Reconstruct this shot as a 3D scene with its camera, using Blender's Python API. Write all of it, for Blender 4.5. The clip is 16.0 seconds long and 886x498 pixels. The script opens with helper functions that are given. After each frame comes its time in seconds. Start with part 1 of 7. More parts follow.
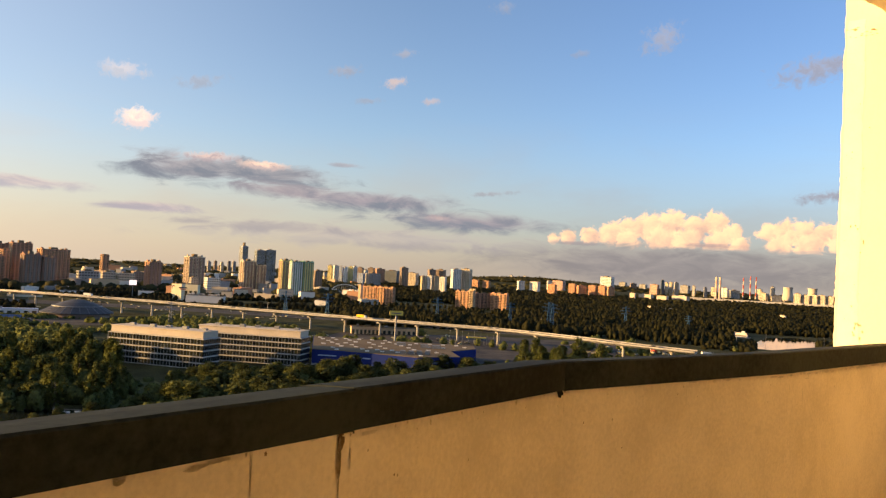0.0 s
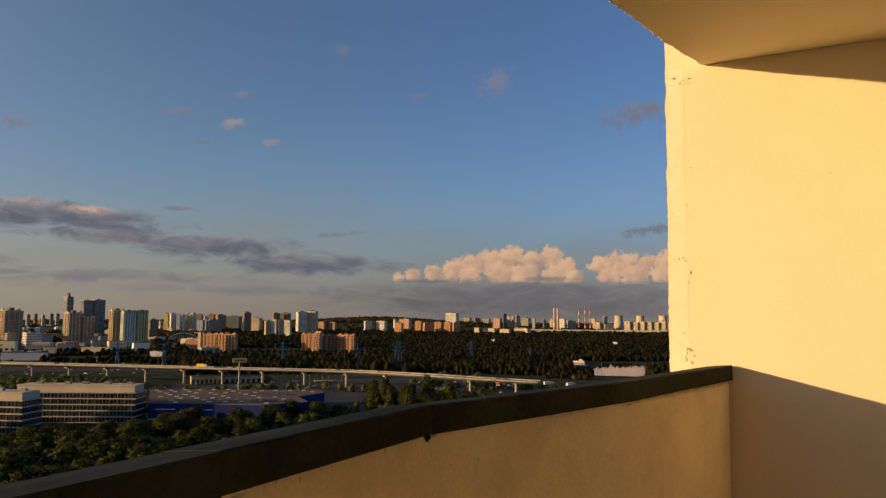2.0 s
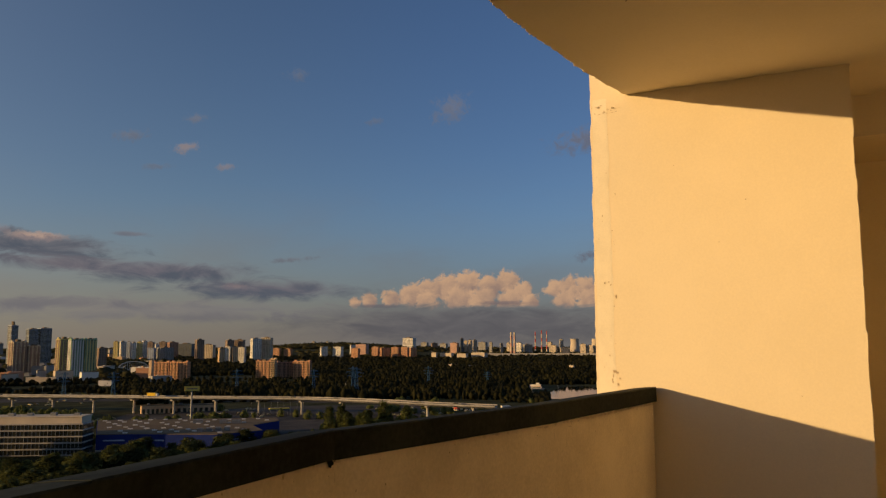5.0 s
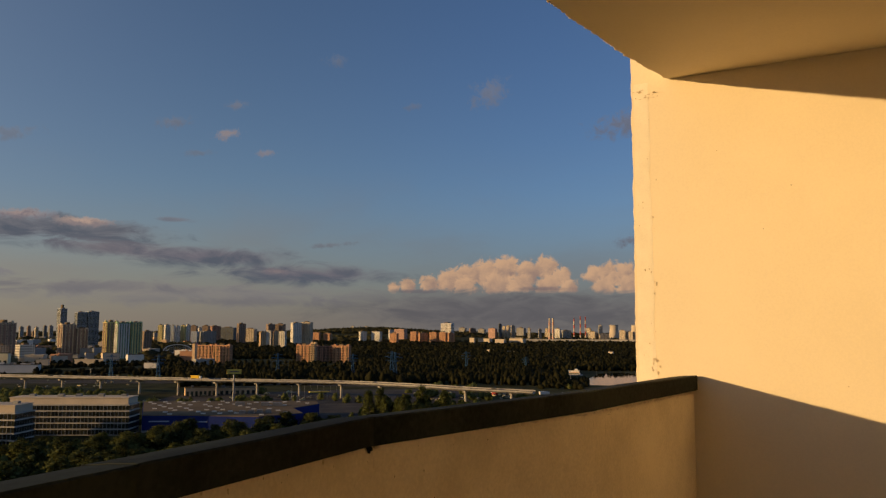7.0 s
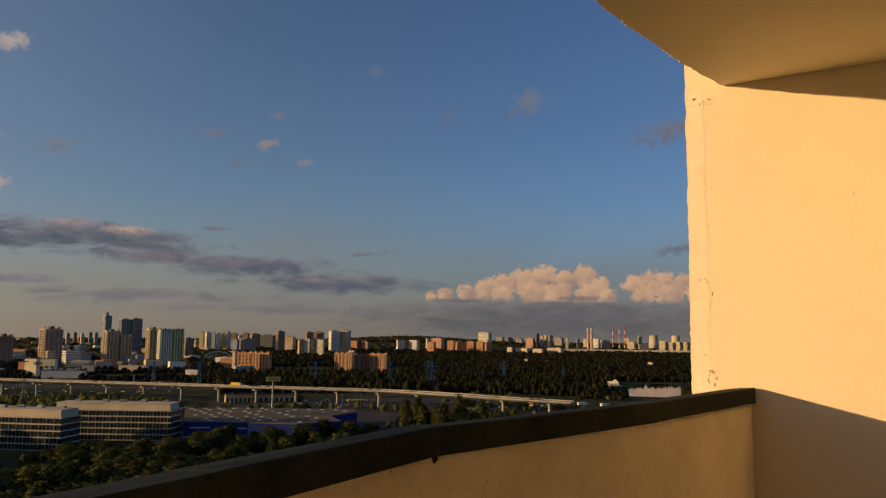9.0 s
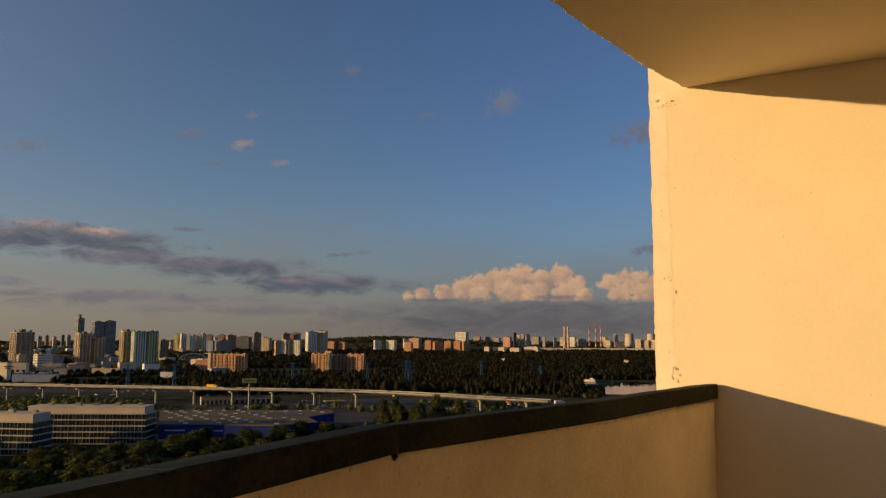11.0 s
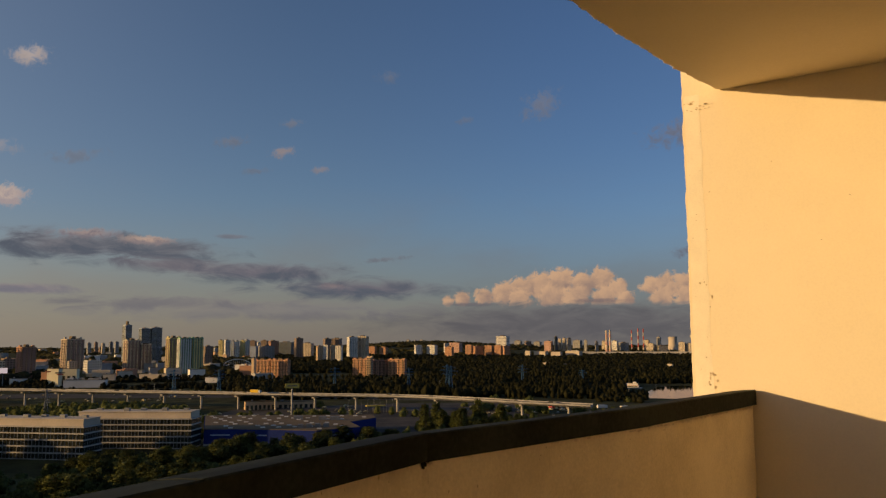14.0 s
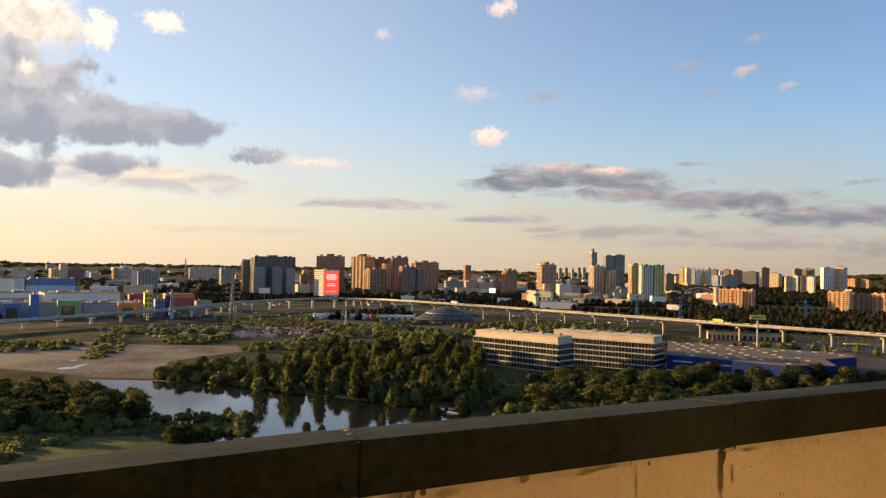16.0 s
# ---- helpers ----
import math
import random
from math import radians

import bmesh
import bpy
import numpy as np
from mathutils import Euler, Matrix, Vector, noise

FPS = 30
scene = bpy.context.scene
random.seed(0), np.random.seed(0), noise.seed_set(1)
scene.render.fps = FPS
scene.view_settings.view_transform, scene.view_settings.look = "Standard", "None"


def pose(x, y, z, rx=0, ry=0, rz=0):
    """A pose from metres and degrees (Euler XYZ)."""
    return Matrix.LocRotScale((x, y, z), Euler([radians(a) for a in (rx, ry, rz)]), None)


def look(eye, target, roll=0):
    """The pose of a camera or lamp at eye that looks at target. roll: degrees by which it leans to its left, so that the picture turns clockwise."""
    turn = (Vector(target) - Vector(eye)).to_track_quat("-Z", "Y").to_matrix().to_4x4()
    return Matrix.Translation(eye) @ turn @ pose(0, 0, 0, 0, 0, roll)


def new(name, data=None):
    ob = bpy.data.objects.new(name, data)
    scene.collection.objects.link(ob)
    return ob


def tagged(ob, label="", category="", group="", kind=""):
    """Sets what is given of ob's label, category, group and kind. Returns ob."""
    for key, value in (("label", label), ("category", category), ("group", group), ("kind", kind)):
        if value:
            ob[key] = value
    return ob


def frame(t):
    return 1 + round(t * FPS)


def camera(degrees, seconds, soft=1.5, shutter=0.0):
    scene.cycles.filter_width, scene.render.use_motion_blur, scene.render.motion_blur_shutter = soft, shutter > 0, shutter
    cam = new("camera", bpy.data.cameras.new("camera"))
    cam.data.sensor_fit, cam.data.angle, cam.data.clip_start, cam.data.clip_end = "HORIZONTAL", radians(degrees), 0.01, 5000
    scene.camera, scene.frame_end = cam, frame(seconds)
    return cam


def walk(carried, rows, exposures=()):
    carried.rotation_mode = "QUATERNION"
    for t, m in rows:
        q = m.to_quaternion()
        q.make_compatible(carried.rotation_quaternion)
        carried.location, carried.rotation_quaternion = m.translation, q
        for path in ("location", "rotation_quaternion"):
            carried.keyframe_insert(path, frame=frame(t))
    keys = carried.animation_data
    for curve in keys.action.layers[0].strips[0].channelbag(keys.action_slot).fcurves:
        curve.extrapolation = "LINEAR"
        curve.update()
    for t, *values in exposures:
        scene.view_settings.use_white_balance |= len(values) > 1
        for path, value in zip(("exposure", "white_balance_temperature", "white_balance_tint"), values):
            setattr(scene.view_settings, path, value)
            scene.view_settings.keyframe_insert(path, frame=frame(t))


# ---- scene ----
cam = camera(59.18, 16.0, 1.3)
PATH = [
    (0, pose(-0.037, 0.036, 59.848, 91.85, -3.05, -0.00)),
    (0.5, pose(-0.075, 0.085, 59.854, 92.28, -0.67, -8.23)),
    (1, pose(-0.082, 0.077, 59.864, 92.91, -0.06, -12.84)),
    (1.5, pose(-0.087, 0.087, 59.859, 93.67, -0.08, -9.33)),
    (2, pose(-0.076, 0.058, 59.859, 95.12, -0.50, -11.21)),
    (2.5, pose(-0.068, 0.046, 59.857, 96.61, -0.97, -13.70)),
    (3, pose(-0.006, 0.011, 59.859, 97.59, 0.15, -18.03)),
    (3.5, pose(0.045, -0.010, 59.861, 97.82, 0.69, -19.71)),
    (4, pose(0.057, -0.001, 59.858, 97.56, 1.02, -18.83)),
    (4.5, pose(0.048, -0.007, 59.859, 97.28, 0.62, -16.45)),
    (7, pose(0.048, -0.005, 59.867, 95.87, -0.25, -11.56)),
    (7.5, pose(0.041, 0.000, 59.867, 96.23, -0.42, -11.63)),
    (8, pose(0.024, -0.003, 59.870, 96.48, -0.65, -11.42)),
    (8.5, pose(-0.001, 0.006, 59.871, 96.79, -0.77, -10.82)),
    (9, pose(-0.020, 0.016, 59.867, 96.51, -0.65, -8.84)),
    (11.5, pose(0.036, -0.032, 59.865, 96.60, -0.28, -11.24)),
    (12, pose(0.047, -0.034, 59.864, 97.37, -0.29, -11.86)),
    (12.5, pose(0.047, -0.032, 59.864, 97.52, 0.16, -11.87)),
    (13, pose(0.036, -0.031, 59.864, 97.33, 0.04, -11.70)),
    (13.5, pose(0.030, -0.039, 59.866, 97.57, -0.44, -11.69)),
    (14, pose(0.050, -0.049, 59.878, 96.83, 0.18, -7.54)),
    (14.5, pose(0.037, -0.017, 59.858, 93.83, 1.08, 4.80)),
    (15, pose(0.004, -0.057, 59.860, 91.45, 0.56, 18.61)),
    (15.5, pose(-0.035, -0.059, 59.862, 90.32, -0.55, 24.19)),
    (16, pose(-0.060, -0.045, 59.869, 91.28, -1.14, 25.25)),
]
EXPOSURES = [(0.0, 1.16, 7350, 13.2), (0.3, 0.84, 7250, 12.8), (0.6, 0.42, 7050, 12.4), (1.0, 0.14, 6850, 12.0), (1.5, -0.04, 6750, 12.0), (2.0, 0.0, 6700, 12.0), (2.5, -0.2, 6700, 12.0), (3.5, -0.42, 6700, 12.0), (4.5, -0.38, 6700, 12.0), (7.0, -0.28, 6700, 12.0), (13.5, -0.28, 6700, 12.0), (14.0, -0.28, 6720, 12.0), (14.5, 0.6, 7050, 12.4), (15.0, 0.84, 7150, 12.6), (15.5, 0.92, 7250, 12.8), (16.0, 1.15, 7350, 13.0)]
walk(cam, PATH, EXPOSURES)

# ---- sky, sun ----
SUN_AZ, SUN_EL = 95.0, 8.45          # degrees, counted to the left from +y, and above the horizon


def node(nt, kind, x=None, **kw):
    n = nt.nodes.new(kind)
    for k, v in (x or {}).items():
        n.inputs[k].default_value = v
    return n


def math_node(nt, op, a, b=None, c=None, clamp=False):
    n = nt.nodes.new("ShaderNodeMath")
    n.operation, n.use_clamp = op, clamp
    for i, v in enumerate((a, b, c)):
        if v is None:
            continue
        if isinstance(v, (int, float)):
            n.inputs[i].default_value = v
        else:
            nt.links.new(v, n.inputs[i])
    return n.outputs[0]


def mix_rgb(nt, fac, a, b, blend="MIX"):
    n = nt.nodes.new("ShaderNodeMixRGB")
    n.blend_type = blend
    for i, v in enumerate((fac, a, b)):
        if isinstance(v, (int, float)):
            n.inputs[i].default_value = v
        elif isinstance(v, tuple):
            n.inputs[i].default_value = (*v, 1)
        else:
            nt.links.new(v, n.inputs[i])
    return n.outputs[0]


def noise_node(nt, vec, scale, detail=4.0, rough=0.55, dist=0.0):
    n = nt.nodes.new("ShaderNodeTexNoise")
    n.inputs["Scale"].default_value, n.inputs["Detail"].default_value = scale, detail
    n.inputs["Roughness"].default_value, n.inputs["Distortion"].default_value = rough, dist
    if vec is not None:
        nt.links.new(vec, n.inputs["Vector"])
    return n.outputs["Fac"]


def ramp(nt, fac, lo, hi, a=0.0, b=1.0):
    n = nt.nodes.new("ShaderNodeMapRange")
    n.interpolation_type = "SMOOTHSTEP"
    for i, v in zip((1, 2, 3, 4), (lo, hi, a, b)):
        n.inputs[i].default_value = v
    nt.links.new(fac, n.inputs[0])
    return n.outputs[0]


world = bpy.data.worlds.new("evening_sky")
scene.world = world
world.use_nodes = True
W = world.node_tree
W.nodes.clear()
sky = W.nodes.new("ShaderNodeTexSky")
sky.sky_type, sky.sun_disc = "NISHITA", False
sky.sun_elevation, sky.sun_rotation = radians(SUN_EL), radians(-SUN_AZ)
sky.altitude, sky.air_density, sky.dust_density, sky.ozone_density = 150, 1.0, 0.5, 3.0
coord = W.nodes.new("ShaderNodeTexCoord")
sep = W.nodes.new("ShaderNodeSeparateXYZ")
W.links.new(coord.outputs["Generated"], sep.inputs[0])
X, Y, Z = sep.outputs
AZ = math_node(W, "MULTIPLY", math_node(W, "ARCTAN2", math_node(W, "MULTIPLY", X, -1.0), Y), 57.29578)
EL = math_node(W, "MULTIPLY", math_node(W, "ARCSINE", Z), 57.29578)
flat = W.nodes.new("ShaderNodeCombineXYZ")           # sky seen as a flat chart in degrees
W.links.new(AZ, flat.inputs[0])
W.links.new(math_node(W, "MULTIPLY", EL, 1.0), flat.inputs[1])
wide = W.nodes.new("ShaderNodeVectorMath")
wide.operation = "MULTIPLY"
wide.inputs[1].default_value = (1.0, 3.2, 1.0)
W.links.new(flat.outputs[0], wide.inputs[0])
puff = noise_node(W, flat.outputs[0], 0.62, 10.0, 0.64, 0.3)
fine_puff = noise_node(W, flat.outputs[0], 1.5, 8.0, 0.66, 0.5)
lump = noise_node(W, flat.outputs[0], 0.5, 6.0, 0.52, 0.2)
streak = noise_node(W, wide.outputs[0], 0.30, 10.0, 0.62, 0.6)
veil = noise_node(W, wide.outputs[0], 0.06, 5.0, 0.55, 0.3)

# haze low over the land, warmer towards the sun
near_sun = ramp(W, AZ, -25.0, 75.0)
low = ramp(W, EL, 11.0, -0.5)
haze = mix_rgb(W, near_sun, (1.95, 1.85, 2.0), (5.2, 4.25, 3.0))
clear = mix_rgb(W, 1.0, sky.outputs[0], mix_rgb(W, ramp(W, AZ, 8.0, -22.0), (1.62, 1.48, 1.56), (1.38, 1.42, 1.70)), "MULTIPLY")
veiled = math_node(W, "MULTIPLY", ramp(W, AZ, 0.0, 52.0), 0.36)
clear = mix_rgb(W, veiled, clear, (4.0, 4.25, 4.4))
tone = mix_rgb(W, math_node(W, "MULTIPLY", low, 0.72), clear, haze)
band = math_node(W, "MULTIPLY", ramp(W, EL, 14.0, 1.5), math_node(W, "MULTIPLY", ramp(W, veil, 0.42, 0.62), 0.32))
tone = mix_rgb(W, band, tone, mix_rgb(W, near_sun, (2.3, 2.1, 2.1), (5.0, 4.25, 3.4)))


def cloud(tone, az, el, ra, re, lit, dark, grain, soft=0.5, tilt=0.0, cover=1.0, flat_base=0.0, rag=1.5):
    """One cloud: centre and half sizes in degrees, lit top and dark base."""
    a = math_node(W, "SUBTRACT", AZ, az)
    e = math_node(W, "SUBTRACT", math_node(W, "SUBTRACT", EL, el), math_node(W, "MULTIPLY", a, tilt))
    u, v = math_node(W, "DIVIDE", a, ra), math_node(W, "DIVIDE", e, re)
    if flat_base:
        v = math_node(W, "MAXIMUM", v, math_node(W, "MULTIPLY", v, -flat_base))
    d = math_node(W, "ADD", math_node(W, "MULTIPLY", u, u), math_node(W, "MULTIPLY", v, v))
    d = math_node(W, "ADD", math_node(W, "SQRT", d), math_node(W, "MULTIPLY", math_node(W, "SUBTRACT", grain, 0.5), rag * 2.2))
    m = math_node(W, "MULTIPLY", ramp(W, d, 1.0, 1.0 - soft), cover)
    top = math_node(W, "ADD", math_node(W, "DIVIDE", e, re), math_node(W, "MULTIPLY", math_node(W, "SUBTRACT", grain, 0.5), 5.0))
    shade = mix_rgb(W, ramp(W, top, -0.7, 0.9), dark, lit)
    return mix_rgb(W, m, tone, shade)


# grey layers low over the north
tone = cloud(tone, -17.0, 1.35, 19.0, 2.0, (1.75, 1.68, 1.82), (1.35, 1.32, 1.5), streak, soft=0.75, cover=0.85, rag=0.5)
tone = cloud(tone, 6.63, 2.40, 17.43, 1.08, (3.1, 2.8, 2.8), (2.5, 2.4, 2.6), streak, soft=0.9, cover=0.6, rag=1.0)
tone = cloud(tone, 12.5, 2.75, 11.0, 0.55, (2.5, 2.35, 2.5), (2.0, 1.95, 2.2), streak, soft=0.9, cover=0.6, rag=0.9)
tone = cloud(tone, 1.5, 1.9, 9.0, 0.45, (2.4, 2.25, 2.35), (1.9, 1.85, 2.05), streak, soft=0.9, cover=0.5, rag=0.9)
# heaped evening cumulus over the forest: round heads, higher ones behind, on one flat base
HEAP_LIT, HEAP_DARK = (8.0, 5.05, 3.1), (3.7, 2.65, 2.3)
base_line = ramp(W, math_node(W, "ADD", EL, math_node(W, "MULTIPLY", math_node(W, "SUBTRACT", streak, 0.5), 1.4)), 2.45, 2.95)
for az, el, r in ((-14.75, 4.18, 1.08), (-16.19, 4.45, 1.0), (-19.06, 4.41, 1.0), (-17.63, 4.1, 1.05), (-13.3, 3.88, 0.95), (-20.15, 3.85, 0.8), (-11.93, 3.5, 0.9), (-10.6, 3.3, 0.7),
                  (-22.56, 3.95, 0.75), (-23.5, 4.1, 0.8), (-24.66, 4.0, 0.95), (-25.9, 3.9, 0.9), (-27.3, 4.0, 1.0), (-15.5, 3.3, 1.0), (-13.2, 3.1, 0.85), (-17.3, 3.25, 1.0), (-19.2, 3.15, 0.95),
                  (-20.7, 3.05, 0.7), (-23.2, 3.15, 0.85), (-25.0, 3.1, 0.95), (-27.0, 3.05, 1.0), (-8.95, 3.15, 0.6), (-8.0, 3.0, 0.45)):
    u = math_node(W, "DIVIDE", math_node(W, "SUBTRACT", AZ, az), r * 1.12)
    v = math_node(W, "DIVIDE", math_node(W, "SUBTRACT", EL, el), r)
    d = math_node(W, "SQRT", math_node(W, "ADD", math_node(W, "MULTIPLY", u, u), math_node(W, "MULTIPLY", v, v)))
    d = math_node(W, "ADD", d, math_node(W, "MULTIPLY", math_node(W, "SUBTRACT", fine_puff, 0.5), 1.7))
    m = math_node(W, "MULTIPLY", ramp(W, d, 1.06, 0.66), base_line)
    light = math_node(W, "ADD", math_node(W, "ADD", math_node(W, "MULTIPLY", u, 0.4), math_node(W, "MULTIPLY", v, 0.6)), math_node(W, "MULTIPLY", math_node(W, "SUBTRACT", puff, 0.5), 3.0))
    tone = mix_rgb(W, m, tone, mix_rgb(W, ramp(W, light, -1.0, 0.75), HEAP_DARK, HEAP_LIT))
tone = cloud(tone, -19.0, 2.95, 2.6, 0.22, (2.5, 2.0, 2.1), (2.0, 1.75, 1.9), streak, soft=0.8, rag=0.9, cover=0.7)
tone = cloud(tone, -9.6, 2.75, 2.2, 0.2, (2.2, 1.9, 2.1), (1.8, 1.7, 1.9), streak, soft=0.8, rag=0.9, cover=0.7)
# slate-blue bank, thinning towards the north
SLATE = (1.26, 1.48, 1.90)
tone = cloud(tone, 18.4, 6.45, 6.0, 1.45, (2.35, 2.35, 2.65), SLATE, streak, soft=0.7, rag=0.8)
tone = cloud(tone, 13.2, 6.4, 6.6, 1.15, (2.2, 2.25, 2.55), SLATE, streak, soft=0.7, rag=0.8, tilt=0.03)
tone = cloud(tone, 13.4, 7.05, 2.3, 0.42, (6.4, 4.6, 3.7), (3.2, 2.7, 2.8), fine_puff, soft=0.7, rag=0.9)
tone = cloud(tone, 17.2, 7.35, 2.6, 0.45, (4.6, 3.6, 3.4), (2.7, 2.4, 2.7), fine_puff, soft=0.8, rag=0.9)
tone = cloud(tone, 11.4, 5.3, 6.5, 0.8, (2.5, 2.3, 2.55), (1.75, 1.75, 2.1), streak, soft=0.85, rag=0.8, tilt=0.07)
tone = cloud(tone, 5.6, 4.95, 8.2, 0.98, (2.3, 2.15, 2.5), SLATE, streak, soft=0.75, rag=0.8, tilt=0.02)
tone = cloud(tone, -1.8, 3.8, 8.6, 0.95, (2.1, 2.0, 2.35), SLATE, streak, soft=0.75, rag=0.75)
tone = cloud(tone, 0.6, 4.05, 1.4, 0.3, (3.8, 2.9, 2.8), (2.4, 2.1, 2.4), fine_puff, soft=0.9, rag=0.9, cover=0.7)
tone = cloud(tone, 7.6, 7.5, 1.6, 0.24, (2.5, 2.4, 2.75), (2.0, 2.0, 2.4), streak, soft=0.8, rag=0.9, cover=0.7)
tone = cloud(tone, 30.0, 4.5, 7.2, 0.55, (3.9, 3.5, 3.5), (2.75, 2.75, 3.15), streak, soft=0.7, rag=0.8)
tone = cloud(tone, 20.9, 3.5, 4.0, 0.45, (3.5, 3.1, 3.2), (2.45, 2.4, 2.8), streak, soft=0.7, rag=0.8)
tone = cloud(tone, 40.5, 2.3, 9.0, 0.4, (5.0, 4.1, 3.3), (3.9, 3.4, 3.1), streak, soft=0.9, rag=0.9, cover=0.5)
tone = cloud(tone, 22.07, 9.45, 1.5, 0.95, (7.0, 5.6, 4.8), (4.8, 4.1, 4.2), fine_puff, soft=0.7, rag=1.1)
# tall grey-blue cloud towards the sun, with lit heads above and a pale shelf beneath
STORM = (1.95, 2.25, 2.85)
tone = cloud(tone, 45.5, 5.7, 10.0, 1.25, (5.4, 4.7, 4.1), (3.4, 3.4, 3.6), streak, soft=0.8, rag=0.9, tilt=0.02)
tone = cloud(tone, 54.5, 15.0, 5.6, 2.6, (7.0, 6.1, 5.2), (4.3, 4.1, 4.0), puff, soft=0.5, rag=0.9)
tone = cloud(tone, 49.37, 15.06, 1.3, 1.6, (8.4, 7.0, 5.7), (6.2, 5.5, 5.0), fine_puff, soft=0.7, rag=0.9)
tone = cloud(tone, 45.38, 16.1, 1.9, 0.95, (7.6, 6.5, 5.5), (5.8, 5.3, 5.1), fine_puff, soft=0.8, rag=1.0)
tone = cloud(tone, 55.2, 10.4, 6.6, 4.3, (3.5, 3.6, 3.95), STORM, lump, soft=0.3, rag=0.75)
tone = cloud(tone, 48.8, 9.2, 9.0, 1.8, (2.9, 3.1, 3.6), STORM, lump, soft=0.35, rag=0.65, tilt=-0.02)
tone = cloud(tone, 53.7, 12.2, 0.7, 0.8, (7.6, 6.4, 5.4), (5.6, 5.0, 4.6), fine_puff, soft=0.8, rag=0.9, cover=0.8)
tone = cloud(tone, 55.2, 5.85, 4.4, 1.3, (2.7, 2.9, 3.3), (1.95, 2.2, 2.75), lump, soft=0.4, rag=0.8)
tone = cloud(tone, 48.8, 6.5, 3.6, 1.0, (2.8, 3.0, 3.4), (2.0, 2.25, 2.8), lump, soft=0.5, rag=0.9, tilt=-0.08)
tone = cloud(tone, 38.84, 7.49, 2.4, 0.9, (2.7, 2.9, 3.4), (1.95, 2.2, 2.85), fine_puff, soft=0.5, rag=0.7, flat_base=1.6)
tone = cloud(tone, 49.0, 10.9, 1.2, 0.4, (3.6, 3.7, 4.1), (2.8, 3.0, 3.5), fine_puff, soft=0.8, rag=1.0, cover=0.7)
tone = cloud(tone, 44.2, 10.1, 1.0, 0.25, (3.6, 3.7, 4.1), (2.8, 3.0, 3.5), fine_puff, soft=0.8, rag=1.0, cover=0.6)
tone = cloud(tone, 34.8, 7.2, 3.6, 0.66, (6.6, 5.4, 4.6), (4.4, 4.0, 4.1), fine_puff, soft=0.85, rag=1.3, cover=0.8)
tone = cloud(tone, 23.17, 12.55, 1.9, 0.75, (5.0, 4.5, 4.6), (3.4, 3.5, 4.0), fine_puff, soft=0.85, rag=1.2, cover=0.7)
# small stray puffs
for az, el, ra, re, lit, cover in ((4.3, 13.65, 1.2, 0.5, (4.6, 3.7, 3.5), 0.75), (1.5, 12.47, 0.8, 0.36, (4.2, 3.5, 3.5), 0.6), (21.21, 18.46, 1.5, 0.8, (6.6, 5.6, 5.2), 0.9), (29.93, 16.57, 0.8, 0.6, (5.6, 5.1, 5.0), 0.6),
                                    (-15.03, 17.1, 1.7, 1.3, (3.0, 2.9, 3.2), 0.55), (-25.3, 14.7, 3.4, 1.1, (2.5, 2.35, 2.6), 0.7), (-25.98, 6.44, 2.5, 0.5, (2.1, 2.0, 2.4), 0.7), (-3.34, 6.04, 2.1, 0.22, (2.3, 2.3, 2.7), 0.6),
                                    (8.0, 14.2, 1.6, 0.5, (2.7, 2.6, 2.9), 0.55), (3.6, 15.7, 1.0, 0.4, (3.2, 3.0, 3.2), 0.5), (18.02, 12.43, 2.1, 0.6, (2.7, 2.7, 3.1), 0.5), (-3.5, 19.2, 1.2, 0.5, (2.6, 2.7, 3.2), 0.45),
                                    (-9.3, 16.2, 1.0, 0.35, (2.5, 2.5, 2.9), 0.4), (6.2, 12.2, 1.2, 0.3, (2.5, 2.5, 2.9), 0.45)):
    tone = cloud(tone, az, el, ra, re, lit, tuple(c * 0.82 for c in lit), fine_puff, soft=0.95, rag=1.25, cover=cover, tilt=-0.12)
bg = W.nodes.new("ShaderNodeBackground")
bg.inputs["Strength"].default_value = 0.085
W.links.new(tone, bg.inputs["Color"])
out = W.nodes.new("ShaderNodeOutputWorld")
W.links.new(bg.outputs[0], out.inputs["Surface"])

sun = new("sun", bpy.data.lights.new("sun", "SUN"))
sun.data.energy, sun.data.angle, sun.data.color = 5.6, radians(0.6), (1.0, 0.65, 0.28)
sun.matrix_world = look((-math.sin(radians(SUN_AZ)) * 500, math.cos(radians(SUN_AZ)) * 500, 60 + 500 * math.tan(radians(SUN_EL))), (0, 0, 60))


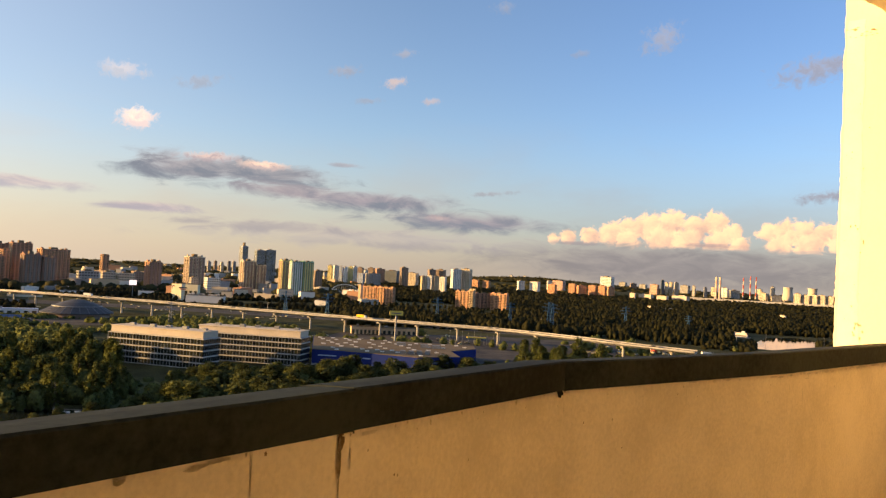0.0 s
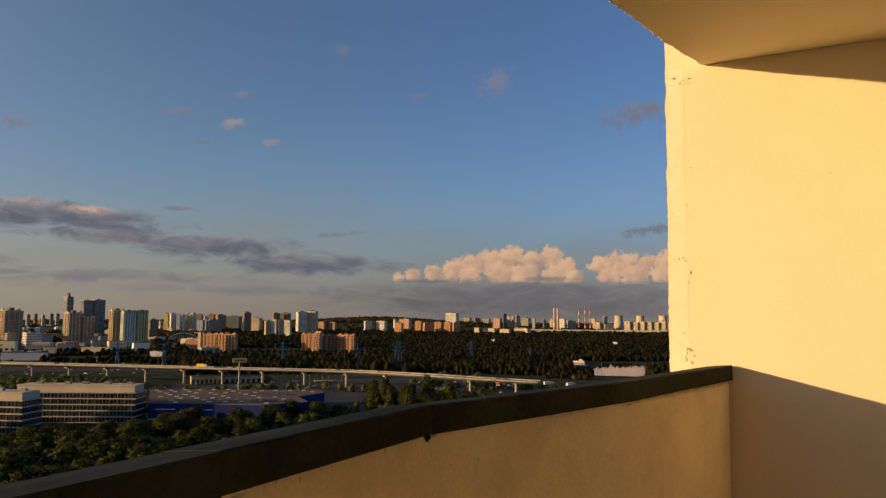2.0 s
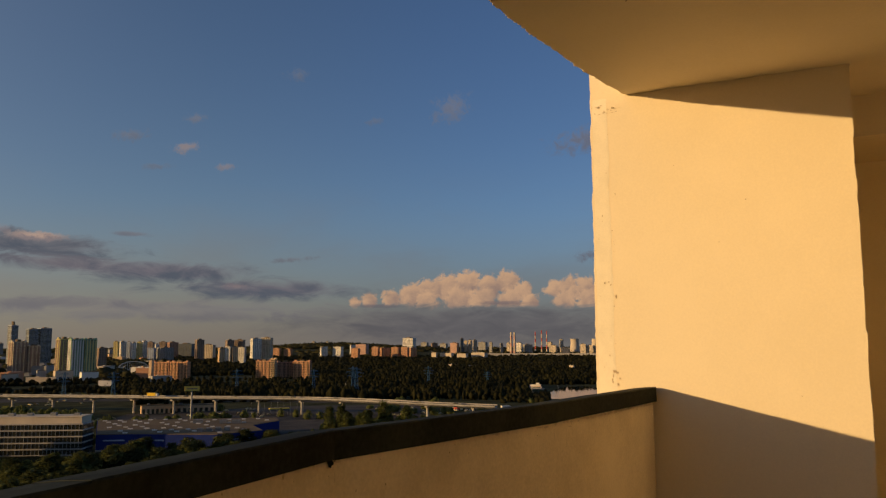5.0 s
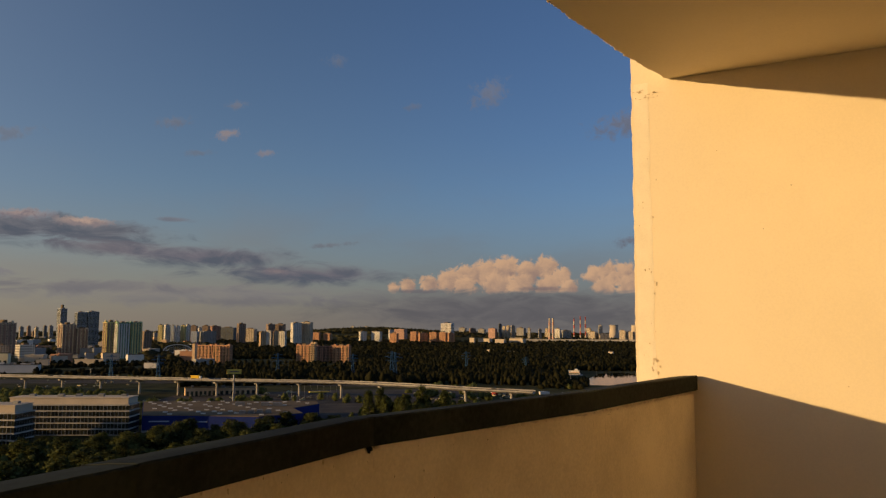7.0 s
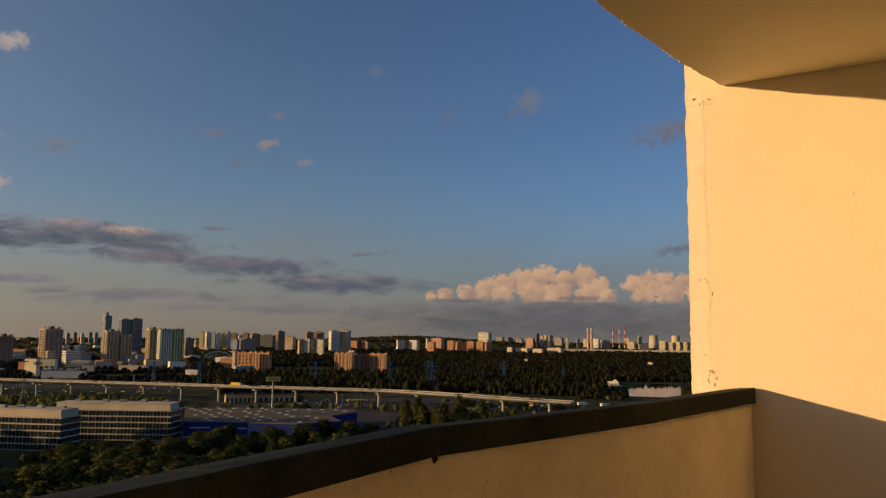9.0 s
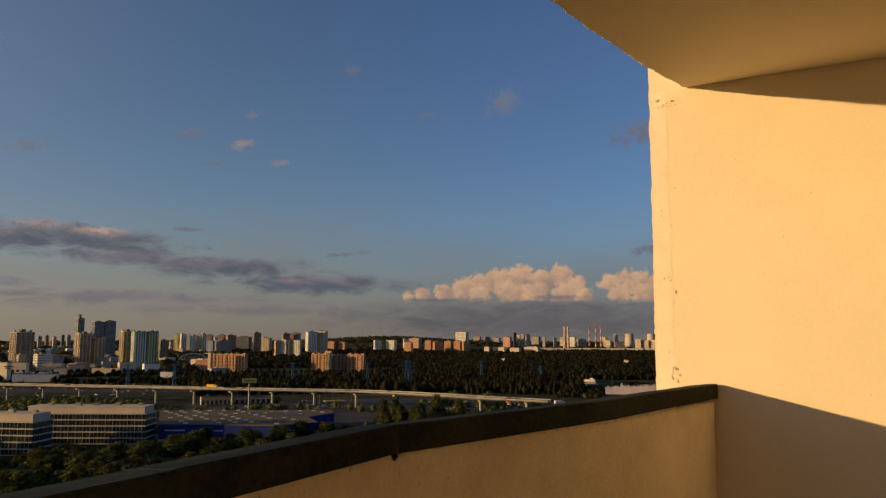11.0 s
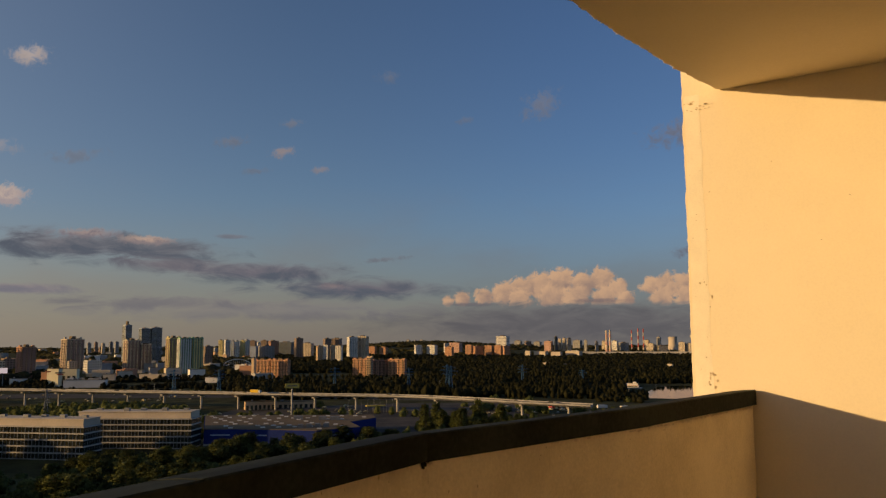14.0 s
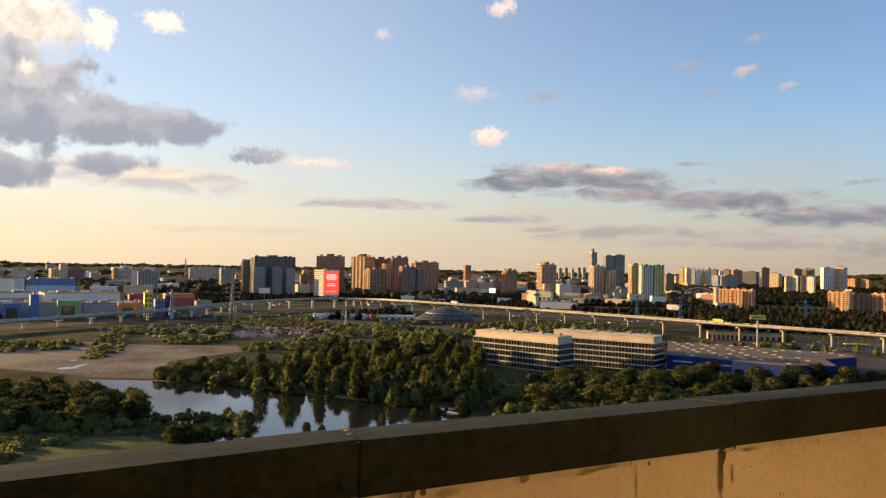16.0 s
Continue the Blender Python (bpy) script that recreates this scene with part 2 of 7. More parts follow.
# ---- materials ----
def material(name, color, rough=0.8, metal=0.0, vary=0.25, scale=0.5, fine=8.0, bump=0.2, dist=0.02, tint=None, spec=0.3, random_tint=0.0, island=0.0):
    """A painted, mineral or plant surface with stains at a large scale and grain at a fine one, in metres."""
    m = bpy.data.materials.new(name)
    m.use_nodes = True
    nt = m.node_tree
    b = nt.nodes["Principled BSDF"]
    b.inputs["Roughness"].default_value, b.inputs["Metallic"].default_value = rough, metal
    b.inputs["Specular IOR Level"].default_value = spec
    geo = nt.nodes.new("ShaderNodeNewGeometry")
    big = noise_node(nt, geo.outputs["Position"], scale, 5.0, 0.6)
    small = noise_node(nt, geo.outputs["Position"], fine, 3.0, 0.6)
    both = math_node(nt, "ADD", math_node(nt, "MULTIPLY", big, 0.65), math_node(nt, "MULTIPLY", small, 0.35))
    dark = tuple(c * (1 - vary) for c in color)
    light = tuple(min(1.0, c * (1 + vary * 0.8)) for c in (tint or color))
    col = mix_rgb(nt, ramp(nt, both, 0.32, 0.68), dark, light)
    if random_tint:
        info = nt.nodes.new("ShaderNodeObjectInfo")
        col = mix_rgb(nt, 1.0, col, mix_rgb(nt, info.outputs["Random"], (1 - random_tint,) * 3, (1 + random_tint, 1 + random_tint * 0.7, 1 - random_tint * 0.2)), "MULTIPLY")
    if island:
        col = mix_rgb(nt, 1.0, col, mix_rgb(nt, geo.outputs["Random Per Island"], (1 - island,) * 3, (1 + island, 1 + island * 0.8, 1 - island * 0.2)), "MULTIPLY")
    nt.links.new(col, b.inputs["Base Color"])
    if bump:
        bp = nt.nodes.new("ShaderNodeBump")
        bp.inputs["Strength"].default_value, bp.inputs["Distance"].default_value = bump, dist
        nt.links.new(both, bp.inputs["Height"])
        nt.links.new(bp.outputs[0], b.inputs["Normal"])
    return m


def leaf_material(name, color, tint):
    """Matt foliage that lets part of the light through."""
    m = material(name, color, 0.75, 0, 0.35, 0.12, 1.2, 0.0, tint=tint, spec=0.1, random_tint=0.3, island=0.22)
    nt = m.node_tree
    b = nt.nodes["Principled BSDF"]
    thin = nt.nodes.new("ShaderNodeBsdfTranslucent")
    nt.links.new(b.inputs["Base Color"].links[0].from_socket, thin.inputs["Color"])
    mix = nt.nodes.new("ShaderNodeMixShader")
    mix.inputs[0].default_value = 0.5
    nt.links.new(b.outputs[0], mix.inputs[1])
    nt.links.new(thin.outputs[0], mix.inputs[2])
    nt.links.new(mix.outputs[0], nt.nodes["Material Output"].inputs["Surface"])
    return m


def glass_material(name, color, rough=0.12):
    m = material(name, color, rough, 0.0, 0.4, 0.3, 2.0, 0.0, spec=0.8, random_tint=0.4, island=0.5)
    return m


M = {}
M["stucco"] = material("cream_stucco", (0.82, 0.712, 0.515), 0.9, 0, 0.05, 1.3, 90.0, 0.35, 0.003, spec=0.1)
M["cap"] = material("dark_olive_painted_metal", (0.0128, 0.0158, 0.0130), 0.72, 0.0, 0.4, 3.0, 60.0, 0.25, 0.002, tint=(0.027, 0.0325, 0.0255), spec=0.07)
M["parapet"] = material("weathered_cream_stucco", (0.74, 0.62, 0.44), 0.92, 0, 0.09, 3.0, 90.0, 0.2, 0.003, tint=(0.82, 0.70, 0.51), spec=0.08)
M["repair"] = material("paler_repair_plaster", (0.83, 0.75, 0.58), 0.92, 0, 0.06, 9.0, 120.0, 0.5, 0.003, spec=0.08)
# grey for the unseen back walls, picked to weaken and cool their bounce
M["house"] = material("grey_bounce_plaster", (0.57, 0.545, 0.51), 0.9, 0, 0.10, 1.3, 60.0, 0.3, 0.003, spec=0.1)
M["smear"] = material("dirt_smear", (0.67, 0.56, 0.395), 0.95, 0, 0.15, 12.0, 150.0, 0.0)
M["rust"] = material("rust_stain", (0.27, 0.165, 0.08), 0.9, 0, 0.4, 20.0, 150.0, 0.3, 0.002)
M["crack"] = material("dark_crack", (0.30, 0.21, 0.12), 0.95, 0, 0.3, 20.0, 150.0, 0.0)
M["grime"] = material("faint_grime", (0.54, 0.43, 0.27), 0.95, 0, 0.3, 20.0, 150.0, 0.0)
M["faint"] = material("faint_seam", (0.76, 0.66, 0.49), 0.95, 0, 0.1, 20.0, 150.0, 0.0)
M["paving"] = material("worn_dark_floor", (0.115, 0.105, 0.095), 0.9, 0, 0.3, 1.5, 20.0, 0.2)
M["concrete"] = material("weathered_concrete", (0.42, 0.39, 0.34), 0.9, 0, 0.3, 0.15, 2.0, 0.2)
M["asphalt"] = material("asphalt", (0.055, 0.055, 0.056), 0.95, 0, 0.3, 0.05, 1.0, 0.1, tint=(0.085, 0.076, 0.066), spec=0.06)
M["grass"] = material("meadow_ground", (0.026, 0.029, 0.012), 0.95, 0, 0.5, 0.035, 0.7, 0.4, 0.3, tint=(0.055, 0.055, 0.022), spec=0.05)
M["lawn"] = material("lawn_grass", (0.046, 0.060, 0.018), 0.95, 0, 0.5, 0.08, 1.4, 0.4, 0.2, tint=(0.088, 0.090, 0.032), spec=0.1)
M["sand"] = material("dry_sandy_ground", (0.098, 0.084, 0.062), 0.95, 0, 0.5, 0.02, 0.35, 0.3, 0.2, tint=(0.175, 0.148, 0.115), spec=0.1)
M["leaf"] = leaf_material("birch_leaves", (0.098, 0.134, 0.050), (0.158, 0.180, 0.070))
M["leaf2"] = leaf_material("willow_leaves", (0.088, 0.120, 0.050), (0.145, 0.166, 0.074))
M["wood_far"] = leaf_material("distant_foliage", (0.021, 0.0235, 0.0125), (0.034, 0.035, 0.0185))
# lighter than the forest's colour: distance haze is put into the foliage here
M["wood_hazed"] = leaf_material("haze_paled_foliage", (0.055, 0.058, 0.032), (0.075, 0.074, 0.042))
M["bark"] = material("pale_bark", (0.32, 0.28, 0.23), 0.9, 0, 0.5, 1.5, 6.0, 0.2)
M["brick"] = material("orange_brick", (0.50, 0.265, 0.155), 0.9, 0, 0.18, 0.05, 1.5, 0.1, random_tint=0.12)
M["redbrick"] = material("dark_red_brick", (0.36, 0.20, 0.14), 0.9, 0, 0.18, 0.05, 1.5, 0.1, random_tint=0.1)
M["yellowbrick"] = material("yellow_brick", (0.60, 0.42, 0.25), 0.9, 0, 0.15, 0.05, 1.5, 0.1)
M["beige"] = material("beige_panel", (0.56, 0.47, 0.36), 0.9, 0, 0.15, 0.05, 1.5, 0.1, random_tint=0.1)
M["white"] = material("white_panel", (0.70, 0.67, 0.62), 0.85, 0, 0.12, 0.05, 1.5, 0.1, random_tint=0.08)
M["grey"] = material("grey_panel", (0.32, 0.31, 0.30), 0.85, 0, 0.15, 0.05, 1.5, 0.1, random_tint=0.1)
M["brown"] = material("brown_panel", (0.26, 0.185, 0.14), 0.85, 0, 0.15, 0.05, 1.5, 0.1)
M["yellow"] = material("yellow_panel", (0.62, 0.52, 0.22), 0.85, 0, 0.12, 0.05, 1.5, 0.1)
M["green"] = material("green_panel", (0.30, 0.44, 0.26), 0.8, 0, 0.15, 0.05, 1.5, 0.1)
M["bluegrey"] = material("blue_grey_curtain_wall", (0.060, 0.076, 0.098), 0.5, 0, 0.25, 0.04, 0.6, 0.0, spec=0.6)
M["cream"] = material("pale_cream_render", (0.74, 0.66, 0.44), 0.85, 0, 0.1, 0.05, 1.5, 0.1)
M["paleglass"] = material("pale_blue_glass_wall", (0.27, 0.31, 0.36), 0.4, 0, 0.2, 0.04, 0.6, 0.0, spec=0.5)
M["officeglass"] = glass_material("dark_office_glass", (0.028, 0.033, 0.038))
M["darkglass"] = glass_material("dark_window_glass", (0.075, 0.08, 0.085))
M["roofgrey"] = material("grey_roof_felt", (0.165, 0.125, 0.08), 0.95, 0, 0.2, 0.05, 0.8, 0.1, spec=0.05)
M["storeblue"] = material("deep_blue_cladding", (0.018, 0.032, 0.15), 0.85, 0, 0.15, 0.1, 1.0, 0.0, spec=0.05)
M["blue"] = material("blue_cladding", (0.08, 0.16, 0.34), 0.6, 0, 0.15, 0.1, 1.0, 0.0)
M["skyblue"] = material("pale_blue_cladding", (0.36, 0.42, 0.53), 0.6, 0, 0.12, 0.1, 1.0, 0.0)
M["orange"] = material("orange_cladding", (0.56, 0.20, 0.07), 0.6, 0, 0.12, 0.1, 1.0, 0.0)
M["red"] = material("red_cladding", (0.42, 0.07, 0.045), 0.5, 0, 0.12, 0.1, 1.0, 0.0)
M["lime"] = material("green_cladding", (0.19, 0.34, 0.12), 0.6, 0, 0.12, 0.1, 1.0, 0.0)
M["signyellow"] = material("yellow_cladding", (0.62, 0.47, 0.09), 0.6, 0, 0.1, 0.1, 1.0, 0.0)
M["steel"] = material("galvanised_steel", (0.22, 0.22, 0.22), 0.55, 0.5, 0.2, 0.3, 3.0, 0.0)
M["pylonblue"] = material("blue_painted_steel", (0.05, 0.13, 0.22), 0.6, 0.2, 0.2, 0.3, 3.0, 0.0)
M["darkroof"] = material("dark_slate_roof", (0.05, 0.05, 0.055), 0.6, 0, 0.25, 0.1, 1.0, 0.1)
M["carpaint"] = material("car_paint", (0.35, 0.35, 0.36), 0.3, 0.2, 0.1, 1.0, 5.0, 0.0, spec=0.6, random_tint=0.9)
M["rubber"] = material("black_rubber", (0.02, 0.02, 0.02), 0.9)
M["truckyellow"] = material("yellow_paint", (0.8, 0.5, 0.02), 0.4, 0, 0.1)
M["salmon"] = material("red_white_paint", (0.55, 0.33, 0.25), 0.8, 0, 0.15)

water = bpy.data.materials.new("still_pond_water")
water.use_nodes = True
wb = water.node_tree.nodes["Principled BSDF"]
wb.inputs["Base Color"].default_value = (0.012, 0.016, 0.014, 1)
wb.inputs["Roughness"].default_value, wb.inputs["IOR"].default_value = 0.04, 1.33
wn = water.node_tree.nodes.new("ShaderNodeBump")
wn.inputs["Strength"].default_value, wn.inputs["Distance"].default_value = 0.06, 0.1
wg = water.node_tree.nodes.new("ShaderNodeNewGeometry")
water.node_tree.links.new(noise_node(water.node_tree, wg.outputs["Position"], 0.8, 3.0), wn.inputs["Height"])
water.node_tree.links.new(wn.outputs[0], wb.inputs["Normal"])
M["water"] = water

led = bpy.data.materials.new("lit_red_led_screen")
led.use_nodes = True
lb = led.node_tree.nodes["Principled BSDF"]
lb.inputs["Base Color"].default_value = (0.5, 0.03, 0.02, 1)
lb.inputs["Emission Color"].default_value, lb.inputs["Emission Strength"].default_value = (1.0, 0.085, 0.045, 1), 0.5
M["led"] = led
ledw = bpy.data.materials.new("lit_white_led_screen")
ledw.use_nodes = True
lb = ledw.node_tree.nodes["Principled BSDF"]
lb.inputs["Emission Color"].default_value, lb.inputs["Emission Strength"].default_value = (1.0, 0.75, 0.68, 1), 0.55
M["ledwhite"] = ledw
ledp = bpy.data.materials.new("lit_pale_red_led_screen")
ledp.use_nodes = True
lb = ledp.node_tree.nodes["Principled BSDF"]
lb.inputs["Emission Color"].default_value, lb.inputs["Emission Strength"].default_value = (1.0, 0.30, 0.22, 1), 0.6
M["ledpink"] = ledp


# ---- mesh helpers ----
def mesh_of(name, bm, mat, smooth=False):
    me = bpy.data.meshes.new(name)
    bm.to_mesh(me)
    bm.free()
    for mm in (mat if isinstance(mat, (list, tuple)) else [mat]):
        me.materials.append(mm)
    if smooth:
        me.polygons.foreach_set("use_smooth", [True] * len(me.polygons))
    return me


def part(name, bm, mat, parent, label="", kind=""):
    ob = new(name, bm if isinstance(bm, bpy.types.Mesh) else mesh_of(name, bm, mat))
    ob.parent = parent
    return tagged(ob, label, kind=kind)


def thing(name, m, label, category, group="", kind=""):
    ob = new(name)
    ob.empty_display_size = 0.5
    ob.matrix_world = m
    return tagged(ob, label, category, group, kind)


def solo(name, bm, mat, label, category, group="", kind="", m=None, smooth=False):
    ob = new(name, mesh_of(name, bm, mat, smooth))
    if m is not None:
        ob.matrix_world = m
    return tagged(ob, label, category, group, kind)


def box(bm, x0, x1, y0, y1, z0, z1, bevel=0.0):
    vs = [bm.verts.new(p) for p in ((x0, y0, z0), (x1, y0, z0), (x1, y1, z0), (x0, y1, z0), (x0, y0, z1), (x1, y0, z1), (x1, y1, z1), (x0, y1, z1))]
    fs = [bm.faces.new([vs[i] for i in q]) for q in ((0, 3, 2, 1), (4, 5, 6, 7), (0, 1, 5, 4), (1, 2, 6, 5), (2, 3, 7, 6), (3, 0, 4, 7))]
    if bevel:
        bmesh.ops.bevel(bm, geom=list({e for f in fs for e in f.edges}), offset=bevel, segments=2, affect="EDGES", clamp_overlap=True)
    return bm


def prism(bm, poly, z0, z1):
    lo = [bm.verts.new((x, y, z0)) for x, y in poly]
    hi = [bm.verts.new((x, y, z1)) for x, y in poly]
    n = len(poly)
    bm.faces.new(lo[::-1]), bm.faces.new(hi)
    for i in range(n):
        bm.faces.new((lo[i], lo[(i + 1) % n], hi[(i + 1) % n], hi[i]))
    return bm


def beam(bm, a, b, t):
    """A thin square bar from a to b."""
    a, b = Vector(a), Vector(b)
    d = (b - a).normalized()
    s = d.cross(Vector((0, 0, 1)) if abs(d.z) < 0.9 else Vector((1, 0, 0))).normalized() * t / 2
    u = d.cross(s).normalized() * t / 2
    vs = [bm.verts.new(p + q) for p in (a, b) for q in (s + u, s - u, -s - u, -s + u)]
    for i in range(4):
        bm.faces.new((vs[i], vs[(i + 1) % 4], vs[4 + (i + 1) % 4], vs[4 + i]))
    bm.faces.new(vs[3::-1]), bm.faces.new(vs[4:])


def lathe(bm, profile, seg=24):
    rings = [[bm.verts.new((r * math.cos(2 * math.pi * k / seg), r * math.sin(2 * math.pi * k / seg), z)) for k in range(seg)] for r, z in profile]
    for a, b in zip(rings, rings[1:]):
        for k in range(seg):
            bm.faces.new((a[k], a[(k + 1) % seg], b[(k + 1) % seg], b[k]))
    bm.faces.new(rings[-1])
    return bm


def rise(x, y):
    """Height of the land: flat near the tower, climbing gently far away."""
    d = math.hypot(x, y)
    u = min(1.0, max(0.0, (d - 1800) / 3000))
    z = 34 * u * u * (3 - 2 * u)
    a = math.degrees(math.atan2(-x, y))
    hill = math.exp(-((a + 6.5) / 5.0) ** 2) * math.exp(-((d - 4300) / 420) ** 2)
    return z + 26 * hill


# ---- balcony ----
FLOOR, CAP, CEIL = 58.5, 59.65, 61.15
U = Vector((0.764, -0.645))          # along the pier's face, from the open air inwards
N = Vector((-0.645, -0.764))         # out of the pier's face, towards the balcony
EDGE = [Vector(p) for p in ((-1.05, -1.30), (-1.02, -0.72), (-0.95, -0.12), (-0.79, 0.42), (-0.565, 0.795), (-0.172, 1.34), (0.275, 1.95), (1.155, 2.66), (1.60, 3.085), (2.02, 3.49))]


def offset(line, d):
    """The line moved by d metres to its left, the outer side."""
    res = []
    for i, p in enumerate(line):
        a, b = line[max(i - 1, 0)], line[min(i + 1, len(line) - 1)]
        t = (b - a).normalized()
        res.append(p + Vector((-t.y, t.x)) * d)
    return res


def ribbon(a, b, z0, z1, bm=None, wobble=0.0):
    """A band standing between two plan lines, from z0 to z1."""
    bm = bm or bmesh.new()
    rows = []
    for p, q in zip(a, b):
        w = wobble * (noise.noise(Vector((p.x * 9, p.y * 9, z0))) if wobble else 0)
        rows.append([bm.verts.new((p.x, p.y, z0)), bm.verts.new((q.x + w, q.y - w, z0)), bm.verts.new((q.x + w, q.y - w, z1)), bm.verts.new((p.x, p.y, z1))])
    for r, s in zip(rows, rows[1:]):
        for k in range(4):
            bm.faces.new((r[k], r[(k + 1) % 4], s[(k + 1) % 4], s[k]))
    bm.faces.new(rows[0][::-1]), bm.faces.new(rows[-1])
    bmesh.ops.recalc_face_normals(bm, faces=bm.faces[:])
    return bm


def dense(line, step):
    res = []
    for a, b in zip(line, line[1:]):
        n = max(1, int((b - a).length / step))
        res += [a + (b - a) * k / n for k in range(n)]
    return res + [line[-1]]


def eased(line, n=6):
    res = []
    for i in range(len(line) - 1):
        a, b, c, d = line[max(i - 1, 0)], line[i], line[i + 1], line[min(i + 2, len(line) - 1)]
        for k in range(n):
            t = k / n
            res.append(0.5 * ((2 * b) + (c - a) * t + (2 * a - 5 * b + 4 * c - d) * t * t + (3 * b - a - 3 * c + d) * t ** 3))
    return res + [line[-1]]


parapet_line = offset(EDGE, 0.018)
parapet = solo("wall_parapet", ribbon(eased(parapet_line), eased(offset(EDGE, 0.115)), FLOOR - 0.3, CAP - 0.035), M["parapet"], "cream stucco balcony parapet with rust stains", "parapet", kind="structure")

# sheet-metal coping in folded lengths, with raised standing joints between them
coping = thing("parapet_coping", pose(0, 0, 0), "dark brown sheet-metal coping on the balcony parapet", "coping", kind="structure")
for i, (a, b) in enumerate(zip(EDGE, EDGE[1:])):
    ia, ib = offset(EDGE, 0.0)[i], offset(EDGE, 0.0)[i + 1]
    oa, ob_ = offset(EDGE, 0.127)[i], offset(EDGE, 0.127)[i + 1]
    lap = 0.0015 * (i % 2)
    bm = bmesh.new()
    prof = lambda p, q: [(p, CAP - 0.0705), (p, CAP - 0.004), (p + (q - p) * 0.03, CAP), (p + (q - p) * 0.5, CAP - 0.004), (q, CAP - 0.012), (q, CAP - 0.075), (q - (q - p) * 0.04, CAP - 0.075), (q - (q - p) * 0.04, CAP - 0.02), (p + (q - p) * 0.04, CAP - 0.008), (p + (q - p) * 0.04, CAP - 0.0705)]
    ra = [bm.verts.new((v.x, v.y, z + lap)) for v, z in prof(ia, oa)]
    rb = [bm.verts.new((v.x, v.y, z + lap)) for v, z in prof(ib, ob_)]
    for k in range(10):
        bm.faces.new((ra[k], ra[(k + 1) % 10], rb[(k + 1) % 10], rb[k]))
    bm.faces.new(ra[::-1]), bm.faces.new(rb)
    bmesh.ops.recalc_face_normals(bm, faces=bm.faces[:])
    part("metal_sheet", bm, M["cap"], coping)
    # lapped joint
    if 2 < i < 7:
        d = (ib - ia).normalized()
        bm = bmesh.new()
        w = 0.0016
        inn = Vector((d.y, -d.x))
        c = [ia + d * s + inn * 0.0006 for s in (-w, w)]
        e = [oa + d * s - inn * 0.0006 for s in (-w, w)]
        top = [bm.verts.new((v.x, v.y, z)) for v, z in ((c[0], CAP + 0.0006), (c[1], CAP + 0.0012), (e[1], CAP - 0.0106), (e[0], CAP - 0.0112))]
        low = [bm.verts.new((v.x, v.y, CAP - 0.074)) for v in c]
        bm.faces.new(top), bm.faces.new((top[0], low[0], low[1], top[1]))
        bmesh.ops.solidify(bm, geom=bm.faces[:], thickness=0.0012)
        part("lap_joint", bm, M["cap"], coping, "folded lap joint between two sheets")
# crumpled sealant on one joint
bm = bmesh.new()
for k in range(7):
    u = k / 6
    p = Vector((-0.640, 0.868)).lerp(Vector((-0.572, 0.795)), u)
    beam(bm, (p.x + 0.006 * math.sin(k * 2.1), p.y + 0.004 * math.cos(k * 3), CAP - 0.003), (p.x + 0.010, p.y - 0.008, CAP + 0.001 + 0.001 * math.sin(k)), 0.0014)
part("sealant", bm, M["roofgrey"], coping, "crumpled grey sealant")
bm = bmesh.new()
lathe(bm, [(0.001, 0.0), (0.006, 0.0), (0.006, 0.003), (0.003, 0.005)], 12)
rv = part("rivet", bm, M["cap"], coping)
rv.matrix_world = pose(-0.578, 0.775, CAP - 0.052, 90, 0, 54)

# pier, slab, beam and recess wall
P0 = Vector((1.807, 3.703))
P1 = P0 + U * 1.226


def rough_wall(name, a, b, z0, z1, thick, label, step=0.022, ragged=0.006):
    """A plastered wall slab whose face runs from a to b; its upright edges are a little uneven."""
    bm = bmesh.new()
    t = (b - a).normalized()
    n = Vector((t.y, -t.x))
    if n.dot(N) < 0:
        n = -n
    rows = []
    k = max(2, int((z1 - z0) / step))
    for i in range(k + 1):
        z = z0 + (z1 - z0) * i / k
        ja = t * (ragged * noise.noise(Vector((z * 11, 0.3, 7))) + ragged * 0.7 * noise.noise(Vector((z * 37, 4, 1))))
        jb = t * (ragged * noise.noise(Vector((z * 11, 9.3, 3))) + ragged * 0.7 * noise.noise(Vector((z * 37, 2, 5))))
        rows.append([bm.verts.new((p.x, p.y, z)) for p in (a + ja, b + jb, b - n * thick, a - n * thick)])
    for r, s in zip(rows, rows[1:]):
        for q in range(4):
            bm.faces.new((r[q], r[(q + 1) % 4], s[(q + 1) % 4], s[q]))
    bm.faces.new(rows[0][::-1]), bm.faces.new(rows[-1])
    bmesh.ops.recalc_face_normals(bm, faces=bm.faces[:])
    return solo(name, bm, M["stucco"], label, "wall", kind="structure")


pier = rough_wall("wall_pier", P0, P1, FLOOR - 0.3, CEIL + 0.9, 0.32, "sunlit cream stucco pier at the balcony's end")
P2 = P1 + U * 1.5
rough_wall("wall_lintel", P1 + N * -0.55 + U * -0.05, P2 + N * -0.55, 60.93, CEIL + 0.003, 0.045, "cream stucco lintel over a doorway recess", 0.1, 0.002)
rough_wall("wall_recess", P1 - N * 2.3 + U * -0.8, P2 - N * 2.3 + U * 0.2, FLOOR, CEIL, 0.2, "shaded cream stucco wall in the recess", 0.3, 0.0)
rough_wall("wall_jamb", P2, P2 + U * 0.6, FLOOR - 0.3, CEIL, 2.4, "cream stucco wall beside the recess", 0.3, 0.002)


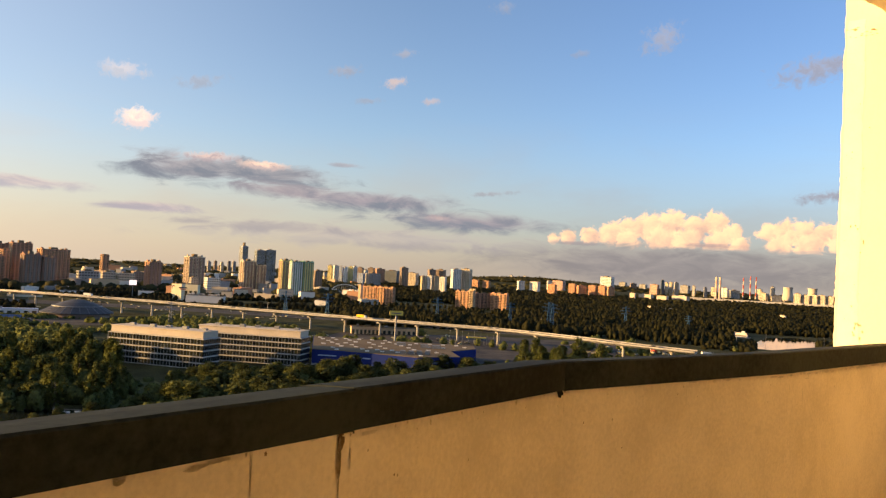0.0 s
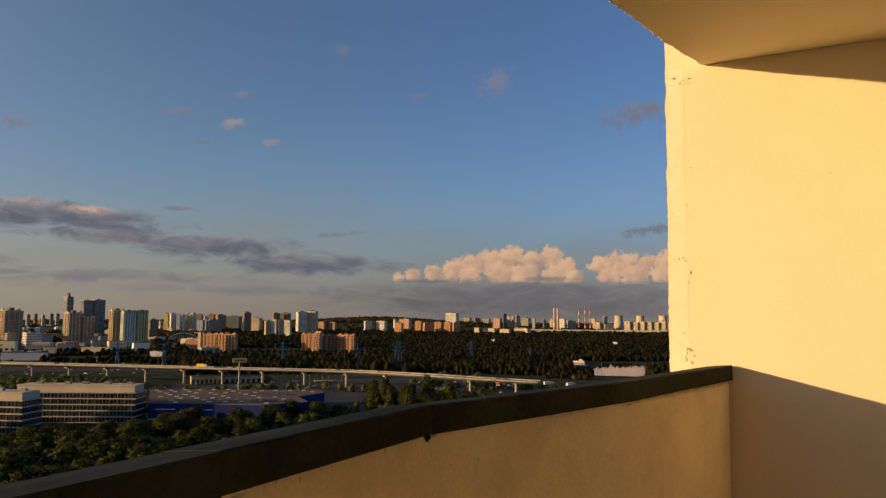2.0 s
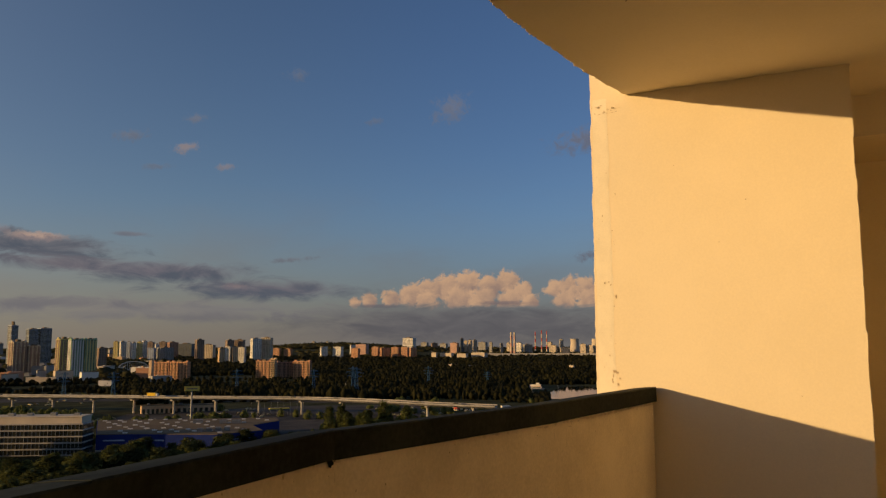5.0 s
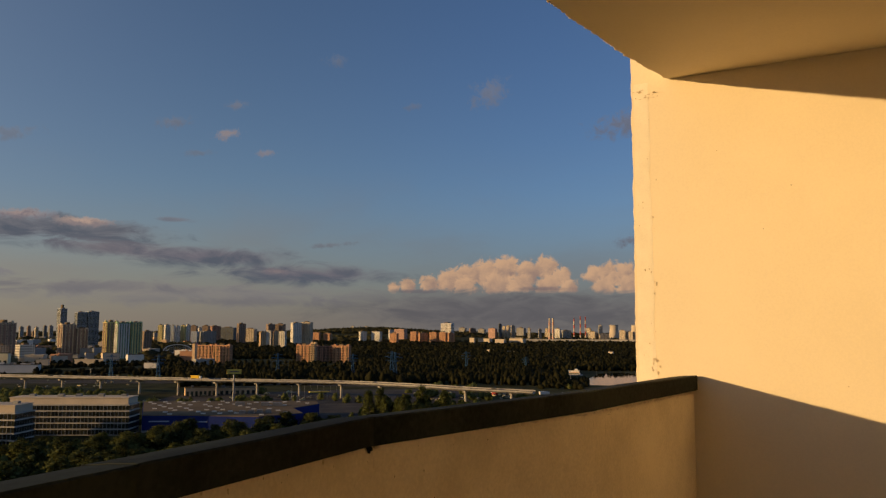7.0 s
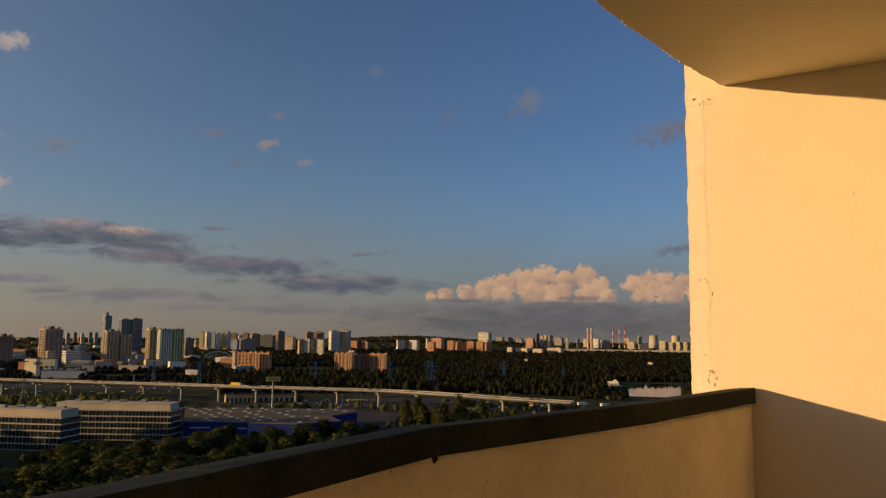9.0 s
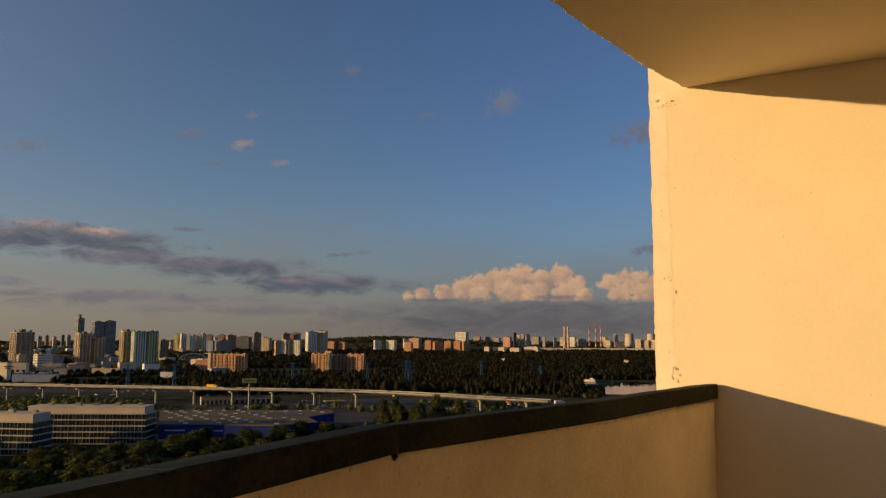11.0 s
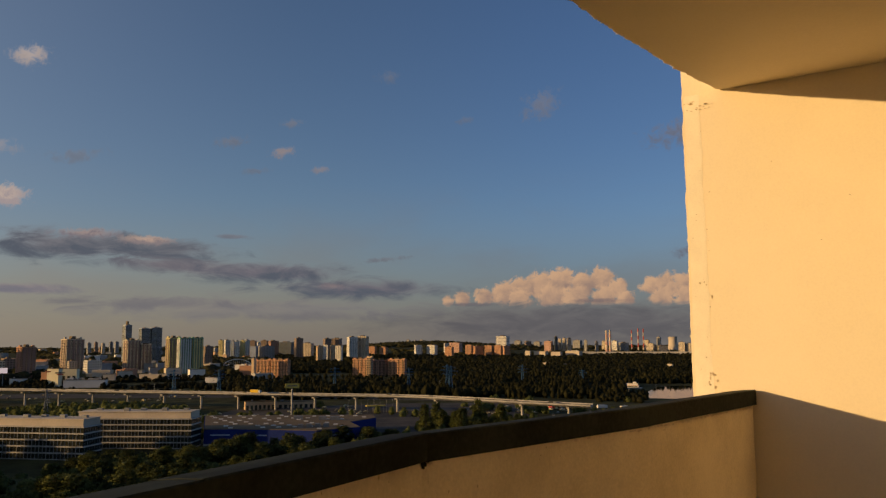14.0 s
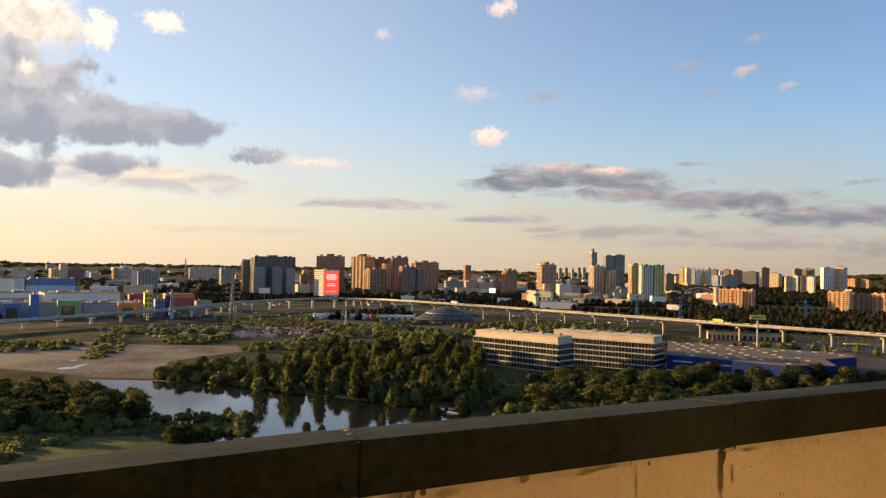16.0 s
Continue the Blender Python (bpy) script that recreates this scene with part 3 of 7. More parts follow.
def wall_between(name, a, b, z0, z1, thick, label):
    bm = bmesh.new()
    t = (b - a).normalized()
    n = Vector((-t.y, t.x)) * thick
    prism(bm, [(a.x, a.y), (b.x, b.y), ((b + n).x, (b + n).y), ((a + n).x, (a + n).y)], z0, z1)
    bmesh.ops.recalc_face_normals(bm, faces=bm.faces[:])
    return solo(name, bm, M["house"], label, "wall", kind="structure")


# unseen wall added behind the pier to block the sun from the recess
sunblock_wall = bmesh.new()
prism(sunblock_wall, [tuple(P1 + U * -0.55 - N * 0.325), tuple(P1 + U * -0.25 - N * 0.325), tuple(P1 + U * -0.25 - N * 2.29), tuple(P1 + U * -0.55 - N * 2.29)], FLOOR, CEIL)
bmesh.ops.recalc_face_normals(sunblock_wall, faces=sunblock_wall.faces[:])
solo("wall_recess_sunblock", sunblock_wall, M["stucco"], "unseen stucco wall added to keep the sun out of the recess", "wall", kind="structure")
C1, C2 = P2 + U * 0.6, Vector((1.55, -1.75))
# unseen walls closing the balcony; their grey tempers light bounced onto the parapet
wall_between("wall_back", C2, C1, FLOOR - 0.3, CEIL, -0.25, "unseen grey wall behind the balcony, tempering the bounced light")
wall_between("wall_end", EDGE[0] + Vector((-0.1, 0)), C2 + Vector((0.2, 0)), FLOOR - 0.3, CEIL, -0.2, "unseen grey end wall of the balcony, tempering the bounced light")

slab_line = dense([p for p in offset(EDGE, 0.118)[:-3]] + [Vector(p) for p in ((0.81, 2.585), (1.15, 2.91), (1.635, 3.342), (1.955, 3.582))], 0.008)
slab_line = [p + Vector((-0.75, 0.66)) * (0.010 * noise.noise(Vector((p.x * 14, p.y * 14, 2))) + 0.009 * noise.noise(Vector((p.x * 45, p.y * 45, 2))) + 0.011 * noise.noise(Vector((p.x * 95, p.y * 95, 5)))) for p in slab_line]
inner = [(C1.x, C1.y), (C2.x, C2.y)]
bm = bmesh.new()
prism(bm, [(p.x, p.y) for p in slab_line] + [tuple(P0 - N * 0.1 + U * 0.5), tuple(P1 - N * 2.6 + U * -0.8), tuple(P2 - N * 2.6 + U * 0.6)] + inner, CEIL, CEIL + 0.22)
bmesh.ops.recalc_face_normals(bm, faces=bm.faces[:])
solo("ceiling", bm, M["stucco"], "cream stucco underside of the balcony slab above", "ceiling", kind="structure")
bm = bmesh.new()
prism(bm, [(p.x, p.y) for p in offset(EDGE, 0.02)] + [tuple(P0 - N * 0.1 + U * 0.5), tuple(P1 - N * 2.6 + U * -0.8), tuple(P2 - N * 2.6 + U * 0.6)] + inner, FLOOR - 0.25, FLOOR)
bmesh.ops.recalc_face_normals(bm, faces=bm.faces[:])
solo("floor", bm, M["paving"], "bare concrete balcony floor", "floor", kind="structure")
# plain shaft of the tower under the balcony
bm = bmesh.new()
prism(bm, [(p.x, p.y) for p in offset(EDGE, 0.10)] + [tuple(P0 - N * 0.25), tuple(P0 - N * 9 + U * 1.0), tuple(P0 - N * 9 + U * 14), (8.0, -9.0), (-1.0, -9.0)], -1.0, FLOOR - 0.31)
bmesh.ops.recalc_face_normals(bm, faces=bm.faces[:])
solo("wall_tower", bm, M["stucco"], "cream stucco wall of the residential tower below", "tower wall", kind="structure")


# stains, cracks and pits in the plaster
def on_parapet(i, s, z):
    soft = eased(parapet_line)
    j = i * 6 + min(5, int(s * 6))
    a, b = soft[j], soft[j + 1]
    p = a.lerp(b, s * 6 - int(s * 6) if s < 1 else 1.0)
    t = (b - a).normalized()
    return p, t, Vector((t.y, -t.x)), z


def blot(name, p, t, n, z, w, h, mat, label, seed):
    """An uneven flake or stain, slightly proud of the plaster."""
    rnd = random.Random(seed)
    bm = bmesh.new()
    k = 14
    ring = []
    for j in range(k):
        a = 2 * math.pi * j / k
        r = 0.65 + 0.5 * rnd.random()
        q = p + t * (w * r * math.cos(a)) + n * 0.0015
        ring.append(bm.verts.new((q.x, q.y, z + h * r * math.sin(a))))
    f = bm.faces.new(ring)
    bmesh.ops.solidify(bm, geom=[f], thickness=0.0012)
    return part(name, bm, mat, parapet if "pier" not in label else pier, label)


for i, s, dz, w, h, mat, seed in ((4, 0.985, 0.072, 0.011, 0.008, "rust", 1), (4, 0.985, 0.090, 0.0085, 0.018, "rust", 2), (4, 0.985, 0.112, 0.0034, 0.034, "rust", 3), (4, 0.982, 0.115, 0.007, 0.035, "grime", 41), (4, 0.985, 0.137, 0.0042, 0.008, "rust", 4), (4, 0.985, 0.175, 0.0016, 0.03, "grime", 17),
                                 (6, 0.0, 0.070, 0.011, 0.009, "rust", 5), (4, 0.13, 0.076, 0.016, 0.009, "rust", 6), (4, 0.145, 0.098, 0.0042, 0.022, "rust", 7), (4, 0.112, 0.090, 0.0035, 0.012, "rust", 8), (4, 0.17, 0.080, 0.006, 0.006, "rust", 18),
                                 (4, 0.76, 0.084, 0.0032, 0.004, "rust", 9), (5, 0.36, 0.090, 0.004, 0.006, "grime", 10), (5, 0.93, 0.075, 0.004, 0.006, "grime", 11), (5, 0.80, 0.085, 0.005, 0.008, "grime", 12), (4, 0.42, 0.083, 0.010, 0.006, "grime", 19),
                                 (6, 0.10, 0.16, 0.002, 0.004, "crack", 13), (6, 0.45, 0.11, 0.002, 0.003, "crack", 14), (5, 0.2, 0.17, 0.002, 0.003, "crack", 15), (6, 0.25, 0.24, 0.002, 0.003, "crack", 16), (7, 0.3, 0.2, 0.002, 0.002, "crack", 20), (7, 0.6, 0.14, 0.003, 0.002, "crack", 21)):
    p, t, n, _ = on_parapet(i, s, 0)
    blot("stain", p, t, n, CAP - dz, w, h, M[mat], "dark rust stain", seed)
# long trace of grime under the coping
rnd = random.Random(4)
for k in range(40):
    i = rnd.choice((4, 5, 5, 6, 6, 7))
    p, t, n, _ = on_parapet(i, rnd.random(), 0)
    blot("speck", p, t, n, CAP - 0.07 - 0.02 * rnd.random() ** 2 * 6, 0.0012 + 0.002 * rnd.random(), 0.0012 + 0.003 * rnd.random(), M["grime"], "", 100 + k)


def on_pier(u, z, w, h, mat, seed, name="pit", proud=1.0):
    blot(name, P0 + U * u, U, N * proud, z, w, h, M[mat], "pit in the pier plaster", seed)


for u, z, w, h in ((0.055, 60.17, 0.0035, 0.006), (0.075, 60.175, 0.004, 0.004), (0.085, 60.16, 0.003, 0.005), (0.11, 60.10, 0.003, 0.012), (0.10, 60.44, 0.003, 0.004), (0.05, 60.52, 0.003, 0.004),
                   (0.12, 60.63, 0.003, 0.004), (0.045, 61.10, 0.010, 0.007), (0.12, 61.09, 0.010, 0.006), (0.10, 60.05, 0.003, 0.004), (0.07, 59.80, 0.003, 0.004), (0.75, 60.55, 0.003, 0.003),
                   (0.62, 60.35, 0.003, 0.002), (0.95, 59.62, 0.003, 0.003), (0.42, 60.75, 0.003, 0.003)):
    on_pier(u, z, w, h, "grime", int(u * 1000 + z))
# strip of paler plaster down the pier's outer edge and crumbled joints near its top
bm = bmesh.new()
cols = []
for k in range(120):
    z = 59.45 + 1.695 * k / 119
    right = 0.088 + 0.012 * noise.noise(Vector((z * 4, 5, 1))) + 0.006 * noise.noise(Vector((z * 23, 5, 1))) + 0.012 * (61.1 - z) / 1.5
    left = 0.012 + 0.006 * noise.noise(Vector((z * 17, 1, 8)))
    pts = [P0 + U * left + N * 0.0004, P0 + U * left + N * 0.0007, P0 + U * (right - 0.01) + N * 0.0007, P0 + U * right + N * 0.0004]
    cols.append([bm.verts.new((p.x, p.y, z)) for p in pts])
for a, b in zip(cols, cols[1:]):
    for k in range(3):
        bm.faces.new((a[k], a[k + 1], b[k + 1], b[k]))
bmesh.ops.recalc_face_normals(bm, faces=bm.faces[:])
part("repair_strip", bm, M["repair"], pier, "paler rough plaster along the pier's edge")
rnd = random.Random(12)
for level, u0, u1 in ((61.105, 0.004, 0.05), (61.062, 0.002, 0.135), (61.075, 0.07, 0.15)):
    u = u0
    while u < u1:
        run = rnd.uniform(0.006, 0.022)
        on_pier(u + run / 2, level + rnd.gauss(0, 0.003) + 0.06 * u, run / 2, rnd.uniform(0.0012, 0.0032), rnd.choice(("grime", "faint", "smear")), rnd.randrange(9999), "joint_crumb")
        u += run + rnd.uniform(0.002, 0.012)
for k in range(20):
    on_pier(rnd.uniform(0.005, 0.11), rnd.uniform(59.62, 61.1), rnd.uniform(0.0012, 0.003), rnd.uniform(0.0012, 0.004), rnd.choice(("faint", "smear")), rnd.randrange(9999), "plaster_fleck", 0.6)
for k in range(10):
    on_pier(rnd.uniform(0.06, 0.12), rnd.uniform(59.62, 59.74), rnd.uniform(0.002, 0.006), rnd.uniform(0.004, 0.012), "smear", rnd.randrange(9999), "grime_patch")
# dirt washed down under the coping, thickest towards the pier
for k in range(90):
    i = rnd.choice((4, 5, 6, 7, 7, 8, 8, 8))
    p, t, n, _ = on_parapet(i, rnd.random() * 0.98, 0)
    blot("dirt_smear", p, t, n, CAP - 0.073 - abs(rnd.gauss(0, 0.008)), rnd.uniform(0.006, 0.026), rnd.uniform(0.0015, 0.006), M["smear"], "", 3000 + k)
for k in range(7):
    i = rnd.choice((4, 5, 6, 7, 8))
    p, t, n, _ = on_parapet(i, rnd.random() * 0.98, 0)
    blot("run_mark", p, t, n, CAP - 0.10 - rnd.uniform(0, 0.05), rnd.uniform(0.0012, 0.003), rnd.uniform(0.012, 0.04), M["smear"], "", 4000 + k)
p, t, n, _ = on_parapet(6, 0.0, 0)
blot("bent_lip", p, t, n + n * 2, CAP - 0.078, 0.012, 0.012, M["cap"], "bent lip of the coping at a joint", 77)
# pits in the slab's underside
for x, y, r in ((1.00, 1.95, 0.006), (1.30, 2.02, 0.008), (0.86, 1.55, 0.005), (0.95, 1.47, 0.005), (1.42, 2.55, 0.004), (0.62, 1.85, 0.004)):
    bm = bmesh.new()
    bm.faces.new([bm.verts.new((x + r * (0.7 + 0.5 * rnd.random()) * math.cos(a), y + r * 1.6 * (0.7 + 0.5 * rnd.random()) * math.sin(a), CEIL - 0.0015)) for a in (0, 0.8, 1.6, 2.4, 3.1, 3.9, 4.7, 5.5)])
    bmesh.ops.solidify(bm, geom=bm.faces[:], thickness=0.001)
    solo("ceiling_pit", bm, M["crack"], "small dark pit in the plaster overhead", "pit", "pits in the ceiling", kind="structure")


# ---- land ----
def land(name, mat, label, category, rings, a0, a1, step, lift=0.0, kind="structure"):
    bm = bmesh.new()
    rows = []
    for r in rings:
        row = []
        for k in range(step + 1):
            a = radians(a0 + (a1 - a0) * k / step)
            x, y = -math.sin(a) * r, math.cos(a) * r
            row.append(bm.verts.new((x, y, rise(x, y) + lift)))
        rows.append(row)
    for a, b in zip(rows, rows[1:]):
        for k in range(step):
            bm.faces.new((a[k], b[k], b[k + 1], a[k + 1]))
    bmesh.ops.recalc_face_normals(bm, faces=bm.faces[:])
    return solo(name, bm, mat, label, category, kind=kind, smooth=True)


land("ground", M["grass"], "green and brown city ground reaching the horizon", "ground", [0.5, 60, 120, 200, 300, 450, 650, 900, 1200, 1500, 1800] + list(range(1950, 4951, 120)), 0, 360, 120)


def patch(name, mat, poly, label, category, z=0.04, kind="structure"):
    bm = bmesh.new()
    vs = [bm.verts.new((x, y, rise(x, y) + z)) for x, y in poly]
    f = bm.faces.new(vs)
    f.normal_update()
    if f.normal.z < 0:
        f.normal_flip()
    bmesh.ops.triangulate(bm, faces=[f])
    return solo(name, bm, mat, label, category, kind=kind)


# ---- kinds of buildings ----
def windows_on(bm, w, d, h, z0, z1, cols_w, cols_d, fill=0.55, proud=0.12, sides="fblr"):
    """One storey's windows on the asked sides of a w by d block: shallow glazed boxes, front is -y."""
    def row(n, span, place):
        for k in range(n):
            c = -span / 2 + span * (k + 0.5) / n
            half = span / n * fill / 2
            place(c - half, c + half)
    if "f" in sides:
        row(cols_w, w, lambda a, b: box(bm, a, b, -d / 2 - proud, -d / 2 + 0.1, z0, z1))
    if "b" in sides:
        row(cols_w, w, lambda a, b: box(bm, a, b, d / 2 - 0.1, d / 2 + proud, z0, z1))
    if "l" in sides:
        row(cols_d, d, lambda a, b: box(bm, -w / 2 - proud, -w / 2 + 0.1, a, b, z0, z1))
    if "r" in sides:
        row(cols_d, d, lambda a, b: box(bm, w / 2 - 0.1, w / 2 + proud, a, b, z0, z1))


def block(name, label, x, y, rot, w, d, h, wall, floors, group="", roof="roofgrey", glass="darkglass", fill=0.55, tall=0.5, bay=3.4, crown=0.0, stripes=None, sides="flr", trim=None):
    """A building of storeys: walls, a parapet roof, a stair-head, a row of windows for each storey."""
    z = rise(x, y) - 0.5
    th = thing(name, pose(x, y, z, 0, 0, rot), label, "building", group)
    bm = bmesh.new()
    box(bm, -w / 2, w / 2, -d / 2, d / 2, 0, h)
    part("wall", bm, M[wall], th)
    bm = bmesh.new()
    box(bm, -w / 2 - 0.25, w / 2 + 0.25, -d / 2 - 0.25, d / 2 + 0.25, h, h + 0.9)
    part("roof_edge", bm, M[trim or wall], th)
    bm = bmesh.new()
    box(bm, -w * 0.14, w * 0.10, -d * 0.2, d * 0.25, h + 0.9, h + 3.4 + crown)
    part("stair_head", bm, M[roof], th)
    bm = bmesh.new()
    box(bm, w * 0.26, w * 0.34, -d * 0.1, d * 0.2, h + 0.9, h + 2.6)
    part("stair_head", bm, M[roof], th)
    st = (h - 1.0) / floors
    cw, cd = max(2, round(w / bay)), max(2, round(d / bay))
    for k in range(floors):
        bm = bmesh.new()
        a = 0.6 + st * (k + 0.5 - tall / 2)
        windows_on(bm, w, d, h, a, a + st * tall, cw, cd, fill, 0.12, sides)
        part("window_row", bm, M[glass], th, kind="stuff")
    if sides and h > 24 and name in ("brick_tower", "apartment_tower", "brick_slab"):
        # stacks of glazed loggias with solid fronts
        spots = [(c, "f") for c in np.linspace(-w / 2, w / 2, max(2, round(w / 7.5)) * 2 + 1)[1::2]] + [(c, "l") for c in np.linspace(-d / 2, d / 2, max(1, round(d / 8.5)) * 2 + 1)[1::2]]
        for c, side in spots:
            c = float(c)
            for kind_, mat, a, b, proud in (("loggia_stack", "darkglass", 0.0, 1.0, 0.55), ("loggia_front", roof if wall == "bluegrey" else wall, 0.0, 0.36, 0.8)):
                bm = bmesh.new()
                for k in range(floors):
                    z0 = 0.6 + st * (k + a)
                    if side == "f":
                        box(bm, c - 1.35, c + 1.35, -d / 2 - proud, -d / 2 + 0.1, z0, 0.6 + st * (k + b))
                    else:
                        box(bm, -w / 2 - proud, -w / 2 + 0.1, c - 1.35, c + 1.35, z0, 0.6 + st * (k + b))
                part(kind_, bm, M[mat], th, kind="stuff")
        for u, v in ((-0.4, 0.1), (0.42, -0.05)):
            bm = bmesh.new()
            box(bm, w * u - 2.2, w * u + 2.2, d * v - 2.0, d * v + 2.0, h + 0.9, h + 3.0 + crown * 0.6)
            part("roof_head", bm, M[wall], th)
    if stripes:
        mat, n = stripes
        for k in range(n):
            c = -w / 2 + w * (k + 0.5) / n
            bm = bmesh.new()
            box(bm, c - w / n * 0.22, c + w / n * 0.22, -d / 2 - 0.9, -d / 2 + 0.1, 2, h - 1)
            part("bay_column", bm, M[mat], th)
        n = max(1, round(d / w * n))
        for k in range(n):
            c = -d / 2 + d * (k + 0.5) / n
            bm = bmesh.new()
            box(bm, -w / 2 - 0.9, -w / 2 + 0.1, c - d / n * 0.22, c + d / n * 0.22, 2, h - 1)
            part("bay_column", bm, M[mat], th)
    return th


def far_block(name, label, x, y, rot, w, d, h, wall, floors, group="", roof="roofgrey"):
    """A distant building: walls, roof edge, and its window strips in one part."""
    z = rise(x, y) - 1.0
    th = thing(name, pose(x, y, z, 0, 0, rot), label, "building", group)
    bm = bmesh.new()
    box(bm, -w / 2, w / 2, -d / 2, d / 2, 0, h)
    part("wall", bm, M[wall], th)
    bm = bmesh.new()
    box(bm, -w * 0.2, w * 0.15, -d * 0.3, d * 0.3, h, h + 3.0)
    part("stair_head", bm, M[roof], th)
    bm = bmesh.new()
    rows = max(3, min(floors, round(h / 3.2)))
    st = (h - 1.5) / rows
    for k in range(rows):
        a = 0.8 + st * (k + 0.25)
        windows_on(bm, w, d, h, a, a + st * 0.5, max(2, round(w / 5.5)), max(2, round(d / 5.5)), 0.55, 0.15, "flr")
    part("glazing", bm, M["darkglass"], th, kind="stuff")
    return th


def shed(name, label, x, y, rot, w, d, h, wall, roof="roofgrey", group="", doors=0, door_mat="darkglass", band=None):
    """A low hall: walls, a roof with an upstand, gates and a coloured band."""
    th = thing(name, pose(x, y, rise(x, y) - 0.3, 0, 0, rot), label, "hall", group)
    bm = bmesh.new()
    box(bm, -w / 2, w / 2, -d / 2, d / 2, 0, h)
    part("wall", bm, M[wall], th)
    bm = bmesh.new()
    box(bm, -w / 2 - 0.3, w / 2 + 0.3, -d / 2 - 0.3, d / 2 + 0.3, h, h + 0.5)
    part("roof", bm, M[roof], th)
    bm = bmesh.new()
    box(bm, -w * 0.3, -w * 0.22, -d * 0.1, d * 0.1, h + 0.5, h + 2.0)
    part("roof_vent", bm, M["steel"], th)
    if w > 50 and d > 16:
        bits = random.Random(int(abs(x)))
        for k in range(11):
            bm = bmesh.new()
            bx, by, l = bits.uniform(-0.45, 0.45) * w, bits.uniform(-0.42, 0.42) * d, bits.uniform(1.2, 5.0)
            box(bm, bx - l, bx + l, by - 1.4, by + 1.4, h + 0.5, h + bits.uniform(1.2, 3.2))
            part("roof_unit", bm, M[bits.choice(("white", "steel", "beige", "grey"))], th)
    for k in range(doors):
        c = -w / 2 + w * (k + 0.5) / doors
        bm = bmesh.new()
        box(bm, c - w / doors * 0.28, c + w / doors * 0.28, -d / 2 - 0.15, -d / 2 + 0.1, 0.3, h * 0.6)
        part("gate", bm, M[door_mat], th)
    if band:
        bm = bmesh.new()
        box(bm, -w / 2 - 0.1, w / 2 + 0.1, -d / 2 - 0.1, d / 2 + 0.1, h * 0.72, h - 0.05)
        part("fascia_band", bm, M[band], th)
    return th


def gateway(label, x, y, rot, w, d, h, mat):
    """A coloured portal on a shopping centre: two legs and a heavy beam."""
    th = thing("entrance_portal", pose(x, y, -0.2, 0, 0, rot), label, "portal", "coloured portals of the shopping centre")
    for s in (-1, 1):
        bm = bmesh.new()
        box(bm, s * w / 2 - w * 0.11, s * w / 2 + w * 0.11, -d / 2, d / 2, 0, h * 0.7)
        part("leg", bm, M[mat], th)
    bm = bmesh.new()
    box(bm, -w * 0.61, w * 0.61, -d / 2, d / 2, h * 0.7, h)
    part("beam", bm, M[mat], th)
    bm = bmesh.new()
    box(bm, -w * 0.38, w * 0.38, -d / 2 + 0.6, -d / 2 + 0.9, 0, h * 0.68)
    part("glazed_front", bm, M["darkglass"], th)
    return th


def pylon(label, x, y, rot, h, mat, arms=3):
    """A lattice power pylon with cross-arms."""
    th = thing("power_pylon", pose(x, y, rise(x, y) - 0.2, 0, 0, rot), label, "pylon", "power pylons")
    b, t, n = h * 0.095, h * 0.022, 7
    bm = bmesh.new()
    for k in range(n):
        u0, u1 = 1 - (1 - k / n) ** 1.25, 1 - (1 - (k + 1) / n) ** 1.25
        r0, r1 = b + (t - b) * u0 ** 0.7, b + (t - b) * u1 ** 0.7
        z0, z1 = h * k / n, h * (k + 1) / n
        c0 = [(r0, r0), (-r0, r0), (-r0, -r0), (r0, -r0)]
        c1 = [(r1, r1), (-r1, r1), (-r1, -r1), (r1, -r1)]
        for j in range(4):
            p, q, e, f = c0[j], c0[(j + 1) % 4], c1[j], c1[(j + 1) % 4]
            beam(bm, (*p, z0), (*e, z1), 0.30)
            beam(bm, (*p, z0), (*f, z1), 0.15)
            beam(bm, (*q, z0), (*e, z1), 0.15)
            beam(bm, (*e, z1), (*f, z1), 0.16)
    part("lattice_mast", bm, M[mat], th)
    for k in range(arms):
        z, l = h * (0.66 + 0.13 * k), h * (0.20, 0.26, 0.18)[k % 3]
        bm = bmesh.new()
        for s in (-1, 1):
            beam(bm, (0, 0.6 * s, z), (l, 0, z + 0.5), 0.3)
            beam(bm, (0, 0.6 * s, z), (-l, 0, z + 0.5), 0.3)
        beam(bm, (0, 0, z + h * 0.05), (l, 0, z + 0.5), 0.25)
        beam(bm, (0, 0, z + h * 0.05), (-l, 0, z + 0.5), 0.25)
        for s in (-1, -0.55, 0.55, 1):
            beam(bm, (l * s, 0, z + 0.5), (l * s, 0, z - h * 0.03), 0.2)
        part("cross_arm", bm, M[mat], th)
    return th


def lamp_post(label, x, y, rot, h=11.0):
    th = thing("street_lamp", pose(x, y, rise(x, y), 0, 0, rot), label, "street lamp", "street lamps")
    bm = bmesh.new()
    beam(bm, (0, 0, 0), (0, 0, h), 0.22)
    beam(bm, (0, 0, h), (1.6, 0, h + 0.5), 0.16)
    part("pole", bm, M["steel"], th)
    bm = bmesh.new()
    box(bm, 1.4, 2.3, -0.15, 0.15, h + 0.4, h + 0.6)
    part("lamp_head", bm, M["steel"], th)


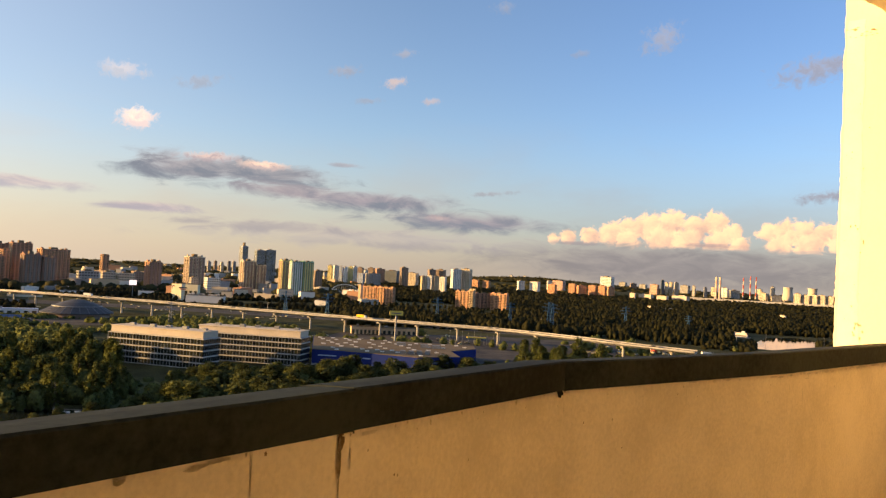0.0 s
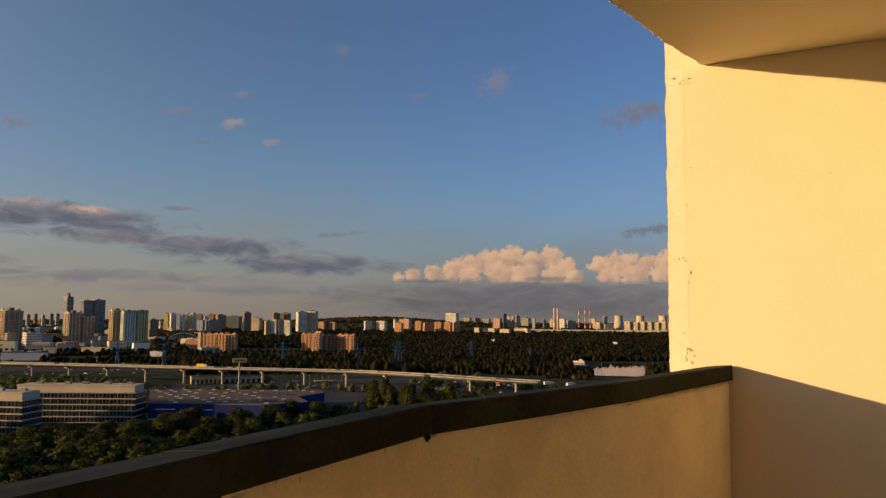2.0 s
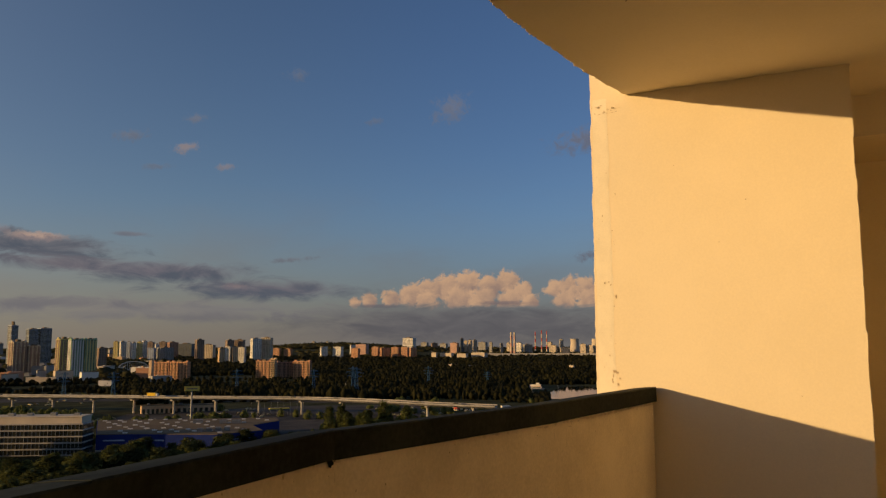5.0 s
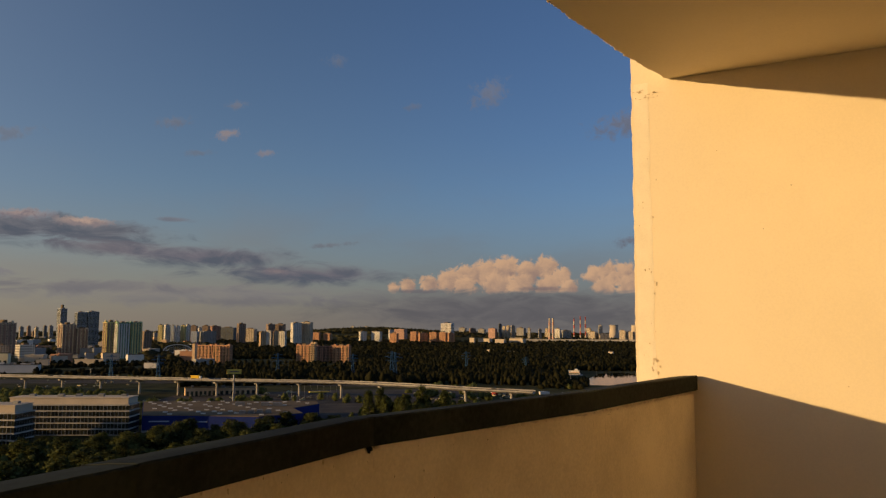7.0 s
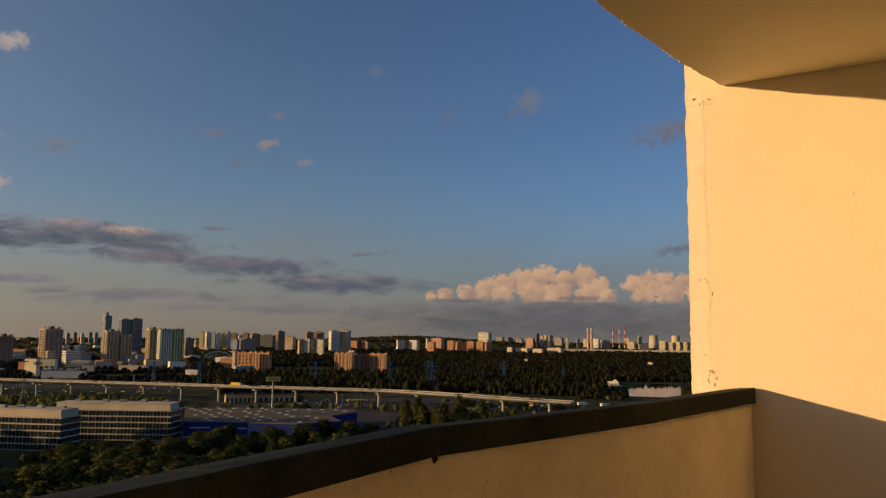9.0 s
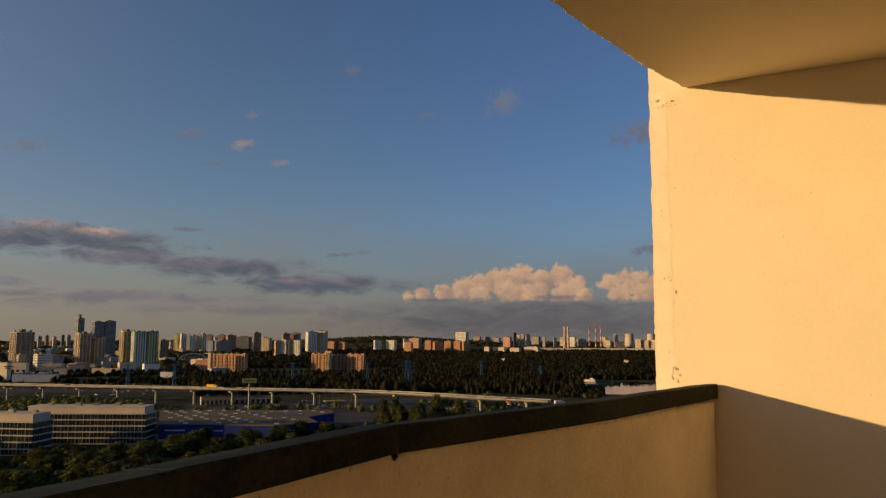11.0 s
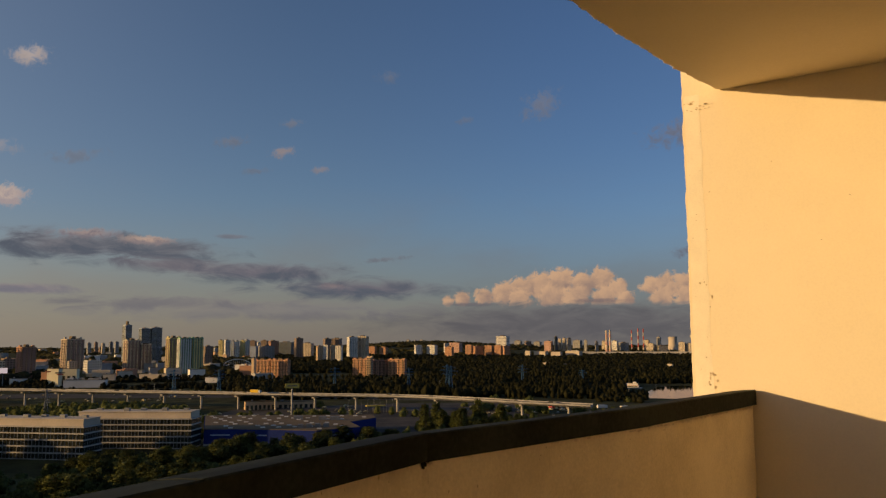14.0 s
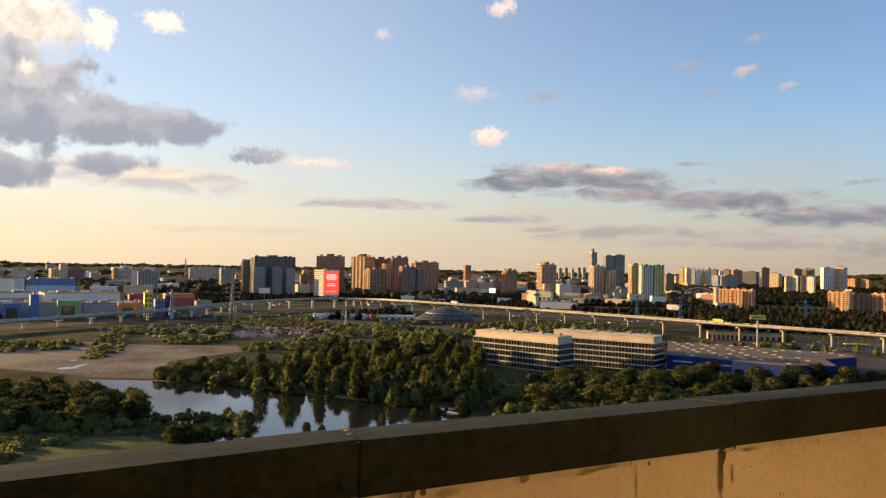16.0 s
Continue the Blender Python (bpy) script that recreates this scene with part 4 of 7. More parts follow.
def car_meshes():
    bm = bmesh.new()
    vs = [(-2.15, 0.35), (-2.15, 0.85), (-1.25, 0.95), (-0.6, 1.45), (0.9, 1.45), (1.6, 0.98), (2.15, 0.9), (2.15, 0.35)]
    a = [bm.verts.new((x, -0.87, z)) for x, z in vs]
    b = [bm.verts.new((x, 0.87, z)) for x, z in vs]
    bm.faces.new(a), bm.faces.new(b[::-1])
    for i in range(8):
        bm.faces.new((a[i], b[i], b[(i + 1) % 8], a[(i + 1) % 8]))
    bmesh.ops.recalc_face_normals(bm, faces=bm.faces[:])
    body = mesh_of("car_body", bm, M["carpaint"])
    bm = bmesh.new()
    box(bm, -0.75, 1.05, -0.89, 0.89, 1.0, 1.36)
    glass = mesh_of("car_glass", bm, M["darkglass"])
    bm = bmesh.new()
    lathe(bm, [(0.02, -0.1), (0.32, -0.1), (0.32, 0.1), (0.02, 0.1)], 10)
    return body, glass, mesh_of("car_wheel", bm, M["rubber"])


CAR_BODY, CAR_GLASS, CAR_WHEEL = car_meshes()


def car(x, y, rot, z=0.1, label="parked car on the tarmac", group="parked cars", big=1.0):
    th = thing("car", pose(x, y, z, 0, 0, rot) @ Matrix.Diagonal((big, big, big, 1)), label, "car", group)
    part("body", CAR_BODY, None, th)
    part("window_glass", CAR_GLASS, None, th)
    for sx in (-1.3, 1.35):
        for sy in (-0.82, 0.82):
            w = part("wheel", CAR_WHEEL, None, th)
            w.matrix_local = pose(sx, sy, 0.32, 90, 0, 0)
    return th


def truck(label, x, y, rot, z, mat):
    th = thing("truck", pose(x, y, z, 0, 0, rot), label, "truck")
    bm = bmesh.new()
    box(bm, -5, 2.8, -1.25, 1.25, 1.0, 3.6, 0.05)
    part("cargo_box", bm, M[mat], th)
    bm = bmesh.new()
    box(bm, 3.0, 5.0, -1.2, 1.2, 0.7, 3.0, 0.2)
    part("cab", bm, M["white"], th)
    for sx in (-4, -2.8, 3.8):
        for sy in (-1.05, 1.05):
            w = part("wheel", CAR_WHEEL, None, th)
            w.matrix_local = pose(sx, sy, 0.45, 90, 0, 0) @ Matrix.Diagonal((1.4, 1.4, 1.6, 1))


def viaduct(label, pts, width, pier_step, thick=1.6, pier_mat="concrete", stout=1.0):
    """A road deck on piers along a line of (x, y, z)."""
    th = thing("viaduct", pose(0, 0, 0), label, "viaduct")
    V = [Vector(p) for p in pts]
    fine = []
    for i in range(len(V) - 1):
        p0, p1, p2, p3 = V[max(i - 1, 0)], V[i], V[i + 1], V[min(i + 2, len(V) - 1)]
        for k in range(8):
            t = k / 8
            fine.append(0.5 * ((2 * p1) + (p2 - p0) * t + (2 * p0 - 5 * p1 + 4 * p2 - p3) * t * t + (3 * p1 - p0 - 3 * p2 + p3) * t ** 3))
    fine.append(V[-1])

    def sweep(prof):
        bm = bmesh.new()
        rows = []
        for i, p in enumerate(fine):
            d = (fine[min(i + 1, len(fine) - 1)] - fine[max(i - 1, 0)])
            s = Vector((d.y, -d.x, 0)).normalized()
            rows.append([bm.verts.new(p + s * a + Vector((0, 0, z))) for a, z in prof])
        n = len(prof)
        for r, q in zip(rows, rows[1:]):
            for k in range(n):
                bm.faces.new((r[k], r[(k + 1) % n], q[(k + 1) % n], q[k]))
        bm.faces.new(rows[0]), bm.faces.new(rows[-1][::-1])
        bmesh.ops.recalc_face_normals(bm, faces=bm.faces[:])
        return bm

    w = width / 2
    part("deck", sweep([(-w, 0), (w, 0), (w, -0.5), (w * 0.7, -0.7), (w * 0.55, -thick), (-w * 0.55, -thick), (-w * 0.7, -0.7), (-w, -0.5)]), M["concrete"], th)
    part("road_surface", sweep([(-w + 0.6, 0.06), (w - 0.6, 0.06), (w - 0.6, -0.1), (-w + 0.6, -0.1)]), M["asphalt"], th)
    for s in (-1, 1):
        part("parapet", sweep([(s * w, 0.95), (s * (w - 0.3), 0.95), (s * (w - 0.3), -0.2), (s * w, -0.55)]), M["concrete"], th)
    run, nxt = 0.0, pier_step / 2
    for a, b in zip(fine, fine[1:]):
        L = (b - a).length
        while run + L > nxt:
            p = a.lerp(b, (nxt - run) / L)
            rot = math.atan2(b.y - a.y, b.x - a.x)
            bm = bmesh.new()
            g = rise(p.x, p.y)
            hh = p.z - thick - g
            if hh > 1:
                bmesh.ops.create_cone(bm, cap_ends=True, segments=10, radius1=1.05 * stout, radius2=1.0 * stout, depth=hh, matrix=Matrix.Translation((0, 0, hh / 2)))
                box(bm, -1.1 * stout, 1.1 * stout, -w * 0.62, w * 0.62, hh - 1.3, hh + 0.02)
                q = part("pier", bm, M[pier_mat], th)
                q.matrix_local = pose(p.x, p.y, g, 0, 0, math.degrees(rot))
            else:
                bm.free()
            nxt += pier_step
        run += L
    return th, fine


# ---- trees ----
def tree_meshes(seed, h, r, kind):
    """Trunk with limbs and a crown of leaf sprays gathered in boughs; the sprays take the bough's and crown's outward normals."""
    rnd = random.Random(seed)
    bm = bmesh.new()
    bmesh.ops.create_cone(bm, cap_ends=True, segments=7, radius1=h * 0.018, radius2=h * 0.005, depth=h * 0.85, matrix=Matrix.Translation((0, 0, h * 0.425)))
    boughs = []
    birch = kind == "birch"
    base, count = (0.12, 44) if birch else (0.07, 40)
    for k in range(count):
        u = (k + 0.5) / count
        z = h * (base + (0.94 - base) * u)
        prof = math.sin(math.pi * (u * 0.74 + 0.17)) ** (0.6 if birch else 0.5) * (1.0 - (0.1 if birch else 0.05) * u)
        a = k * 2.4 + 0.8 * rnd.random()
        off = r * 0.74 * prof * math.sqrt(rnd.uniform(0.12, 1.0))
        boughs.append((off * math.cos(a), off * math.sin(a), z, r * rnd.uniform(0.25, 0.42) * (0.6 + 0.4 * prof), h * rnd.uniform(0.06, 0.11)))
        beam(bm, (0, 0, max(0.5, z - h * 0.12)), (off * math.cos(a), off * math.sin(a), z), h * 0.005)
    trunk = mesh_of("trunk", bm, M["bark"])
    verts, faces, normals = [], [], []

    def outward(p, way, spread):
        c = Vector((p.x / r, p.y / r, (p.z - h * 0.48) / (h * 0.5)))
        return (way * 0.5 + c * 0.45 + Vector((rnd.gauss(0, spread), rnd.gauss(0, spread), 0.25 + rnd.gauss(0, spread)))).normalized()

    ball = bmesh.new()
    bmesh.ops.create_icosphere(ball, subdivisions=1, radius=1.0)
    ways, tris = [v.co.copy() for v in ball.verts], [tuple(v.index for v in f.verts) for f in ball.faces]
    ball.free()
    for bx, by, bz, br, bh in boughs:
        i = len(verts)
        for w in ways:
            q = 0.6 + 0.25 * noise.noise(w * 2.3 + Vector((bx, by, bz)))
            p = Vector((bx + w.x * br * q, by + w.y * br * q, bz + w.z * bh * q))
            verts.append(p)
            normals.append(outward(p, w, 0.1))
        faces += [tuple(i + k for k in f) for f in tris]
        for _ in range(int(24 + 100 * (br / r) ** 2 * 3.4)):
            a, c = rnd.random() * 6.283, rnd.uniform(-1, 1)
            t = math.sqrt(1 - c * c)
            way = Vector((t * math.cos(a), t * math.sin(a), c))
            q = 0.55 + 0.75 * rnd.random()
            p = Vector((bx + br * way.x * q, by + br * way.y * q, bz + bh * way.z * q))
            n = (way + Vector((rnd.gauss(0, 0.7), rnd.gauss(0, 0.7), rnd.gauss(0, 0.7)))).normalized()
            d = n.cross(Vector((rnd.gauss(0, 1), rnd.gauss(0, 1), rnd.gauss(0, 1)))).normalized()
            e = n.cross(d)
            l, w = rnd.uniform(0.18, 0.44), rnd.uniform(0.15, 0.32)
            i = len(verts)
            verts += [p - d * l, p + e * w, p + d * l * 1.1, p - e * w]
            normals += [outward(p, way, 0.28)] * 4
            faces.append((i, i + 1, i + 2, i + 3))
    me = bpy.data.meshes.new("crown")
    me.from_pydata([tuple(v) for v in verts], [], faces)
    me.polygons.foreach_set("use_smooth", [True] * len(faces))
    me.normals_split_custom_set_from_vertices([tuple(n) for n in normals])
    me.materials.append(M["leaf" if birch else "leaf2"])
    return trunk, me


BIRCH = [tree_meshes(10 + k, 16, 4.0 + 0.3 * k, "birch") for k in range(4)]
WILLOW = [tree_meshes(30 + k, 11, 5.0 + 0.4 * k, "willow") for k in range(3)]


def tree(x, y, s, kind, k, rot, label, group, name="tree"):
    th = thing(name, Matrix.LocRotScale((x, y, rise(x, y) - 0.2), Euler((0, 0, rot)), (s, s, s * (0.9 if kind == "birch" else 0.74) * (1.0 + 0.22 * ((k * 37) % 10) / 10))), label, "tree", group)
    tr, cr = (BIRCH if kind == "birch" else WILLOW)[k % (4 if kind == "birch" else 3)]
    part("trunk", tr, None, th)
    part("crown", cr, None, th)


def inside(x, y, poly):
    c = False
    for i in range(len(poly)):
        (x0, y0), (x1, y1) = poly[i - 1], poly[i]
        if (y0 > y) != (y1 > y) and x < (x1 - x0) * (y - y0) / (y1 - y0) + x0:
            c = not c
    return c


def grove(poly, count, kind, lo, hi, label, group, seed, gap=3.6, name="tree", mixed=0.2):
    rnd = random.Random(seed)
    xs, ys = [p[0] for p in poly], [p[1] for p in poly]
    done = []
    for _ in range(count * 30):
        x, y = rnd.uniform(min(xs), max(xs)), rnd.uniform(min(ys), max(ys))
        if inside(x, y, poly) and all((x - a) ** 2 + (y - b) ** 2 > gap * gap for a, b in done):
            done.append((x, y))
            tree(x, y, rnd.uniform(lo, hi), kind if rnd.random() >= mixed else ("willow" if kind == "birch" else "birch"), rnd.randrange(12), rnd.random() * 6.28, label, group, name)
            if len(done) >= count:
                break


def clump(verts, faces, x, y, z, r, h, rnd, sprays=16, leafy=1.0):
    """A far tree for joined woods: a lumpy crown with ragged sprays."""
    n = 6
    rings = []
    for j, (u, q) in enumerate(((0.05, 0.65), (0.32, 0.95), (0.62, 0.98), (0.87, 0.62))):
        ring = []
        for k in range(n):
            a = 6.283 * (k + 0.5 * (j % 2)) / n
            g = r * q * (0.58 + 0.6 * rnd.random()) * (1.3 - 0.3 * leafy)
            ring.append(len(verts))
            verts.append((x + g * math.cos(a), y + g * math.sin(a), z + h * (u + 0.10 * (rnd.random() - 0.5))))
        rings.append(ring)
    for a, b in zip(rings, rings[1:]):
        for k in range(n):
            faces.append((a[k], a[(k + 1) % n], b[(k + 1) % n], b[k]))
    t = len(verts)
    verts.append((x, y, z + h))
    for k in range(n):
        faces.append((rings[-1][k], rings[-1][(k + 1) % n], t))
    for _ in range(sprays):
        a, u = rnd.random() * 6.283, rnd.uniform(0.15, 1.0)
        g = r * rnd.uniform(0.85, 1.2) * math.sin(math.pi * min(1, u * 0.8 + 0.15)) ** 0.6
        p = Vector((x + g * math.cos(a), y + g * math.sin(a), z + h * u))
        s = r * rnd.uniform(0.10, 0.22) * leafy
        n = Vector((math.cos(a), math.sin(a), 0.8 * (u - 0.4))).normalized() + Vector((rnd.gauss(0, 0.4), rnd.gauss(0, 0.4), rnd.gauss(0, 0.4)))
        d = n.cross(Vector((rnd.gauss(0, 1), rnd.gauss(0, 1), rnd.gauss(0, 1)))).normalized()
        e = n.cross(d).normalized()
        i = len(verts)
        for k in range(3):
            verts.append(tuple(p + d * (s * 1.4 * math.cos(2.1 * k)) + e * (s * 1.4 * math.sin(2.1 * k))))
        faces.append((i, i + 1, i + 2))


def woods(name, label, spots, seed, mat="wood_far", sprays=16, leafy=1.0):
    """Joined far trees of uneven height, shaded as round crowns. spots: (x, y, radius, height) in metres."""
    rnd = random.Random(seed)
    verts, faces, normals = [], [], []
    for x, y, r, h in spots:
        h *= 0.80 + 0.45 * (0.5 + noise.noise(Vector((x * 0.016, y * 0.016, 3.1))))
        z, i = rise(x, y) - 0.1 * h, len(verts)
        clump(verts, faces, x, y, z, r, h * 1.05, rnd, sprays, leafy)
        for p in verts[i:]:
            n = Vector(((p[0] - x) / r, (p[1] - y) / r, (p[2] - z - 0.45 * h) / (0.55 * h))).normalized()
            normals.append((n + Vector((rnd.gauss(0, 0.22), rnd.gauss(0, 0.22), rnd.gauss(0, 0.22)))).normalized()[:])
    me = bpy.data.meshes.new(name)
    me.from_pydata(verts, [], faces)
    me.polygons.foreach_set("use_smooth", [True] * len(faces))
    me.normals_split_custom_set_from_vertices(normals)
    me.materials.append(M[mat])
    return tagged(new(name, me), label, "woods", kind="stuff")


def polar(az, d):
    return -math.sin(radians(az)) * d, math.cos(radians(az)) * d


def scatter(rnd, n, a0, a1, d0, d1, r0, r1, h0, h1, thin=0.0, freq=0.004, avoid=()):
    """Spots over a sector; thin leaves clearings where a slow noise is low."""
    res = []
    for _ in range(n):
        az, d = rnd.uniform(a0, a1), math.sqrt(rnd.uniform(d0 * d0, d1 * d1))
        x, y = polar(az, d)
        if thin and noise.noise(Vector((x * freq, y * freq, 0.7))) < thin - 0.5:
            continue
        if any(inside(x, y, p) for p in avoid):
            continue
        res.append((x, y, rnd.uniform(r0, r1), rnd.uniform(h0, h1)))
    return res


# ---- the city ----
WESTROAD = [(-682.4, 440.2), (-754.1, 912.8), (-669.6, 1144.5), (-555.3, 949.6), (-617.6, 748.0), (-576.4, 372.1)]
MAINROAD = [(-672.4, 1112.6), (-386.8, 1040.4), (66.2, 869.4), (55.6, 729.8), (-305.8, 823.0), (-552.2, 914.1)]
RIVER = [(403.0, 1092.1), (623.6, 1046.3), (288.1, 484.9), (200.0, 497.4)]
CLEAR = [(-185.0, 1597.4), (150.4, 1552.8), (105.4, 1087.0), (-129.5, 1120.6)]
SAND = [(-537.3, 355.0), (-505.2, 392.9), (-414.3, 417.3), (-373.2, 446.6), (-345.9, 419.9), (-345.6, 353.0), (-301.2, 295.6), (-334.1, 283.2), (-361.2, 284.8), (-420.3, 278.2)]
POND_WOOD = [(-232.5, 292.9), (-200.4, 294.3), (-159.5, 293.4), (-128.2, 299.7), (-132.5, 343.3), (-174.4, 423.5), (-227.3, 481.0), (-246.0, 451.3), (-275.1, 403.1), (-264.1, 344.4)]
LOW_WOOD = [(-294.7, 290.8), (-238.8, 300.8), (-264.1, 344.4), (-307.6, 373.7), (-319.0, 325.9)]
WEST_WOOD = [(-258.2, 171.6), (-221.1, 199.9), (-229.5, 220.1), (-242.8, 229.3), (-289.4, 236.9), (-331.7, 219.9)]
OFFICE_WOOD = [(-113.0, 299.4), (-80.2, 276.6), (-47.7, 324.5), (-8.0, 403.9), (36.5, 470.5), (24.7, 497.3), (-9.4, 469.9), (-37.4, 456.4), (-71.6, 444.2), (-122.5, 420.5), (-133.3, 385.6)]
STORE_WOOD = [(32.7, 487.0), (71.4, 486.9), (131.6, 509.3), (150.1, 589.2), (111.3, 632.3), (62.0, 602.9)]

# ground surfaces
patch('water', M['water'], [(-328.0, 278.1), (-298.0, 293.2), (-243.5, 304.6), (-203.8, 299.2), (-162.4, 298.7), (-129.4, 305.7), (-110.2, 253.0), (-124.3, 207.6), (-148.1, 191.4), (-168.8, 195.1), (-194.3, 209.9), (-226.1, 220.8), (-257.6, 239.9), (-282.8, 259.8)], 'still dark pond reflecting the sky', 'pond', 0.06)
patch('sand_lot', M['sand'], [(-537.3, 355.0), (-505.2, 392.9), (-414.3, 417.3), (-373.2, 446.6), (-345.9, 419.9), (-345.6, 353.0), (-301.2, 295.6), (-334.1, 283.2), (-361.2, 284.8), (-420.3, 278.2)], 'bare pale sandy lot with puddles', 'sand', 0.05)
patch('puddle', M['water'], [(-370.9, 295.2), (-373.1, 302.0), (-370.3, 305.5), (-375.8, 314.5), (-375.0, 321.5), (-369.3, 312.9), (-363.4, 301.3), (-365.3, 295.7)], 'shallow puddle on the sand', 'puddle', 0.09)
patch('puddle', M['water'], [(-396.2, 324.3), (-395.6, 328.2), (-390.4, 325.1), (-392.7, 322.3)], 'small puddle on the sand', 'puddle', 0.09)
patch('lawn', M['lawn'], [(-207.8, 135.4), (-243.1, 158.1), (-230.4, 176.1), (-207.5, 199.7), (-188.4, 193.4), (-167.4, 172.0), (-178.0, 151.9)], 'mown grass by the pond', 'lawn', 0.05)
patch('lawn', M['lawn'], [(-140.8, 329.1), (-143.5, 356.2), (-146.5, 395.7), (-126.1, 369.0), (-117.8, 318.9), (-129.1, 308.0)], 'grass clearing among the trees', 'lawn', 0.05)
patch('path', M['sand'], [(-139.4, 329.7), (-146.0, 355.1), (-154.8, 390.4), (-153.4, 391.0), (-143.0, 352.0), (-136.2, 326.7)], 'trodden sandy footpath', 'path', 0.08)
patch('car_park', M['asphalt'], [(-104.4, 645.6), (-94.5, 737.9), (56.4, 785.9), (188.4, 773.3), (129.2, 530.4), (25.2, 507.3), (16.2, 603.7)], 'asphalt car park beside the blue store', 'car park', 0.05)
patch('car_park', M['asphalt'], [(-409.8, 599.3), (-292.2, 679.8), (-338.7, 803.5), (-443.1, 810.8), (-497.9, 595.2), (-413.1, 480.9), (-385.1, 501.1)], 'asphalt yard with parked cars', 'yard', 0.05)
patch('road', M['asphalt'], [(-612.4, 386.3), (-592.7, 449.8), (-606.6, 659.5), (-589.0, 914.8), (-345.6, 929.8), (-103.3, 898.0), (63.3, 831.5), (188.4, 773.3), (197.4, 810.3), (66.8, 877.4), (-110.0, 955.7), (-372.2, 1001.0), (-629.1, 977.0), (-654.0, 710.9), (-627.8, 476.3), (-651.3, 410.8)], 'asphalt road beneath the viaduct', 'road', 0.09)
patch('water', M['water'], [(329.4, 809.6), (363.3, 901.6), (425.1, 1014.6), (472.4, 1037.6), (472.7, 982.2), (555.1, 945.0), (413.0, 703.8), (378.0, 785.9)], 'river backwater in the woods', 'river', 0.06)

# dark glass estate
block('apartment_tower', 'dark blue-grey glass apartment tower with white panels', -899.1, 1169.9, 51.5, 75.2, 33.9, 71.4, 'bluegrey', 24, group='dark glass towers', bay=3.6, glass='darkglass')
block('apartment_tower', 'narrow dark glass apartment tower', -919.8, 1118.1, 53.4, 12.9, 12.9, 63.2, 'bluegrey', 22, group='dark glass towers')
block('apartment_block', 'white panelled lower block of the glass estate', -888.5, 1116.6, 48.5, 20.9, 10.5, 51.6, 'grey', 17, group='dark glass towers', fill=0.6)
block('apartment_block', 'white panelled lower block of the glass estate', -862.4, 1135.0, 47.2, 16.5, 8.3, 52.3, 'grey', 17, group='dark glass towers', fill=0.6)
block('apartment_block', 'white panelled lower block of the glass estate', -844.1, 1148.8, 46.3, 14.5, 8.7, 50.7, 'grey', 16, group='dark glass towers', fill=0.4)

# brick towers
block('brick_tower', 'dark red brick apartment tower with two roof heads', -938.2, 1420.3, 8.4, 56.5, 22.6, 77.0, 'redbrick', 24, group='orange and dark red brick towers', crown=2)
block('brick_tower', 'low red brick block behind the screen building', -939.3, 1351.5, 9.8, 10.2, 8.2, 44.1, 'redbrick', 16, group='orange and dark red brick towers')
block('brick_tower', 'tall orange brick tower in full sunlight', -859.5, 1424.9, -8.9, 39.5, 29.7, 76.9, 'brick', 26, group='orange and dark red brick towers', stripes=('yellowbrick', 4), crown=3)
# orange tower in half shade: the shade is put in by the darker brick
block('brick_tower', 'orange brick tower, its half shade painted as dark red brick', -852.5, 1491.3, 11.8, 45.4, 22.7, 73.4, 'redbrick', 25, group='orange and dark red brick towers', crown=2)
block('brick_tower', 'orange brick tower with stepped top', -772.2, 1330.4, 58.1, 38.3, 21.1, 51.0, 'brick', 18, group='orange and dark red brick towers', crown=2)
block('brick_tower', 'tall dark brick tower of the cluster', -779.4, 1436.8, 44.5, 34.3, 20.6, 75.9, 'redbrick', 25, group='orange and dark red brick towers', crown=2)
block('brick_tower', 'slim orange brick tower end', -789.8, 1401.9, 69.4, 14.4, 11.5, 61.3, 'brick', 21, group='orange and dark red brick towers')
block('brick_tower', 'reddish brick tower with balcony columns', -717.0, 1356.3, 49.9, 27.7, 19.4, 56.5, 'redbrick', 19, group='orange and dark red brick towers', stripes=('brown', 4), crown=2)
block('brick_tower', 'reddish brick tower with balcony columns', -695.8, 1374.9, 48.8, 21.4, 15.0, 52.6, 'redbrick', 18, group='orange and dark red brick towers', stripes=('brown', 3))
block('brick_tower', "long orange brick tower at the cluster's end", -752.2, 1504.4, 50.6, 53.7, 24.2, 67.8, 'brick', 22, group='orange and dark red brick towers', crown=1)
block('brick_tower', 'small brick apartment tower', -920.4, 2119.8, 53.5, 18.4, 14.7, 60.5, 'brick', 20, group='orange and dark red brick towers')
block('brick_tower', 'orange brick tower with a set-back top', -547.8, 1475.9, 50.4, 25.8, 18.1, 53.8, 'brick', 17, group='orange and dark red brick towers', crown=2, stripes=('redbrick', 3))

# middle distance, to the west
far_block('apartment_slab', 'brownish apartment slab with a taller middle', -1655.3, 1315.4, 71.5, 35.2, 17.6, 36.4, 'beige', 12, group='far apartment slabs')
far_block('apartment_slab', 'brownish apartment slab with a taller middle', -1627.9, 1308.9, 71.2, 16.1, 12.8, 47.8, 'beige', 12, group='far apartment slabs')
# same slab as the two above; its shade is the darker wall colour
far_block('apartment_slab', 'shaded part of the brownish slab, its shade painted as brown walls', -1629.4, 1347.1, 30.4, 39.3, 15.7, 38.4, 'brown', 12, group='far apartment slabs')
far_block('apartment_slab', 'orange apartment slab', -1491.8, 1343.7, 68.0, 14.2, 11.4, 38.8, 'brick', 12, group='far apartment slabs')
